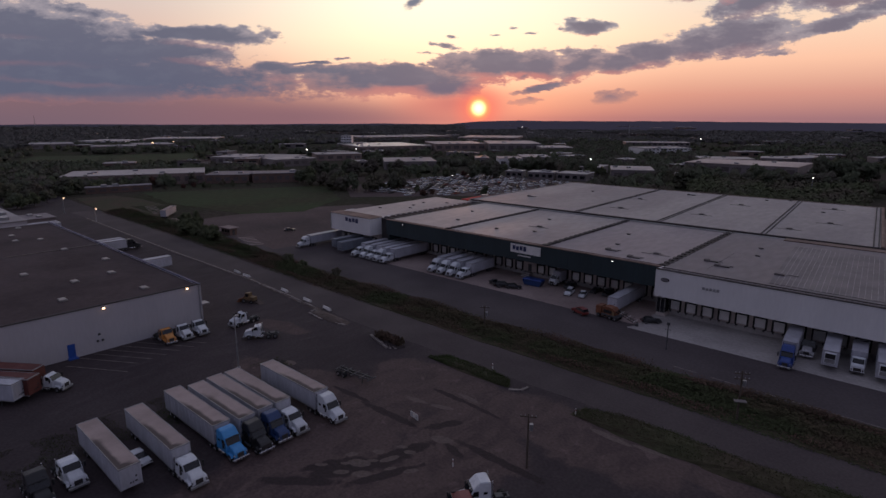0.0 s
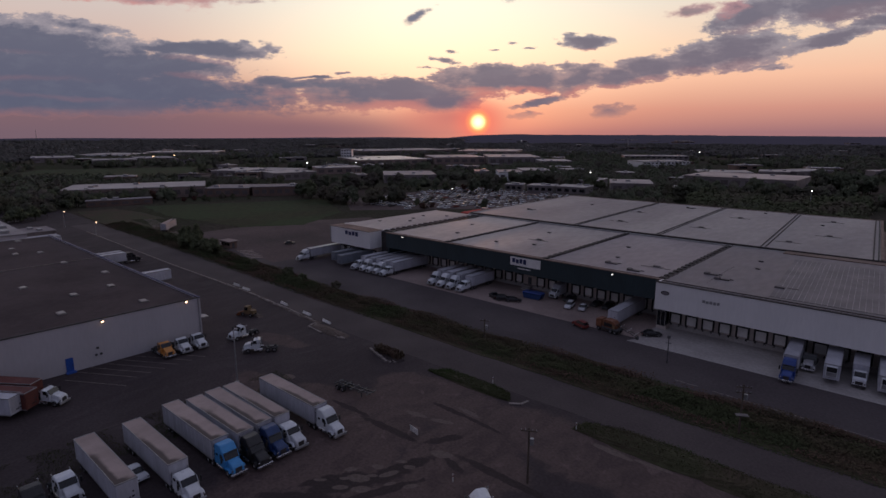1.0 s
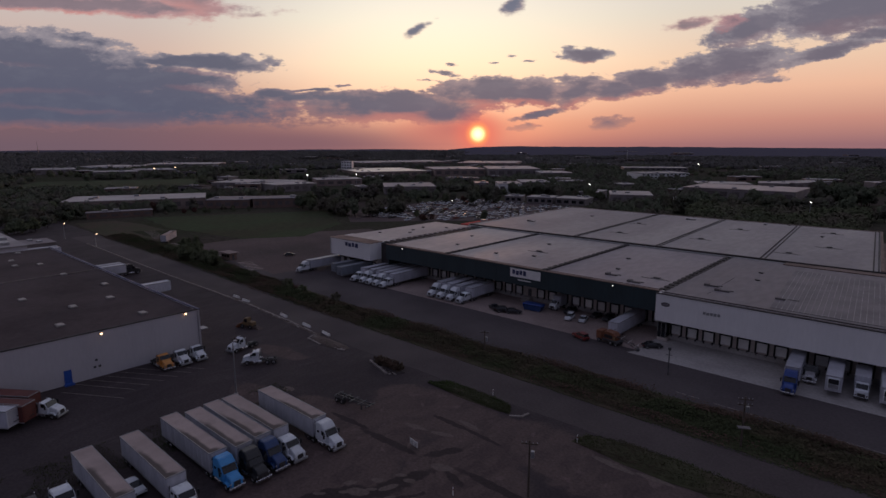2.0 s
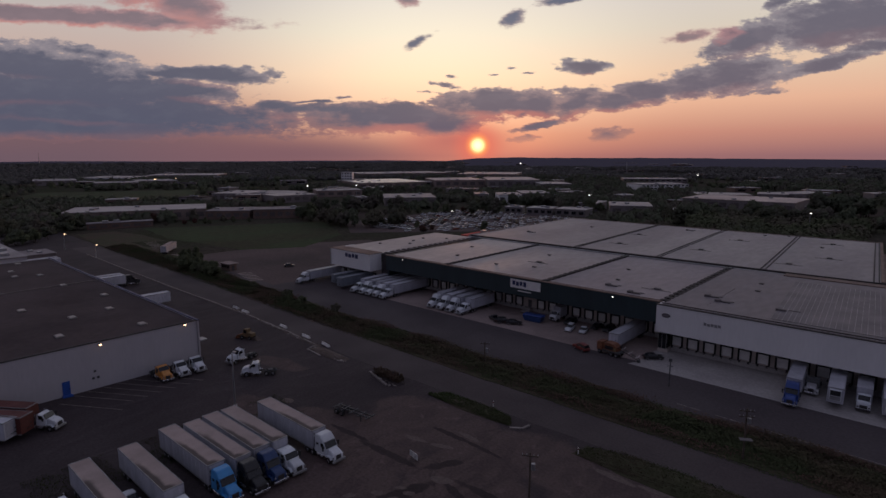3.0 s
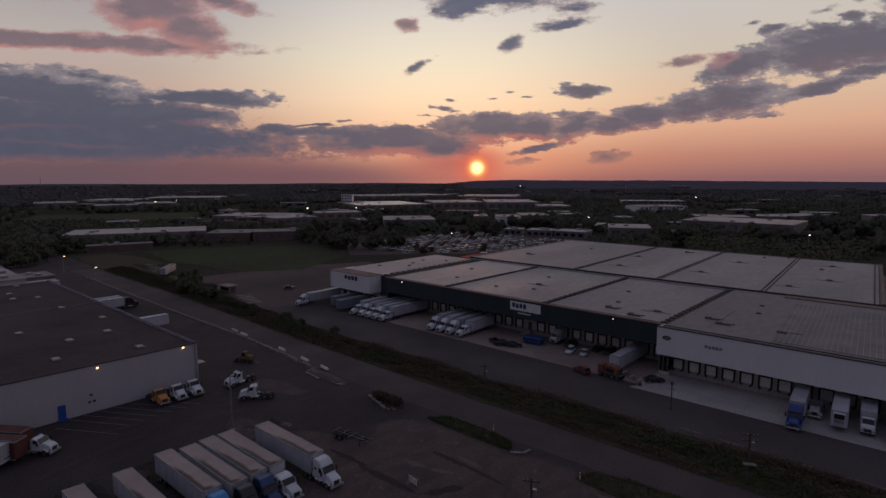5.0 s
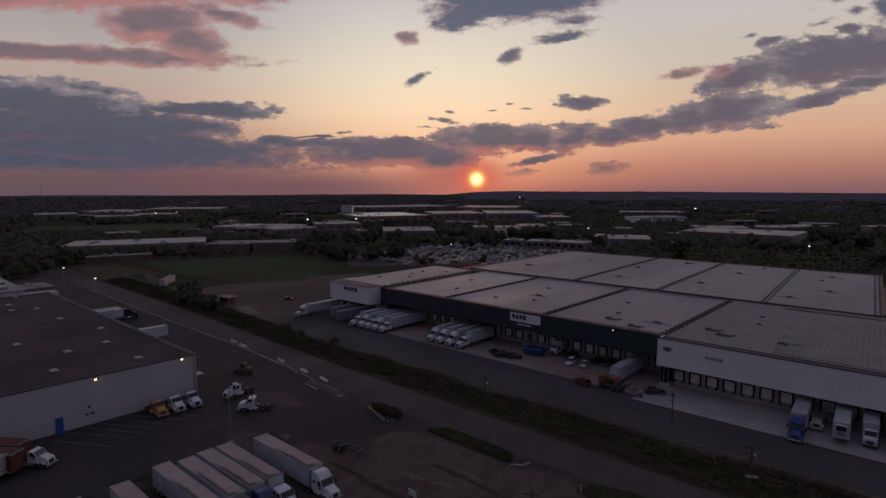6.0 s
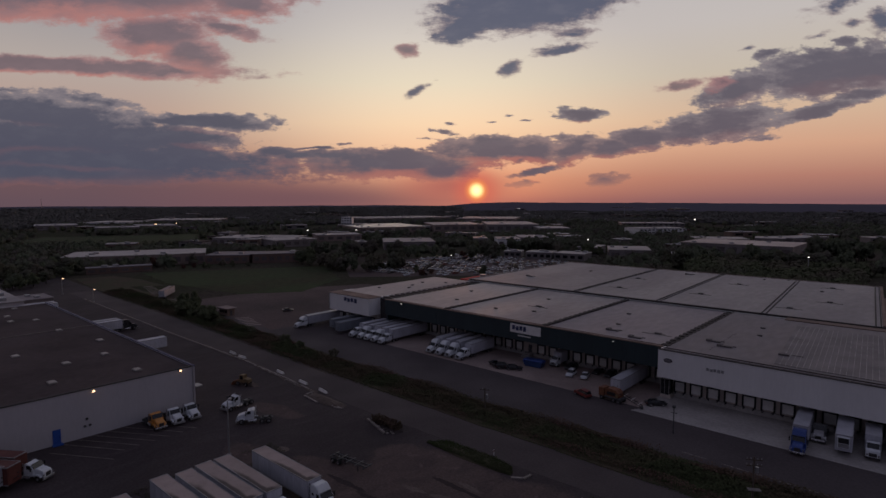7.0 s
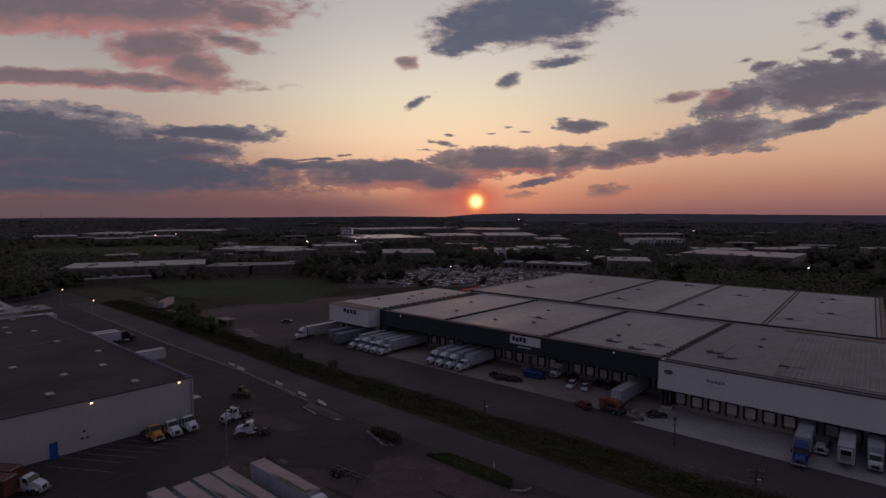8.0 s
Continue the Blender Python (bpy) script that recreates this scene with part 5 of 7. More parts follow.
def box_truck(label, n=7.0):
    """A straight truck with a box body of length n, x forward, 2.6 m of cab before it."""
    t = thing("box_truck", label, "truck")
    part("body", boxed((0, n, -1.25, 1.25, 1.05, 3.9), bevel=0.06), M["trailer_wall"], t)
    cab = part("cab", prism([(n + 0.15, 0.6), (n + 0.15, 2.9), (n + 1.2, 2.95), (n + 1.75, 2.0), (n + 2.4, 1.75), (n + 2.5, 0.6)], -1.1, 1.1, 0.08, 0.1), M["white_paint"], t)
    part("windshield", prism([(n + 1.24, 2.85), (n + 1.3, 2.88), (n + 1.78, 2.06), (n + 1.72, 2.02)], -0.9, 0.9), M["glass"], cab)
    part("grille", boxed((n + 2.46, n + 2.54, -0.6, 0.6, 0.8, 1.4)), M["seam"], cab)
    for s in (-1, 1):
        part("side_window", prism([(n + 0.5, 1.95), (n + 0.5, 2.6), (n + 1.2, 2.6), (n + 1.6, 1.95)], s * 1.04 - 0.03, s * 1.04 + 0.03), M["glass"], cab)
        part("headlight", boxed((n + 2.44, n + 2.54, s * 0.85 - 0.15, s * 0.85 + 0.15, 0.9, 1.2)), M["chrome"], t)
        part("frame_rail", boxed((0, n + 2.2, s * 0.39 - 0.06, s * 0.39 + 0.06, 0.75, 1.05)), M["steel"], t)
    part("bumper", boxed((n + 2.45, n + 2.65, -1.1, 1.1, 0.4, 0.7), bevel=0.04), M["seam"], t)
    wheels(t, [(n * 0.28, s * 0.9, 0.52) for s in (-1, 1)], DUAL_WHEEL)
    wheels(t, [(n + 1.2, s * 0.98, 0.52) for s in (-1, 1)], TRUCK_WHEEL)
    return t


box_truck("white box truck backed up to a dock").matrix_basis = pose(-8.6, 132.8, 0.06, 0, 0, -85.6)
box_truck("short white box truck standing before the dark docks", 3.2).matrix_basis = pose(-80.0, 140.9, 0.06, 0, 0, -92)


def car(label, paint, kind="sedan", group="parked cars"):
    """A car, x forward, 4.6 m long."""
    c = thing("car" if kind != "pickup" else "pickup_truck", label, "car", group=group)
    tall = {"sedan": 0.0, "suv": 0.3, "pickup": 0.25}[kind]
    deck = 0.88 + tall * 0.6
    part("body", prism([(-2.25, 0.35), (-2.3, deck - 0.1), (-2.1, deck), (1.2, deck), (2.15, deck - 0.12), (2.3, deck - 0.35), (2.28, 0.35)], -0.9, 0.9, 0.08, 0.06), M[paint], c)
    if kind == "sedan":
        cabin = [(-1.75, deck - 0.02), (-1.1, deck + 0.52), (0.25, deck + 0.55), (1.05, deck - 0.02)]
    elif kind == "suv":
        cabin = [(-2.2, deck - 0.02), (-2.0, deck + 0.6), (0.2, deck + 0.63), (1.0, deck - 0.02)]
    else:
        cabin = [(-0.6, deck - 0.02), (-0.5, deck + 0.6), (0.4, deck + 0.62), (1.1, deck - 0.02)]
    part("glass", prism(cabin, -0.82, 0.82, 0.04, 0.22), M["glass"], c)
    (xa, za), (xb, zb) = cabin[1], cabin[2]
    part("roof", prism([(xa + 0.02, za - 0.03), (xa + 0.1, za + 0.05), (xb - 0.05, zb + 0.05), (xb + 0.03, zb - 0.03)], -0.68, 0.68, 0.02), M[paint], c)
    for s in (-1, 1):
        part("headlight", boxed((2.2, 2.31, s * 0.68 - 0.17, s * 0.68 + 0.17, 0.6, 0.75)), M["chrome"], c)
        part("taillight", boxed((-2.32, -2.2, s * 0.72 - 0.13, s * 0.72 + 0.13, 0.65, 0.82)), M["red_paint"], c)
    wheels(c, [(x, s * 0.82, 0.33) for x in (-1.4, 1.4) for s in (-1, 1)], CAR_WHEEL)
    return c


CAR = {
    "white": car("white sedan parked by the docks", "white_paint"),
    "white_suv": car("white sport utility car by the docks", "white_paint", "suv"),
    "dark": car("black sedan parked on dark asphalt", "black_paint"),
    "dark_suv": car("black sport utility car on dark asphalt", "black_paint", "suv"),
    "red": car("dull red car parked on dark asphalt", "red_paint", "suv"),
    "pickup": car("black pickup truck with an open bed", "black_paint", "pickup"),
}
for key, x, y, turn in (("white_suv", -72.6, 131.8, -78), ("white", -69.0, 132.6, -74), ("red", -62.8, 119.8, 158), ("dark", -47.4, 125.2, 40), ("pickup", -93.2, 125.6, 150),
                        ("dark_suv", -89.8, 125.4, 40), ("dark", -87.0, 126.2, 30), ("dark_suv", -75.5, 137.2, -95), ("dark", -68.0, 138.2, -95), ("dark_suv", -64.4, 138.0, -92),
                        ("white", -78.2, 23.7, 4), ("dark", -205.8, 131.4, 60)):
    place(CAR, key, x, y, turn)


# ---- loose things about the yard ----
def container_chassis(x, y, turn):
    c = thing("container_chassis", "empty dark steel container chassis with tyres", "trailer", (x, y, 0.05), turn)
    for k in range(5):
        part("cross_member", boxed((0.2 + k * 2.0, 0.4 + k * 2.0, -1.2, 1.2, 1.0, 1.15)), M["steel"], c)
    for s in (-1, 1):
        part("frame_rail", boxed((0, 8.6, s * 0.43 - 0.07, s * 0.43 + 0.07, 0.95, 1.2)), M["steel"], c)
        part("landing_leg", boxed((6.6, 6.75, s * 0.7 - 0.07, s * 0.7 + 0.07, 0, 1.0)), M["steel"], c)
    wheels(c, [(a, s * 0.95, 0.52) for a in (1.0, 2.3) for s in (-1, 1)], DUAL_WHEEL)


container_chassis(-80.2, 59.9, 6)


def board_sign(x, y, turn):
    s = thing("sign_board", "small white notice board on two posts", "sign", (x, y, 0.05), turn)
    for a in (-1.0, 0.08):
        part("panel", boxed((a, a + 0.92, -0.04, 0.04, 0.45, 1.35)), M["door_white"], s)
        part("post", boxed((a + 0.4, a + 0.5, 0.04, 0.12, 0, 1.35)), M["timber"], s)
        for k in range(3):
            part("text_bar", boxed((a + 0.14, a + 0.78, -0.05, -0.04, 0.62 + k * 0.22, 0.7 + k * 0.22)), M["galvanised"], s)


board_sign(-57.4, 57.0, -10)


def utility_pole(x, y, h, turn, arms=1, box_low=False):
    p = thing("utility_pole", "weathered timber utility pole with a crossarm", "pole", (x, y, 0.0), turn, "utility poles")
    part("pole", tube(bmesh.new(), 0.17, 0.11, (0, 0, 0), (0, 0, h), 10), M["timber"], p)
    for k in range(arms):
        z = h - 0.4 - k * 0.9
        a = part("crossarm", boxed((-1.1, 1.1, -0.18, -0.06, z - 0.07, z + 0.07)), M["timber"], p)
        for q in (-1.0, -0.45, 0.45, 1.0):
            part("insulator", tube(bmesh.new(), 0.06, 0.04, (q, -0.12, z + 0.07), (q, -0.12, z + 0.3), 6), M["galvanised"], a)
    part("transformer", tube(bmesh.new(), 0.28, 0.28, (0.42, 0, h - 2.4), (0.42, 0, h - 1.5), 10), M["galvanised"], p)
    if arms > 1:
        part("lower_platform", boxed((-0.9, 0.9, -1.0, -0.1, h * 0.42, h * 0.42 + 0.12), bevel=0.03), M["roof_patch"], p, "dull metal plate on brackets")
    part("guard", tube(bmesh.new(), 0.21, 0.21, (0, 0, 0.02), (0, 0, 1.4), 10), M["yellow_paint"], p) if box_low else None


utility_pole(-37.3, 58.5, 8.2, 30, 1)
utility_pole(-19.7, 91.3, 8.4, 30, 2)
utility_pole(-74.5, 96.9, 5.2, 30, 1)


def lamp_post(x, y, h, turn, heads=1, lit=None, label="grey steel lamp post with a floodlight head"):
    p = thing("street_lamp", label, "street lamp", (x, y, 0.0), turn, "lamp posts")
    part("pole", tube(bmesh.new(), 0.17, 0.11, (0, 0, 0), (0, 0, h), 8), M["galvanised"], p)
    part("base", boxed((-0.3, 0.3, -0.3, 0.3, 0, 0.6), bevel=0.04), M["concrete"], p)
    for k in range(heads):
        s = 1 if k == 0 else -1
        part("arm", boxed((min(0, s * 1.0), max(0, s * 1.0), -0.05, 0.05, h - 0.1, h)), M["galvanised"], p)
        hd = part("head", boxed((s * 1.0 - 0.4, s * 1.0 + 0.4, -0.3, 0.3, h - 0.12, h + 0.18), bevel=0.05), M["galvanised"], p)
        if lit:
            part("lens", boxed((s * 1.0 - 0.3, s * 1.0 + 0.3, -0.42, -0.3, h - 0.2, h + 0.2)), M[lit], hd)
    return p


lamp_post(-95.5, 48.0, 10.4, 130)


def flood_post(x, y, h, turn):
    p = thing("flood_lamp", "dark steel post with a square unlit floodlight head", "street lamp", (x, y, 0.0), turn)
    part("pole", tube(bmesh.new(), 0.13, 0.1, (0, 0, 0), (0, 0, h), 8), M["steel"], p)
    part("bracket", boxed((-0.6, 0.6, -0.05, 0.05, h - 1.1, h - 1.0)), M["steel"], p)
    part("head", boxed((-0.32, 0.32, -0.22, 0.22, h - 0.05, h + 0.55), bevel=0.05), M["steel"], p)


flood_post(-38.7, 111.8, 5.4, 20)
for x, y, h, lit in ((-327.2, 80.8, 8.0, "lamp"), (-291.5, 84.0, 6.0, "lamp"), (-253.6, 289.7, 9.0, "lamp_white")):
    lamp_post(x, y, h, 42, lit=lit, label="lit street lamp on a grey steel post")


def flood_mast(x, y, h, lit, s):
    """A tall far lamp mast; s oversizes its lit head to stand for glare."""
    p = thing("flood_mast", "tall grey mast, its lit lamp head oversized to stand for glare", "street lamp", (x, y, 0.0), HEADING, "floodlight masts")
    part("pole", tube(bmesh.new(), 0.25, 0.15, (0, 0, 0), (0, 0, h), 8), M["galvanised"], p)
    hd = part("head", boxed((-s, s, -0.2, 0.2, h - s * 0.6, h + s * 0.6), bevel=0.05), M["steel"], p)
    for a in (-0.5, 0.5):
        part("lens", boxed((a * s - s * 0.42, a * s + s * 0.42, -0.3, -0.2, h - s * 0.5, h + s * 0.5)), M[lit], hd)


# heads wider than life: glare round the distant lamps put into their size
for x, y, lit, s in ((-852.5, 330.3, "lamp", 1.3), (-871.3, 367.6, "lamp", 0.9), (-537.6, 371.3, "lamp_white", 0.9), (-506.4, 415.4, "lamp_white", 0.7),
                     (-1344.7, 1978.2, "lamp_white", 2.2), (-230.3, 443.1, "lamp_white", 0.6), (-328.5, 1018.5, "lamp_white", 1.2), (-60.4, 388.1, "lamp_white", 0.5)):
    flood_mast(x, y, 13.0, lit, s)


def marker_post(x, y, h=1.2):
    p = thing("marker_post", "thin white marker post by the road", "post", (x, y, 0.0), 0, "marker posts")
    part("stake", tube(bmesh.new(), 0.09, 0.08, (0, 0, 0), (0, 0, h), 6), M["door_white"], p)
    part("band", tube(bmesh.new(), 0.095, 0.095, (0, 0, h - 0.4), (0, 0, h - 0.2), 6), M["red_paint"], p)


for p in ((-59.6, 80.3), (-39.4, 75.6), (-45.0, 52.0)):
    marker_post(*p)


def kerb_run(name, pts, label, width=0.5, height=0.2):
    """A kerb of separate stones along a line."""
    k = tagged(new(name), label, "kerb", kind="structure")
    k.empty_display_size = 0.5
    stone = mesh_of("kerb_stone", boxed((-0.98, 0.98, -width / 2, width / 2, -0.05, height), bevel=0.03), M["kerb"])
    for a, b in zip(pts, pts[1:]):
        a, b = Vector(a), Vector(b)
        n = max(int((b - a).length / 2.0), 1)
        ang = math.degrees(math.atan2(b.y - a.y, b.x - a.x))
        for i in range(n):
            p = a.lerp(b, (i + 0.5) / n)
            jit = noise.noise((p.x, p.y, 3.0))
            if jit < -0.42:
                continue
            piece("kerb_stone", stone, k, pose(p.x, p.y + jit * 0.12, 0.04, 0, 0, ang + jit * 3))


setting("kerb_strip", slab(ragged([(-304, 83.2), (-205, 81.2), (-150, 81.0), (-113, 78.2), (-112, 79.6), (-150, 82.4), (-205, 82.6), (-304, 84.6)], 1.5, 0.45, 23.0), -0.1, 0.058), M["pale_dirt"], "strip of pale gravel along the kerb", "ground")
kerb_run("kerb_road", [(-304, 83.8), (-252, 82.6), (-205, 81.6), (-150.6, 81.4), (-128, 80.3), (-113.4, 79.0)], "broken pale kerb beside the access road")
kerb_run("kerb_island_a", [(-113.4, 79.0), (-112.6, 75.8), (-106, 75.0)], "pale kerb round a gravel island")
kerb_run("kerb_island_b", [(-101.2, 75.6), (-98.8, 76.4)], "pale kerb round a gravel island")
kerb_run("kerb_island_c", [(-90.0, 76.2), (-86.0, 74.9), (-81.8, 73.6)], "pale kerb of a planted island", 0.55, 0.3)
kerb_run("kerb_island_d", [(-52.6, 75.4), (-50.7, 76.6), (-50.4, 78.4)], "pale kerb round a grass island")


kerb_run("kerb_court", [(-34.7, 104.6), (-20.8, 104.1), (-10.6, 103.8), (12.0, 103.2)], "dull pale kerb along the truck court", 0.18, 0.1)


def rubble(name, a, b, count, spread, size, seed):
    """Broken lumps of stone strewn along a line."""
    rr = random.Random(seed)
    t = tagged(new(name), "broken pale rubble strewn along the kerb", "rubble")
    t.empty_display_size = 0.3
    bm = bmesh.new()
    bmesh.ops.create_icosphere(bm, subdivisions=1, radius=0.5)
    for v in bm.verts:
        v.co *= 0.75 + 0.5 * rr.random()
        v.co.z *= 0.6
    stone = mesh_of("stone", bm, M["kerb"])
    a, b = Vector(a), Vector(b)
    for k in range(count):
        p = a.lerp(b, rr.random()) + Vector((rr.gauss(0, spread), rr.gauss(0, spread * 0.5)))
        k = size * rr.uniform(0.4, 1.2)
        piece("stone", stone, t, pose(p.x, p.y, 0.06 + 0.15 * k, 0, 0, rr.uniform(0, 360)) @ Matrix.Diagonal((k * 1.3, k, k * 0.8, 1)))


rubble("rubble", (-150, 81.2), (-114, 79.0), 60, 0.5, 0.6, 2)
rubble("rubble", (-230, 82.0), (-150, 81.4), 50, 0.5, 0.6, 3)
rubble("rubble", (-112, 77.6), (-100, 76.8), 50, 1.0, 0.55, 4)
rubble("rubble", (-88, 75.8), (-80.5, 74.6), 26, 0.5, 0.5, 5)
rubble("rubble", (-135, 71.2), (-128, 71.6), 20, 0.8, 0.4, 6)


def mound(name, outline, mat, label, h=0.5, category="grass"):
    """A low bank over an outline: a sheet that rises towards its middle."""
    cx = sum(p[0] for p in outline) / len(outline)
    cy = sum(p[1] for p in outline) / len(outline)
    bm = bmesh.new()
    rings = []
    for f, z in ((1.0, 0.02), (0.93, h * 0.35), (0.75, h * 0.7), (0.4, h)):
        rings.append([bm.verts.new((cx + (x - cx) * f, cy + (y - cy) * f, z + 0.12 * noise.noise((x, y, f)))) for x, y in outline])
    n = len(outline)
    for a, b in zip(rings, rings[1:]):
        for i in range(n):
            bm.faces.new((a[i], a[(i + 1) % n], b[(i + 1) % n], b[i]))
    bm.faces.new(rings[-1])
    bmesh.ops.recalc_face_normals(bm, faces=bm.faces)
    bmesh.ops.triangulate(bm, faces=[f for f in bm.faces if len(f.verts) > 4])
    return setting(name, bm, mat, label, category)


ISLANDS = {
    "grass_island_a": [(-73.0, 76.2), (-66, 75.6), (-57.7, 75.4), (-52.6, 76.2), (-54.5, 78.8), (-60, 79.9), (-69.6, 79.6)],
    "grass_island_b": [(-40.3, 75.2), (-31, 74.4), (-19, 74.4), (-9, 74.8), (2, 76), (14, 78), (14, 82), (0, 81.5), (-13.5, 80.2), (-25, 80.9), (-34, 80.6), (-39.2, 78.6)],
}
for name, line in ISLANDS.items():
    mound(name, ragged(line, 1.5, 0.5, 6.0), M["grass"], "rough grass island beside the road", 0.35)
mound("gravel_island", ragged([(-113, 78.8), (-112.2, 76.2), (-104, 75.2), (-99.0, 76.2), (-99.5, 78.2), (-106, 79.0)], 1.2, 0.3, 8.0), M["pale_dirt"], "pale gravel island with rubble", 0.4, "ground")
mound("planted_island", ragged([(-90, 76.8), (-86, 75.2), (-80.6, 74.4), (-79.4, 76.6), (-83, 78.6)], 1.2, 0.3, 9.0), M["mud"], "dark planted island with scrub", 0.4, "ground")
mound("spoil_heap", ragged([(-135.5, 70.2), (-133.0, 69.4), (-127.0, 70.8), (-126.8, 72.4), (-133.6, 72.6)], 0.9, 0.4, 10.0), M["pale_dirt"], "small heap of pale spoil", 0.5, "ground")
# parking lines by the grey warehouse
lines = tagged(new("parking_lines"), "worn pale parking lines on asphalt", "road marking", kind="structure")
line = mesh_of("line", boxed((0, 13.5, -0.08, 0.08, 0, 0.012)), M["line_paint"])
for k in range(7):
    piece("line", line, lines, pose(-124.2 + (2.6 if k == 0 else 0.0), 26.4 + k * 2.75, 0.035, 0, 0, 31.5))
hatch = tagged(new("hatched_lines"), "pale hatched road marking by the gate booth", "road marking", kind="structure")
stripe = mesh_of("stripe", boxed((-2.7, 2.7, -0.42, 0.42, 0, 0.015)), M["hatch_paint"])
for k in range(6):
    piece("stripe", stripe, hatch, pose(-207.5 + k * 3.0, 111.8 - k * 0.75, 0.05, 0, 0, 62))
for k in range(4):
    piece("stripe", stripe, hatch, pose(-237 + k * 3.0, 115.4 - k * 1.0, 0.05, 0, 0, 62))
for k in range(4):
    piece("stripe", stripe, hatch, pose(-272 + k * 4.0, 112.5 + k * 0.9, 0.06, 0, 0, 70))
for k in range(7):
    piece("stripe", stripe, hatch, pose(-322 + k * 4.6, 119.5 - k * 1.0, 0.06, 0, 0, 70))


def gate_booth(x, y, turn):
    b = thing("gate_booth", "small flat-roofed gate booth with windows", "booth", (x, y, 0.0), turn)
    part("wall", boxed((-3, 3, -1.6, 1.6, 0, 2.7)), M["brick"], b)
    part("roof", boxed((-3.7, 3.7, -2.3, 2.3, 2.7, 3.05), bevel=0.05), M["pavement"], b, "dull brown flat roof")
    for a in (-1.9, 0, 1.9):
        part("window", boxed((a - 0.7, a + 0.7, -1.66, -1.6, 1.1, 2.2)), M["glass"], b)
    part("door", boxed((3.0, 3.05, -0.5, 0.5, 0.05, 2.1)), M["steel"], b)


gate_booth(-218.6, 111.0, 5)


def loader(x, y, turn):
    t = thing("wheel_loader", "small dull yellow wheel loader in the yard", "loader", (x, y, 0.05), turn)
    part("engine_cover", prism([(-1.9, 0.8), (-1.9, 1.7), (-0.4, 1.85), (-0.4, 0.8)], -0.75, 0.75, 0.06), M["yellow_paint"], t)
    cab = part("cab", prism([(-0.4, 0.8), (-0.4, 2.7), (0.75, 2.7), (1.0, 1.6), (1.0, 0.8)], -0.7, 0.7, 0.05), M["yellow_paint"], t)
    part("windshield", prism([(0.78, 2.6), (0.83, 2.6), (1.06, 1.62), (1.0, 1.62)], -0.6, 0.6), M["glass"], cab)
    for s in (-1, 1):
        part("side_window", boxed((-0.25, 0.7, s * 0.71 - 0.02, s * 0.71 + 0.02, 1.65, 2.5)), M["glass"], cab)
        part("lift_arm", prism([(0.6, 1.2), (0.6, 1.45), (2.4, 0.75), (2.4, 0.5)], s * 0.6 - 0.08, s * 0.6 + 0.08), M["yellow_paint"], t)
    part("bucket", prism([(2.3, 0.15), (2.3, 1.0), (2.5, 1.05), (3.2, 0.2), (3.2, 0.1)], -1.15, 1.15, 0.03), M["work_orange"], t, "rusty bucket")
    wheels(t, [(a, s * 0.85, 0.52) for a in (-1.2, 1.2) for s in (-1, 1)], TRUCK_WHEEL)


loader(-130.6, 70.2, 200)


# white concrete barriers along the broken kerb
barrier = thing("road_barrier", "short white concrete barrier beside the kerb", "barrier", (-154.2, 82.6, 0.05), 0, "barriers along the kerb")
part("block", prism([(-0.3, 0.0), (-0.3, 0.2), (-0.14, 0.32), (-0.1, 0.6), (0.1, 0.6), (0.14, 0.32), (0.3, 0.2), (0.3, 0.0)], -1.8, 1.8, 0.02), M["door_white"], barrier)
barrier.rotation_euler.z = radians(92)
for x, y, a in ((-160.5, 83.0, 88), (-132.6, 81.9, 84), (-120.6, 81.0, 86), (-111.4, 80.4, 82)):
    copy_thing(barrier, pose(x, y, 0.05, 0, 0, a))


def tarped_skip(x, y, turn):
    s = thing("waste_skip", "blue tarpaulin-covered waste skip", "skip", (x, y, 0.05), turn)
    part("bin", prism([(-3.0, 1.5), (-2.4, 0.1), (2.4, 0.1), (3.0, 1.5)], -1.2, 1.2, 0.04), M["navy_paint"], s)
    bm = boxed((-3.1, 3.1, -1.3, 1.3, 1.5, 2.0), bevel=0.3)
    part("tarpaulin", bm, M["royal_paint"], s, "bulging blue tarpaulin")


tarped_skip(-84.6, 132.6, 5)


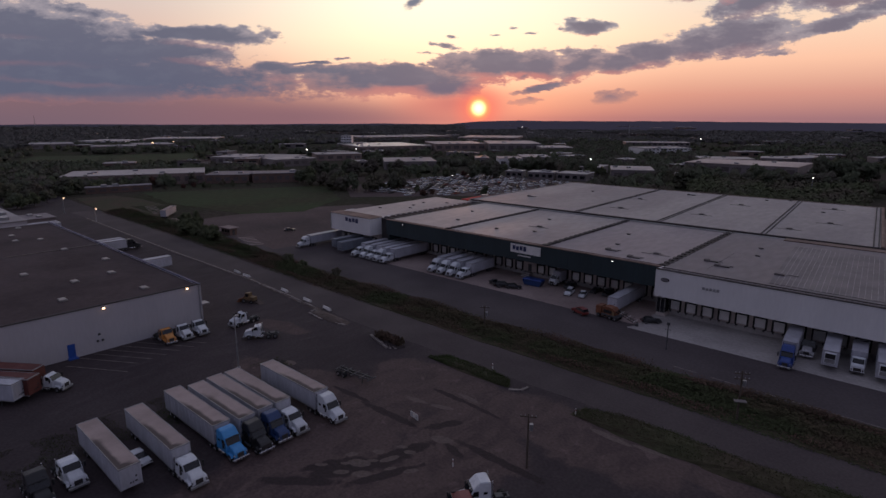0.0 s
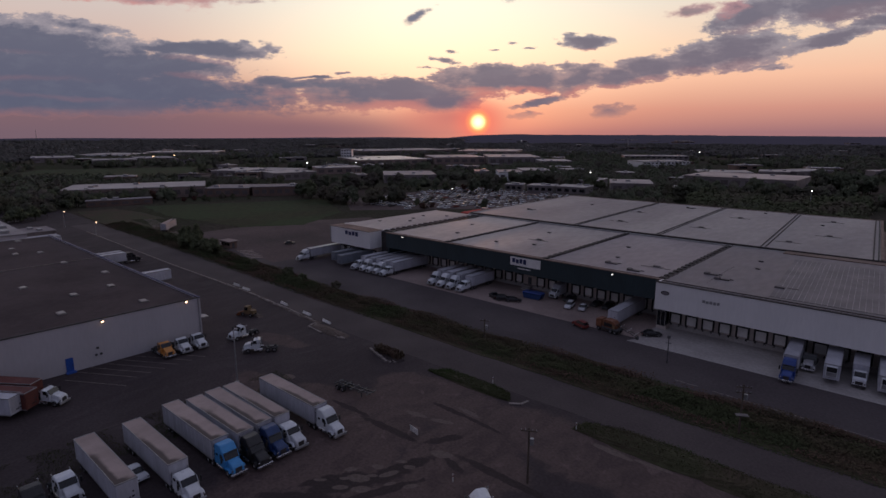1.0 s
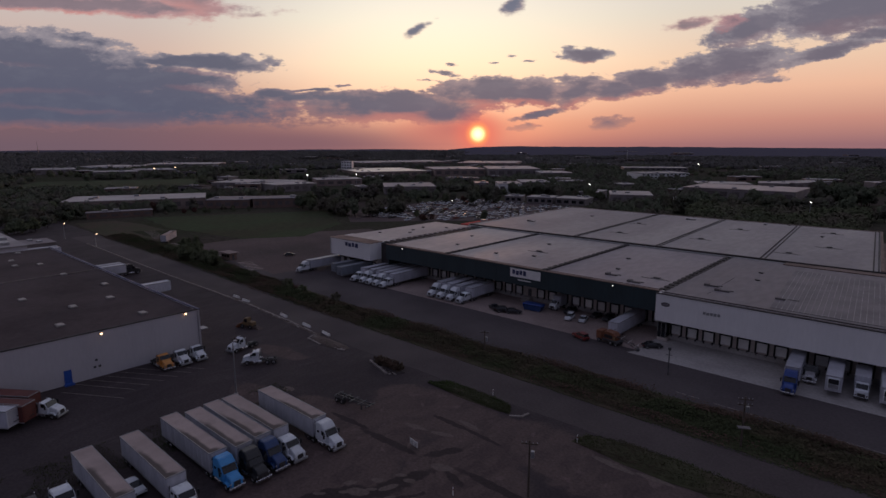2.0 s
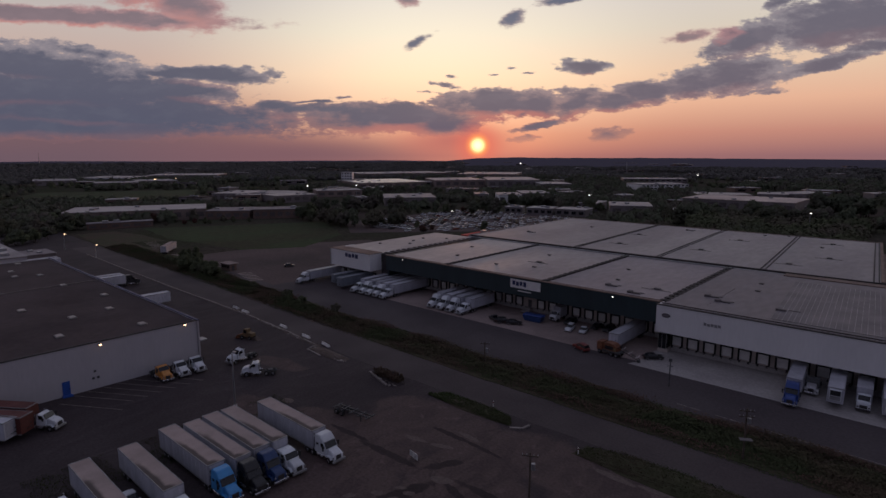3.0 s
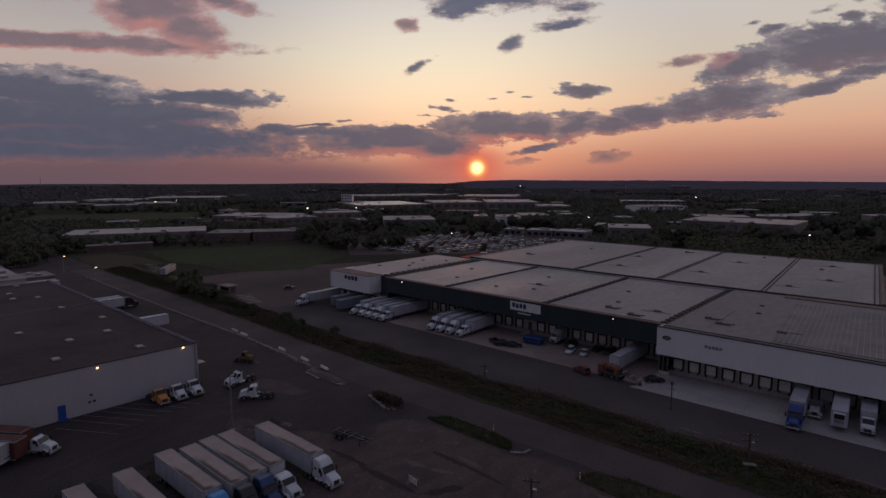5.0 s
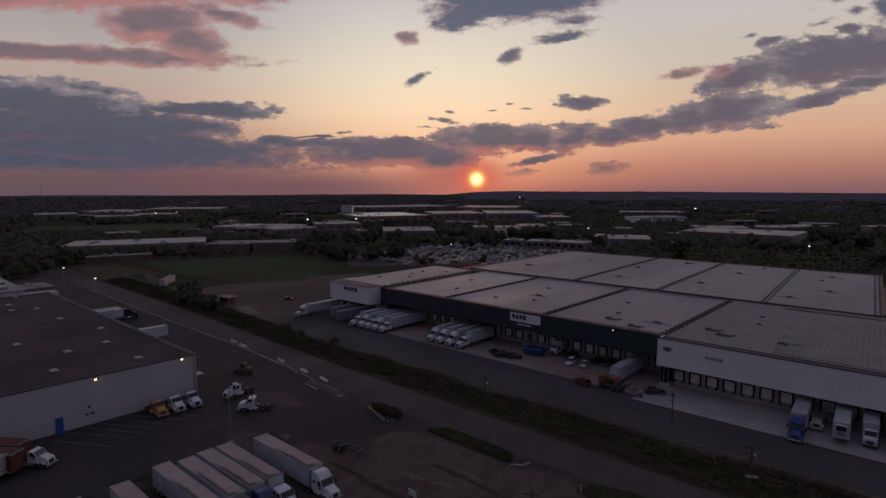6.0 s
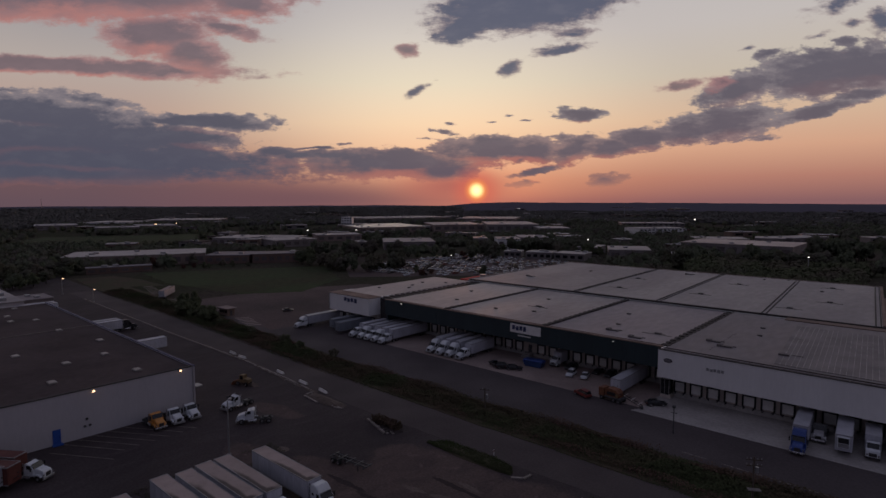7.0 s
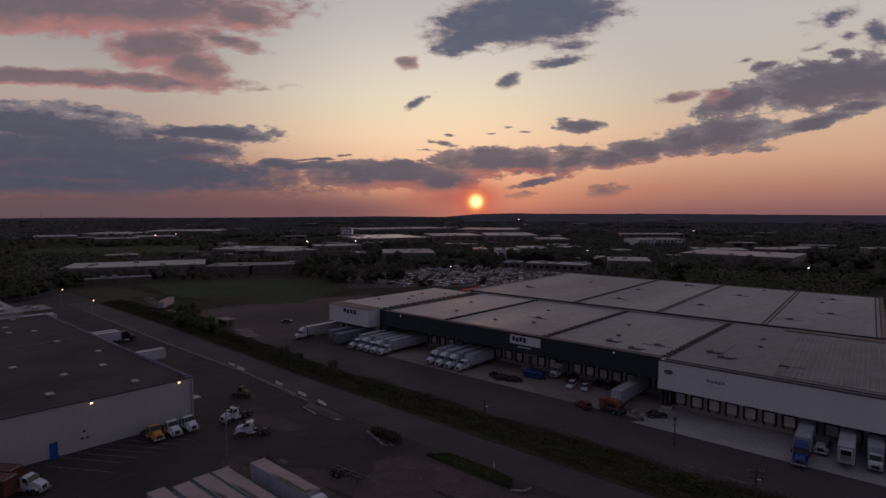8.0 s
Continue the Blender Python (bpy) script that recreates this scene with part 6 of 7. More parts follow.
def crane_truck(x, y, turn):
    t = thing("crane_truck", "orange work truck with a folded black and white lattice boom", "truck", (x, y, 0.05), turn)
    cab = part("cab", prism([(-3.6, 0.8), (-3.6, 2.8), (-2.2, 2.8), (-2.0, 0.8)], -1.2, 1.2, 0.08), M["work_orange"], t)
    part("windshield", boxed((-3.66, -3.6, -1.0, 1.0, 1.8, 2.6)), M["glass"], cab)
    part("bed", boxed((-2.0, 2.4, -1.25, 1.25, 0.85, 1.2), bevel=0.04), M["steel"], t)
    house = part("machine_house", prism([(-1.9, 1.2), (-1.9, 2.7), (-1.2, 3.0), (0.9, 2.9), (1.6, 2.2), (1.6, 1.2)], -1.1, 1.1, 0.1), M["work_orange"], t)
    part("engine_grille", boxed((-1.4, 0.8, -1.16, -1.1, 1.5, 2.3)), M["black_paint"], house)
    part("side_door", boxed((0.9, 1.5, -1.14, -1.1, 1.3, 2.1)), M["yellow_paint"], house)
    for s in (-1, 1):
        boom = part("boom_rail", prism([(1.2, 2.2), (1.2, 2.35), (6.8, 0.75), (6.8, 0.6)], s * 0.5 - 0.05, s * 0.5 + 0.05), M["black_paint"], t)
        for k in range(6):
            a = 1.6 + k * 0.9
            z = 2.2 - (a - 1.2) * 0.286
            part("lattice_bar", prism([(a, z), (a + 0.12, z), (a + 0.7, z + 0.75), (a + 0.58, z + 0.75)], s * 0.5 - 0.03, s * 0.5 + 0.03), M["door_white" if k % 2 else "steel"], boom)
    part("hook_block", boxed((6.5, 7.1, -0.3, 0.3, 0.05, 0.7), bevel=0.06), M["steel"], t)
    wheels(t, [(a, s * 0.98, 0.52) for a in (-2.8, 0.4, 1.7) for s in (-1, 1)], DUAL_WHEEL)


crane_truck(-55.6, 121.6, -8)


# ---- distance: low buildings ----
FOOTPRINTS = []


def low_building(label, a, b, depth, h, wall="tan_wall", roof="roof_rear", bays=0, base=0.0, bay_mat="glass", category="building", storeys=1):
    """A flat-roofed building with its front from a to b, seen from the yard."""
    a, b = Vector(a), Vector(b)
    n = (b - a).length
    ang = math.degrees(math.atan2(b.y - a.y, b.x - a.x))
    w = thing("building", label, category, (a.x, a.y, 0.0), ang, "distant buildings")
    part("wall", boxed((0, n, 0, depth, 0, h)), M[wall], w)
    part("roof", boxed((-0.3, n + 0.3, -0.3, depth + 0.3, h, h + 0.5)), M[roof], w)
    for s in range(storeys):
        z0, z1 = (h * (s + 0.3) / storeys, h * (s + 0.75) / storeys)
        for k in range(bays):
            x = n * (k + 0.5) / bays
            wd = n / bays * 0.3
            part("window" if storeys > 1 or bay_mat == "glass" else "loading_door", boxed((x - wd, x + wd, -0.12, 0, z0, z1)), M[bay_mat], w)
    rr = random.Random(int(n * 10))
    for k in range(max(2, int(n / 22))):
        x, y = rr.uniform(3, max(n - 3, 3.1)), rr.uniform(3, max(depth - 3, 3.1))
        part("roof_unit", boxed((x - 1.8, x + 1.8, y - 1.2, y + 1.2, h + 0.5, h + 1.7), bevel=0.1), M["galvanised"], w)
    FOOTPRINTS.append((a.x, a.y, math.cos(radians(ang)), math.sin(radians(ang)), n, depth))
    return w


low_building("long tan warehouse with a pale roof and loading doors", (-449.5, 111.3), (-410.1, 193.0), 44, 7.6, "tan_wall", "roof_bright", 12, bay_mat="far_bay")
low_building("low brown annex with a dull lean-to roof", (-404.0, 112.9), (-393.7, 149.0), 8, 3.6, "brick", "roof_wing", 6, bay_mat="far_bay")
low_building("low brown brick works beside the field", (-406.5, 191.3), (-386.0, 214.7), 30, 6.0, "brick", "roof_wing", 5, bay_mat="far_bay")
low_building("low brown brick works beside the field", (-384.1, 216.4), (-365.3, 243.6), 22, 6.6, "brick", "roof_wing", 6, bay_mat="far_bay")
low_building("white-roofed sheds beyond the works", (-574.4, 278.1), (-541.6, 297.9), 50, 7.5, "far_wall", "roof_bright", 5, bay_mat="far_bay")
low_building("white-roofed sheds beyond the works", (-562.3, 309.4), (-518.8, 328.2), 45, 7.0, "far_wall", "roof_rear", 5, bay_mat="far_bay")
low_building("white-roofed sheds beyond the works", (-494.2, 303.6), (-486.7, 347.3), 35, 7.0, "far_wall", "roof_bright", 5, bay_mat="far_bay")
low_building("white-roofed sheds beyond the works", (-532.4, 380.2), (-508.5, 425.4), 40, 7.0, "tan_wall", "roof_rear", 5, bay_mat="far_bay")
low_building("white tank-like tower block over the plain", (-725.2, 564.9), (-712.6, 576.2), 18, 20, "white_wall", "roof_rear", 4, storeys=5)
low_building("low white works at the tower's foot", (-716.3, 550.3), (-687.8, 576.0), 60, 8, "far_wall", "roof_bright", 4)
low_building("long white works with a gleaming roof", (-622.6, 515.1), (-580.3, 609.9), 120, 8, "tan_wall", "roof_gleam", 8, bay_mat="far_bay")
low_building("grey industrial works with many bays", (-904.6, 758.2), (-828.6, 949.7), 130, 9, "tan_wall", "roof_rear", 8, bay_mat="far_bay")
low_building("long pale distant warehouse beyond the trees", (-571.7, 617.6), (-525.6, 679.4), 90, 10, "tan_wall", "roof_bright", 6, bay_mat="far_bay")
low_building("long pale warehouse with a white side", (-503.8, 659.2), (-448.2, 709.3), 110, 11, "far_wall", "roof_bright", 6, bay_mat="far_bay")
low_building("long pale distant warehouse beyond the trees", (-741.9, 867.5), (-639.5, 924.2), 130, 10, "tan_wall", "roof_bright", 6, bay_mat="far_bay")
low_building("pale low warehouse standing among trees", (-418.0, 664.5), (-386.9, 692.5), 60, 8, "far_wall", "roof_bright", 4, bay_mat="far_bay")
low_building("pale low shed standing behind trees", (-356.9, 445.3), (-346.9, 454.3), 25, 8, "far_wall", "roof_rear", 3)
low_building("pale-sided long shed standing behind trees", (-323.7, 439.9), (-307.3, 454.7), 34, 9, "white_wall", "roof_bright", 3, bay_mat="far_bay")
low_building("pale-sided long shed standing behind trees", (-338.5, 500.6), (-316.5, 520.4), 40, 7, "far_wall", "roof_bright", 4, bay_mat="far_bay")
low_building("low pale sheds behind the car lot", (-251.2, 379.3), (-231.5, 385.7), 18, 5, "far_wall", "roof_rear", 4)
low_building("low pale sheds behind the car lot", (-229.9, 387.2), (-206.6, 391.7), 20, 5, "far_wall", "roof_bright", 4)
low_building("low pale sheds behind the car lot", (-272.1, 378.5), (-259.2, 384.0), 14, 4.5, "far_wall", "roof_rear", 3)
low_building("grey warehouse with a bright white roof", (-238.8, 434.1), (-219.3, 438.6), 30, 6.5, "far_wall", "roof_bright", 3)
low_building("grey warehouse with a bright white roof", (-198.2, 415.7), (-170.1, 430.0), 38, 7.5, "far_wall", "roof_bright", 3, bay_mat="far_bay")
low_building("grey low shed standing behind trees", (-160.1, 428.4), (-141.1, 435.3), 26, 5, "far_wall", "roof_bright", 3)
low_building("white office block with rows of windows", (-399.0, 881.9), (-316.1, 933.2), 40, 9, "far_wall", "roof_bright", 12, storeys=2)
low_building("white office block with rows of windows", (-292.2, 699.8), (-252.0, 750.6), 40, 10, "white_wall", "roof_rear", 12, storeys=3)
low_building("long warehouse with a pinkish roof", (-179.9, 522.2), (-92.3, 522.4), 60, 8.5, "far_wall", "roof_pink", 9, bay_mat="far_bay")
low_building("low pale shed standing among trees", (-195.0, 610.0), (-150.0, 631.6), 35, 6.5, "far_wall", "roof_bright", 5, bay_mat="far_bay")
low_building("low pale shed standing among trees", (-151.4, 659.0), (-123.9, 664.4), 30, 6.5, "far_wall", "roof_bright", 4, bay_mat="far_bay")
low_building("low pale shed standing among trees", (-121.9, 685.6), (-97.1, 738.8), 30, 6, "far_wall", "roof_rear", 4, bay_mat="far_bay")
low_building("small grey shed standing among trees", (-90.0, 548.7), (-70.4, 542.2), 18, 4, "far_wall", "roof_rear", 3)
low_building("pale roofed works beyond the trees", (-396.2, 358.2), (-364.3, 395.1), 55, 7, "far_wall", "roof_rear", 6, bay_mat="far_bay")
low_building("low white sheds far off", (-1070.5, 231.4), (-1057.6, 289.0), 80, 7, "far_wall", "roof_rear", 4, bay_mat="far_bay")
low_building("low white sheds far off", (-1145.1, 313.4), (-1083.1, 369.1), 90, 8, "white_wall", "roof_bright", 5, bay_mat="far_bay")
low_building("low white sheds far off", (-899.6, 265.6), (-882.2, 318.5), 50, 8, "far_wall", "roof_rear", 5, bay_mat="far_bay")
low_building("low white sheds far off", (-913.6, 330.0), (-901.9, 383.2), 70, 8, "far_wall", "roof_rear", 5, bay_mat="far_bay")
low_building("low white sheds far off", (-1179.6, 437.9), (-1099.3, 545.7), 110, 8, "far_wall", "roof_bright", 6, bay_mat="far_bay")
low_building("red-roofed low shed behind the white block", (-184, 219), (-165, 219), 20, 6.2, "brick", "roof_red", 4)
# scattered houses and sheds, growing fewer with distance
rng = random.Random(21)
for k in range(95):
    az = radians(HEADING - rng.uniform(-37, 38))
    r = 560 * (3300 / 560) ** rng.random()
    x, y = -math.sin(az) * r, math.cos(az) * r
    n, d = rng.uniform(9, 26) * (1 + r / 1400), rng.uniform(8, 14) * (1 + r / 1500)
    t = radians(HEADING + rng.uniform(-25, 25))
    low_building("small pale-roofed building among far trees", (x, y), (x + n * math.cos(t), y + n * math.sin(t)), d, rng.uniform(4, 7.5), rng.choice(("far_wall", "tan_wall", "brick")),
                 rng.choice(("roof_rear", "roof_bright", "roof_dark")), 2)


a, b = Vector((-672.0, 96.0)), Vector((-588.0, 262.0))
t = math.atan2(b.y - a.y, b.x - a.x)
side = Vector((-math.sin(t), math.cos(t))) * 215
setting("meadow", slab(ragged([tuple(a), tuple(b), tuple(b + side), tuple(a + side)], 9, 4.0, 19.0), -0.2, 0.06), M["field"], "open green meadow between the woods", "grass")
FOOTPRINTS.append((a.x, a.y, math.cos(t), math.sin(t), (b - a).length, 215))


# ---- parked cars behind the long warehouse ----
lot = setting("car_lot", slab([(-318, 250), (-270, 216), (-190, 300), (-190, 384), (-318, 384)], -0.2, 0.05), M["lot"], "brown paved car lot with rows of parked cars", "pavement")
FAR_CAR = []
for paint, label in (("white_paint", "white car parked in a far row"), ("silver_paint", "silver car parked in a far row"), ("black_paint", "dark car parked in a far row"), ("red_paint", "red car parked in a far row")):
    c = thing("car", label, "car", group="cars in the far lot")
    part("body", prism([(-2.3, 0.2), (-2.3, 0.85), (-2.1, 0.95), (1.2, 0.92), (2.2, 0.8), (2.3, 0.2)], -0.9, 0.9, 0.06), M[paint], c)
    part("cabin", prism([(-1.9, 0.9), (-1.3, 1.48), (0.2, 1.5), (1.0, 0.9)], -0.8, 0.8, 0.04, 0.15), M["glass"], c)
    part("roof", prism([(-1.3, 1.45), (-1.2, 1.54), (0.1, 1.55), (0.2, 1.45)], -0.68, 0.68), M[paint], c)
    FAR_CAR.append(c)
rng = random.Random(8)
first = set()
for i in range(11):
    for j in range(34):
        x, y = -309 + i * 11.0 + (5.2 if j % 2 else 0), 236 + (j // 2) * 8.4 + 0.2 * (i % 3)
        if not (-316 < x < -192 and y > 268 - (x + 318) * 0.70 + 2 and y > 216 + (x + 270) * 1.05 + 4 and y < 380) or rng.random() < 0.12 or noise.noise((x * 0.06, y * 0.09, 4.0)) < -0.24:
            continue
        x, y = x + rng.uniform(-0.5, 0.5), y + rng.uniform(-0.6, 0.6)
        key = rng.choices((0, 1, 2, 3), (6, 2.5, 2.0, 0.3))[0]
        m = pose(x, y, 0.06, 0, 0, rng.choice((88, 90, 92, 270)))
        if key in first:
            copy_thing(FAR_CAR[key], m)
        else:
            first.add(key)
            FAR_CAR[key].matrix_basis = m


# ---- trees ----
def tree_meshes(h, r, seed, leaf, count=900):
    """Meshes of a tree: tapered trunk with limbs; crown of many small clumps in uneven lobes, low to the ground."""
    rr = random.Random(seed)
    bm = bmesh.new()
    tube(bm, 0.22 * h / 10, 0.08 * h / 10, (0, 0, 0), (0, 0, h * 0.75), 7)
    lobes = [(0, 0, h * 0.76, r * 0.62), (0, 0, h * 0.5, r * 0.85)]
    for k in range(9):
        a = k * 2.4 + rr.uniform(-0.3, 0.3)
        z0 = h * rr.uniform(0.15, 0.45)
        q = r * rr.uniform(0.45, 0.75)
        tip = (q * math.cos(a), q * math.sin(a), h * rr.uniform(0.2, 0.72))
        tube(bm, 0.09 * h / 10, 0.03 * h / 10, (0, 0, z0), tip, 5)
        lobes.append((*tip, r * rr.uniform(0.32, 0.55)))
    trunk = mesh_of("trunk", bm, M["bark"])
    g = np.random.default_rng(seed)
    pts, out = [], []
    for x, y, z, lr in lobes:
        n = count // len(lobes)
        v = g.normal(size=(n, 3))
        v[:, 2] = np.abs(v[:, 2]) * np.where(g.random(n) < 0.75, 1, -1)
        v /= np.linalg.norm(v, axis=1, keepdims=True)
        out.append(v + (0, 0, 0.35))
        pts.append(v * lr * g.uniform(0.6, 1.06, (n, 1)) * (1, 1, 0.85) + (x, y, z))
    pts, out = np.concatenate(pts), np.concatenate(out)
    keep = pts[:, 2] > 0.25
    pts, out = pts[keep], out[keep]
    crown = cards("crown", pts, g.uniform(0.035, 0.075, len(pts)) * h * 0.8, leaf, out, seed)
    # the shaded mass of leaves within
    low = np.array(lobes)
    core = domes("crown_mass", low[:, :3] - np.stack([0 * low[:, 3], 0 * low[:, 3], low[:, 3] * 0.55], 1), low[:, 3] * 0.78, low[:, 3] * 1.25, leaf, seed)
    bm = bmesh.new()
    bm.from_mesh(crown)
    bm.from_mesh(core)
    return trunk, mesh_of("crown", bm, leaf)


TREES = [tree_meshes(10, 4.0, 1, M["leaf"]), tree_meshes(12, 4.2, 2, M["leaf_dark"]), tree_meshes(9, 4.4, 3, M["leaf"]), tree_meshes(11, 3.4, 4, M["leaf_dark"]), tree_meshes(8, 3.8, 5, M["leaf_red"]), tree_meshes(4.2, 2.4, 6, M["leaf"], 600)]
TREE_LABELS = ["broad green tree with loose leafy crown", "tall dark green tree with dense crown", "spreading green tree with loose crown", "narrow dark green tree with uneven crown", "round tree with dull reddish leaves", "small bushy green tree on rough grass"]


def tree(kind, x, y, s=1.0, turn=0.0, z=0.0):
    t = thing("tree", TREE_LABELS[kind], "tree", (x, y, z), turn, "trees")
    t.scale = (s, s, s * (0.9 + 0.2 * ((x * 7 + y) % 1)))
    trunk, crown = TREES[kind]
    piece("trunk", trunk, t, Matrix.Identity(4))
    piece("crown", crown, t, Matrix.Identity(4))


def belt(a, b, count, kinds, lo=0.8, hi=1.3, spread=5.0, seed=0):
    """Trees strewn along a line."""
    rr = random.Random(seed)
    a, b = Vector(a), Vector(b)
    for k in range(count):
        p = a.lerp(b, (k + rr.random()) / count) + Vector((rr.uniform(-spread, spread), rr.uniform(-spread, spread)))
        tree(rr.choice(kinds), p.x, p.y, rr.uniform(lo, hi), rr.uniform(0, 360))


belt((-364.7, 244.2), (-314.1, 241.9), 12, (1, 3, 0), 0.9, 1.5, 7, 1)
belt((-306.4, 235.9), (-276.5, 254.6), 14, (1, 3, 0, 2), 0.8, 1.2, 9, 2)
belt((-406.6, 289.7), (-345.6, 318.5), 18, (1, 3), 0.9, 1.4, 12, 3)
belt((-326.1, 300.5), (-293.8, 365.2), 9, (0, 1, 4), 0.5, 0.9, 8, 4)
belt((-417.7, 73.0), (-406.2, 96.7), 14, (0, 1, 2), 0.7, 1.1, 12, 5)
belt((-365.9, 62.7), (-376.4, 79.8), 7, (1, 2), 0.6, 0.9, 8, 6)
belt((-410.9, 103.1), (-409.7, 111.4), 4, (1, 2), 0.7, 0.9, 3, 7)
tree(4, -410.1, 155.4, 0.95)
belt((-393.9, 157.1), (-366.5, 203.7), 8, (4, 0, 2), 0.35, 0.6, 4, 8)
belt((-275.5, 346.1), (-267.5, 364.7), 6, (1, 3), 1.0, 1.4, 6, 9)
belt((-308.2, 437.5), (-267.1, 474.4), 14, (1, 3), 0.9, 1.3, 12, 10)
belt((-249.4, 445.2), (-204.4, 421.5), 10, (0, 2, 1), 0.8, 1.2, 8, 11)
belt((-151.9, 396.9), (-101.3, 424.8), 24, (0, 1, 2), 0.9, 1.35, 9, 12)
belt((-99.6, 418.0), (-35.4, 417.2), 30, (0, 1, 3), 0.9, 1.5, 10, 13)
belt((-81.4, 520.9), (-36.8, 524.2), 18, (1, 3), 1.1, 1.7, 12, 14)
belt((-45.4, 432.1), (-28.9, 429.6), 8, (2, 0), 0.7, 1.0, 6, 15)
belt((-640.7, 114.7), (-545.3, 240.4), 22, (1, 3, 0), 0.6, 1.0, 8, 16)
belt((-236.3, 99.1), (-205.5, 103.0), 12, (5, 0, 2), 0.5, 0.8, 3.5, 17)
belt((-255.3, 102.5), (-243.4, 109.7), 7, (5, 0), 0.5, 0.9, 4, 18)
belt((-189.8, 101.4), (-130.0, 99.3), 6, (5,), 0.45, 0.7, 2.0, 19)
belt((-298.9, 264.5), (-238.9, 257.9), 4, (4, 0), 0.4, 0.6, 4, 22)
belt((-248.0, 249.7), (-237.9, 251.8), 3, (4,), 0.45, 0.6, 2, 23)
belt((-218.0, 276.8), (-212.4, 278.2), 2, (0, 1), 0.5, 0.6, 2, 24)

# hedge bank between the road and the truck court
setting("hedge_bank", slab(ragged([(-330, 97), (-225, 96.2), (-130, 91.4), (-78, 89.6), (20, 89.6), (60, 89.6), (60, 103), (-2, 103.4), (-60, 100.8), (-130, 101.4), (-250, 108), (-330, 112)], 3, 0.5, 12.0), -0.2, 0.12), M["grass"],
        "rough grass bank under the hedge", "grass")
g = np.random.default_rng(5)
n = 150000
x = g.uniform(-320, 40, n)
mid = np.interp(x, (-330, -225, -130, 40), (103, 101.0, 96.2, 96.4))
half = np.interp(x, (-330, -225, -130, 40), (6.0, 5.4, 4.6, 6.0))
y = mid - 0.8 + half * np.clip(g.normal(0, 0.5, n), -1.15, 1.25)
lump = np.array([noise.noise((a * 0.13, b * 0.2, 2.0)) + 0.6 * noise.noise((a * 0.45, b * 0.5, 9.0)) for a, b in zip(x, y)])
tall = np.clip(0.75 + 1.4 * lump, 0.1, 3.0) * np.interp(x, (-300, -180, -60, 40), (1.6, 1.2, 0.85, 0.65)) * (1 - 0.6 * np.abs((y - mid) / half) ** 2)
z = 0.1 + tall * g.uniform(0.05, 1.0, n) ** 0.6
up = np.stack([lump * 0.4, (y - mid) / half * 0.25, np.ones(n)], 1)
tagged(new("hedge_brush", cards("hedge_brush", np.stack([x, y, z], 1), g.uniform(0.10, 0.28, n), M["brush"], up, 5)), "tangled green and brown brush along the road", "hedge", kind="stuff")
n = 60000
x = g.uniform(-250, 40, n)
far = np.where(g.random(n) < 0.7, 1.0, -1.0)
y = np.interp(x, (-330, -225, -130, 40), (103, 101.0, 96.2, 96.4)) + far * np.interp(x, (-330, -130, 40), (5.0, 3.9, 5.4)) + g.normal(0, 0.9, n)
lump = np.array([noise.noise((a * 0.09, b * 0.3, 15.0)) for a, b in zip(x, y)])
keep = lump + g.normal(0, 0.12, n) > -0.12
x, y, lump = x[keep], y[keep], lump[keep]
z = 0.1 + np.clip(0.5 + lump, 0.1, 1.2) * g.random(len(x)) ** 0.7
tagged(new("dry_stalks", cards("dry_stalks", np.stack([x, y, z], 1), g.uniform(0.08, 0.22, len(x)), M["dry_stalks"], np.tile((0, 0, 0.8), (len(x), 1)), 15)), "tall dry reddish weeds beside the hedge", "weeds", kind="stuff")
n = 26000
pts = []
for line in ISLANDS.values():
    xs, ys = [p[0] for p in line], [p[1] for p in line]
    c = 9000 if len(line) < 8 else 17000
    px, py = g.uniform(min(xs) + 0.5, max(xs) - 0.5, c), g.uniform(min(ys) + 0.4, max(ys) - 0.4, c)
    inside = np.zeros(c, bool)
    for k in range(len(line)):
        (xa, ya), (xb, yb) = line[k], line[k - 1]
        inside ^= ((ya > py) != (yb > py)) & (px < (xb - xa) * (py - ya) / (yb - ya + 1e-9) + xa)
    pts.append(np.stack([px, py, 0.1 + 0.45 * g.random(c) ** 2], 1)[inside])
pts = np.concatenate(pts)
tagged(new("island_grass", cards("island_grass", pts, g.uniform(0.07, 0.18, len(pts)), M["blades"], np.tile((0, 0, 1.0), (len(pts), 1)), 6)), "long rough grass on the road islands", "grass", kind="stuff")
pts = np.stack([g.uniform(-88, -80.5, 700), g.uniform(75.4, 77.4, 700), g.uniform(0.3, 1.7, 700)], 1)
tagged(new("island_scrub", cards("island_scrub", pts, 0.3, M["brush"], seed=7)), "dark scrub on a planted island", "shrub", kind="stuff")

# grass and weeds under the row of trailers
n = 14000
pts = np.stack([g.uniform(-95, -84, n), g.uniform(10, 56, n), g.uniform(0.03, 0.25, n)], 1)
keep = np.array([noise.noise((a * 0.2, b * 0.2, 5.0)) > -0.05 for a, b, _ in pts])
tagged(new("yard_weeds", cards("yard_weeds", pts[keep], g.uniform(0.05, 0.13, keep.sum()), M["blades"], seed=9)), "weeds growing behind the parked trailers", "weeds", kind="stuff")


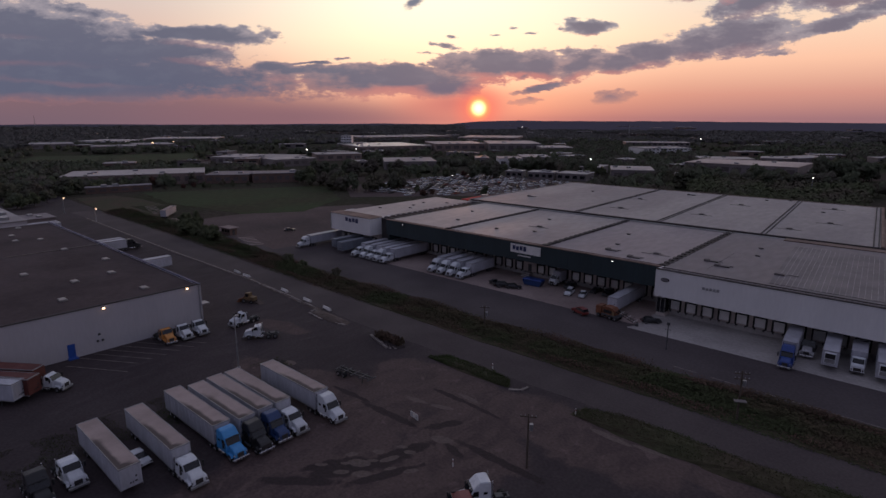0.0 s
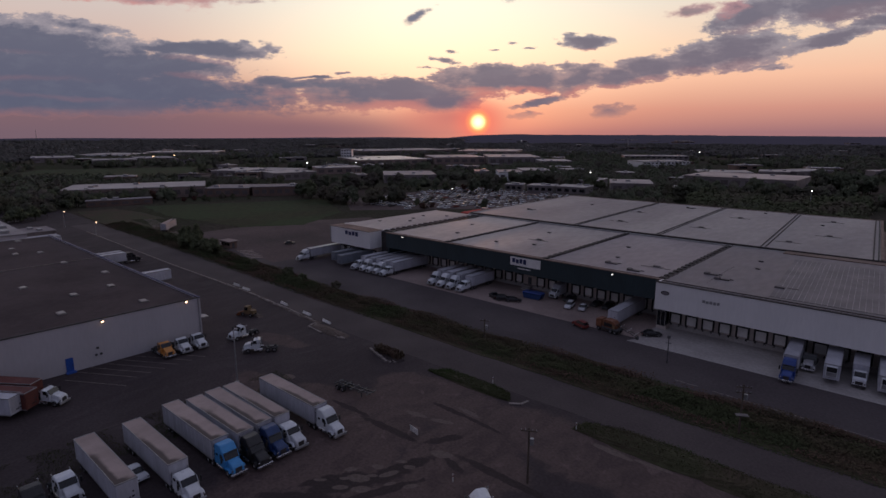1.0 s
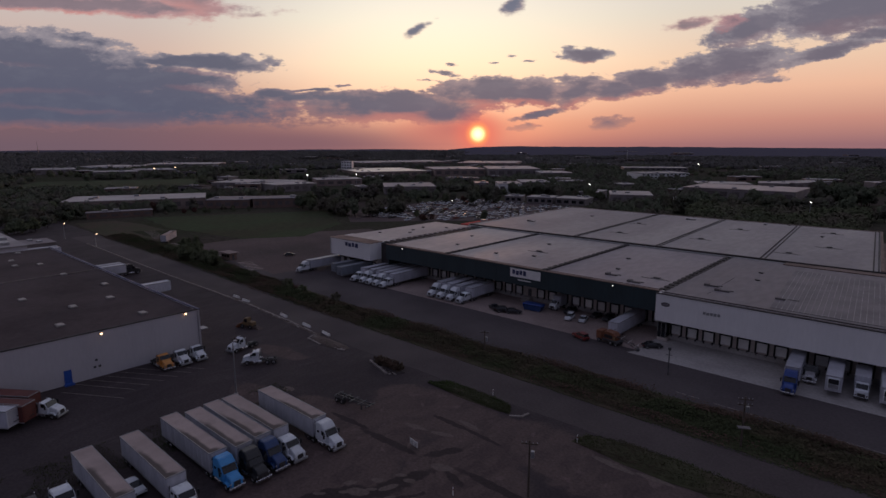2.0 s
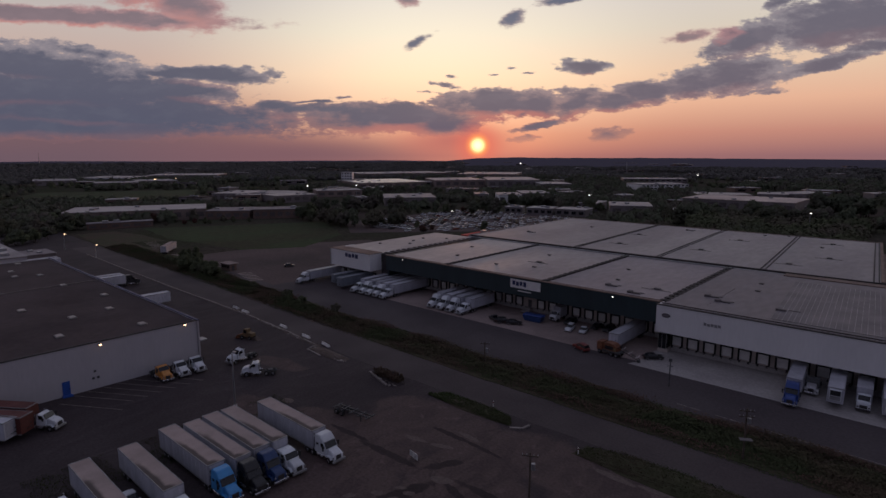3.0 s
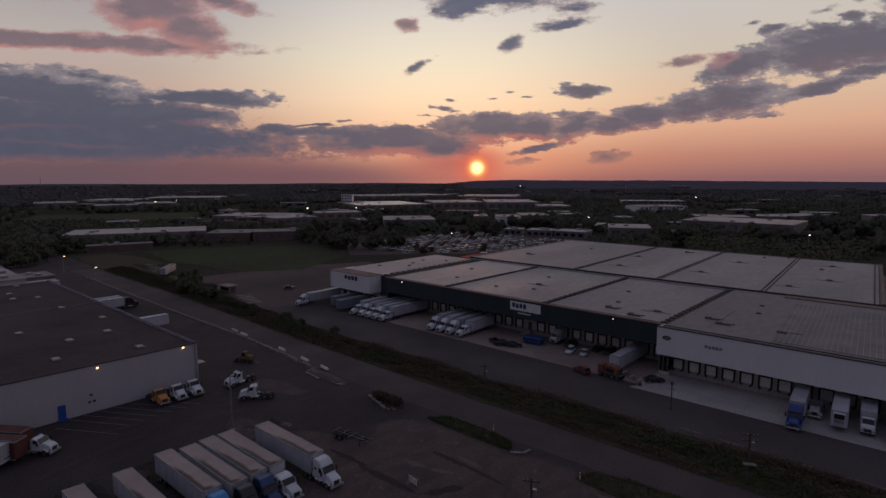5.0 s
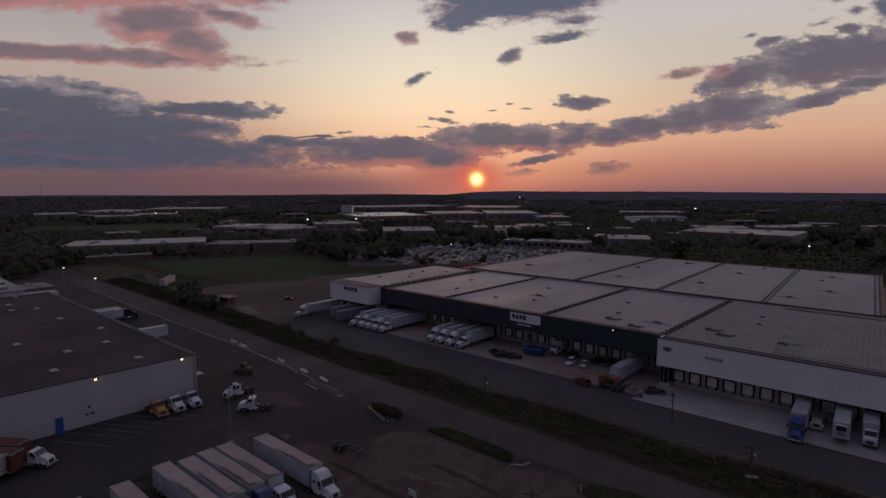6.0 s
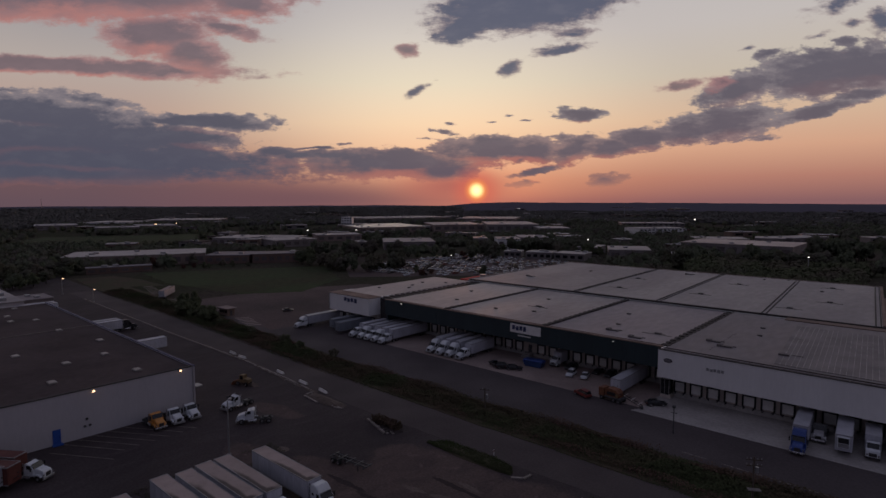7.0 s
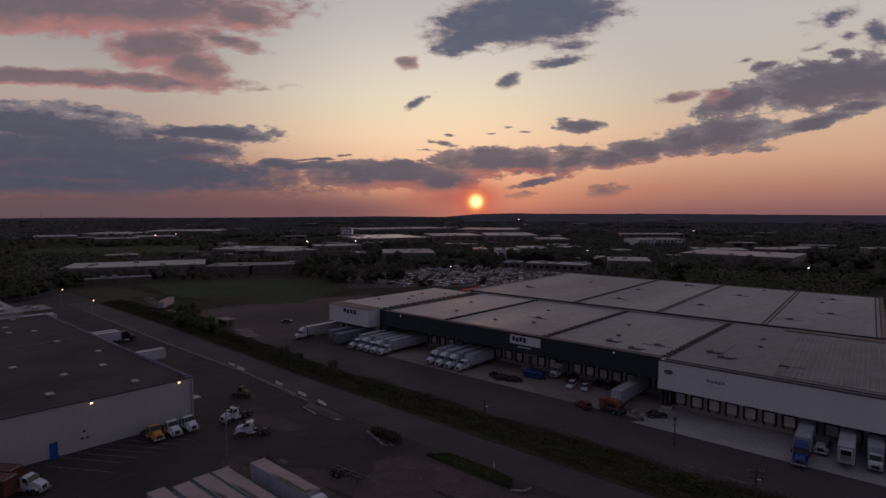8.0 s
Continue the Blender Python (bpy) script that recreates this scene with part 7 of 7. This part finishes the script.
# ---- woods to the horizon ----
def woods(name, count, r0, r1, seed, per, size, tall, mat, clear, span=(-47, 47)):
    g = np.random.default_rng(seed)
    r = r0 * (r1 / r0) ** g.random(count)
    az = np.radians(HEADING - g.uniform(*span, count))
    x, y = -np.sin(az) * r, np.cos(az) * r
    keep = np.array([noise.noise((a * 0.0045, b * 0.0045, seed)) + 0.5 * noise.noise((a * 0.016, b * 0.016, seed + 5.0)) > clear for a, b in zip(x, y)])
    for ax, ay, c, s, n, d in FOOTPRINTS:
        u, v = (x - ax) * c + (y - ay) * s, -(x - ax) * s + (y - ay) * c
        keep &= ~((u > -4) & (u < n + 4) & (v > -6) & (v < d + 4))
    for xa, xb, ya, yb in ((-400, 80, -100, 240), (-330, -180, 200, 392), (-190, 70, 180, 292)):
        keep &= ~((x > xa) & (x < xb) & (y > ya) & (y < yb))
    x, y, r = x[keep], y[keep], r[keep]
    n = len(x)
    big = np.interp(r, (r0, r1), size)
    h = np.interp(r, (r0, r1), tall) * g.uniform(0.78, 1.15, n)
    tagged(new(name + "_mass", domes(name + "_mass", np.stack([x, y, 0 * x], 1), big * 1.7, h * 0.8, mat, seed)), "dense dark green woods of the plain", "woods", kind="stuff")
    c = np.repeat(np.stack([x, y, h * 0.35], 1), per, 0)
    v = g.normal(size=(n * per, 3))
    v[:, 2] = np.abs(v[:, 2])
    v /= np.linalg.norm(v, axis=1, keepdims=True)
    hh, bb = np.repeat(h, per)[:, None], np.repeat(big, per)[:, None]
    c += v * np.concatenate([bb * 1.8, bb * 1.8, hh * 0.62], 1) * g.uniform(0.7, 1.12, (n * per, 1))
    me = cards(name, c, bb[:, 0] * g.uniform(0.22, 0.5, n * per), mat, v + (0, 0, 0.3), seed)
    tagged(new(name, me), "dense dark green woods of the plain", "woods", kind="stuff")


woods("woods_near", 9000, 330, 1200, 31, 44, (1.9, 3.6), (8.5, 10), M["leaf_dark"], -0.02)
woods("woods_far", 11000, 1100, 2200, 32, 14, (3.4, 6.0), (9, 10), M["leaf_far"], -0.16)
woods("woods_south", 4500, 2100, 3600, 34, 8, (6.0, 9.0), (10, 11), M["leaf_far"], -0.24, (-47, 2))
woods("woods_behind_docks", 420, 318, 420, 35, 110, (2.2, 2.8), (8.0, 9.0), M["leaf"], -2.0, (24, 37))
woods("woods_mixed", 3000, 340, 1500, 33, 44, (1.8, 3.2), (7, 9), M["leaf"], 0.10)


def ridge(name, a0, a1, r, heights, mat, label, foot=900):
    """A far hill range: a rounded wooded ridge along an arc. heights: from one end to the other."""
    bm = bmesh.new()
    rows = []
    n = 160
    for k in range(n + 1):
        f = k / n
        a = radians(HEADING - (a0 + (a1 - a0) * f))
        h = float(np.interp(f, np.linspace(0, 1, len(heights)), heights)) * (1 + 0.10 * noise.noise((f * 40, 0, r)) + 0.10 * noise.noise((f * 11, 3, r)))
        rows.append([bm.verts.new((-math.sin(a) * q, math.cos(a) * q, h * z)) for q, z in ((r - foot, 0.0), (r - foot * 0.5, 0.2), (r - foot * 0.16, 0.65), (r, 1.0), (r + 60, 0.0))])
    for p, q in zip(rows, rows[1:]):
        for i in range(4):
            bm.faces.new((p[i], q[i], q[i + 1], p[i + 1]))
    return setting(name, bm, mat, label, "hills")


ridge("hills_north", 0.2, 46, 4620, [2, 24, 31, 29, 27, 26, 27, 25, 23, 21, 20, 18, 17, 15, 14], M["hill"], "long low wooded ridge on the horizon, haze in its bluish colour", 2350)
ridge("hills_south", -46, 0.5, 4600, [6, 7, 6, 9, 10, 8, 5, 4, 4, 5, 8, 7, 9, 6, 3], M["hill"], "faint low hills on the horizon, haze in their colour")


def mast(x, y, h):
    m = thing("radio_mast", "thin lattice radio mast far off", "mast", (x, y, 0.0), 0, "masts")
    part("shaft", tube(bmesh.new(), 1.4, 0.8, (0, 0, 0), (0, 0, h), 4), M["galvanised"], m)
    part("antenna", tube(bmesh.new(), 0.5, 0.3, (0, 0, h), (0, 0, h * 1.2), 4), M["steel"], m)


mast(-3505.9, 796.2, 52)
mast(-683.5, 1526.5, 30)
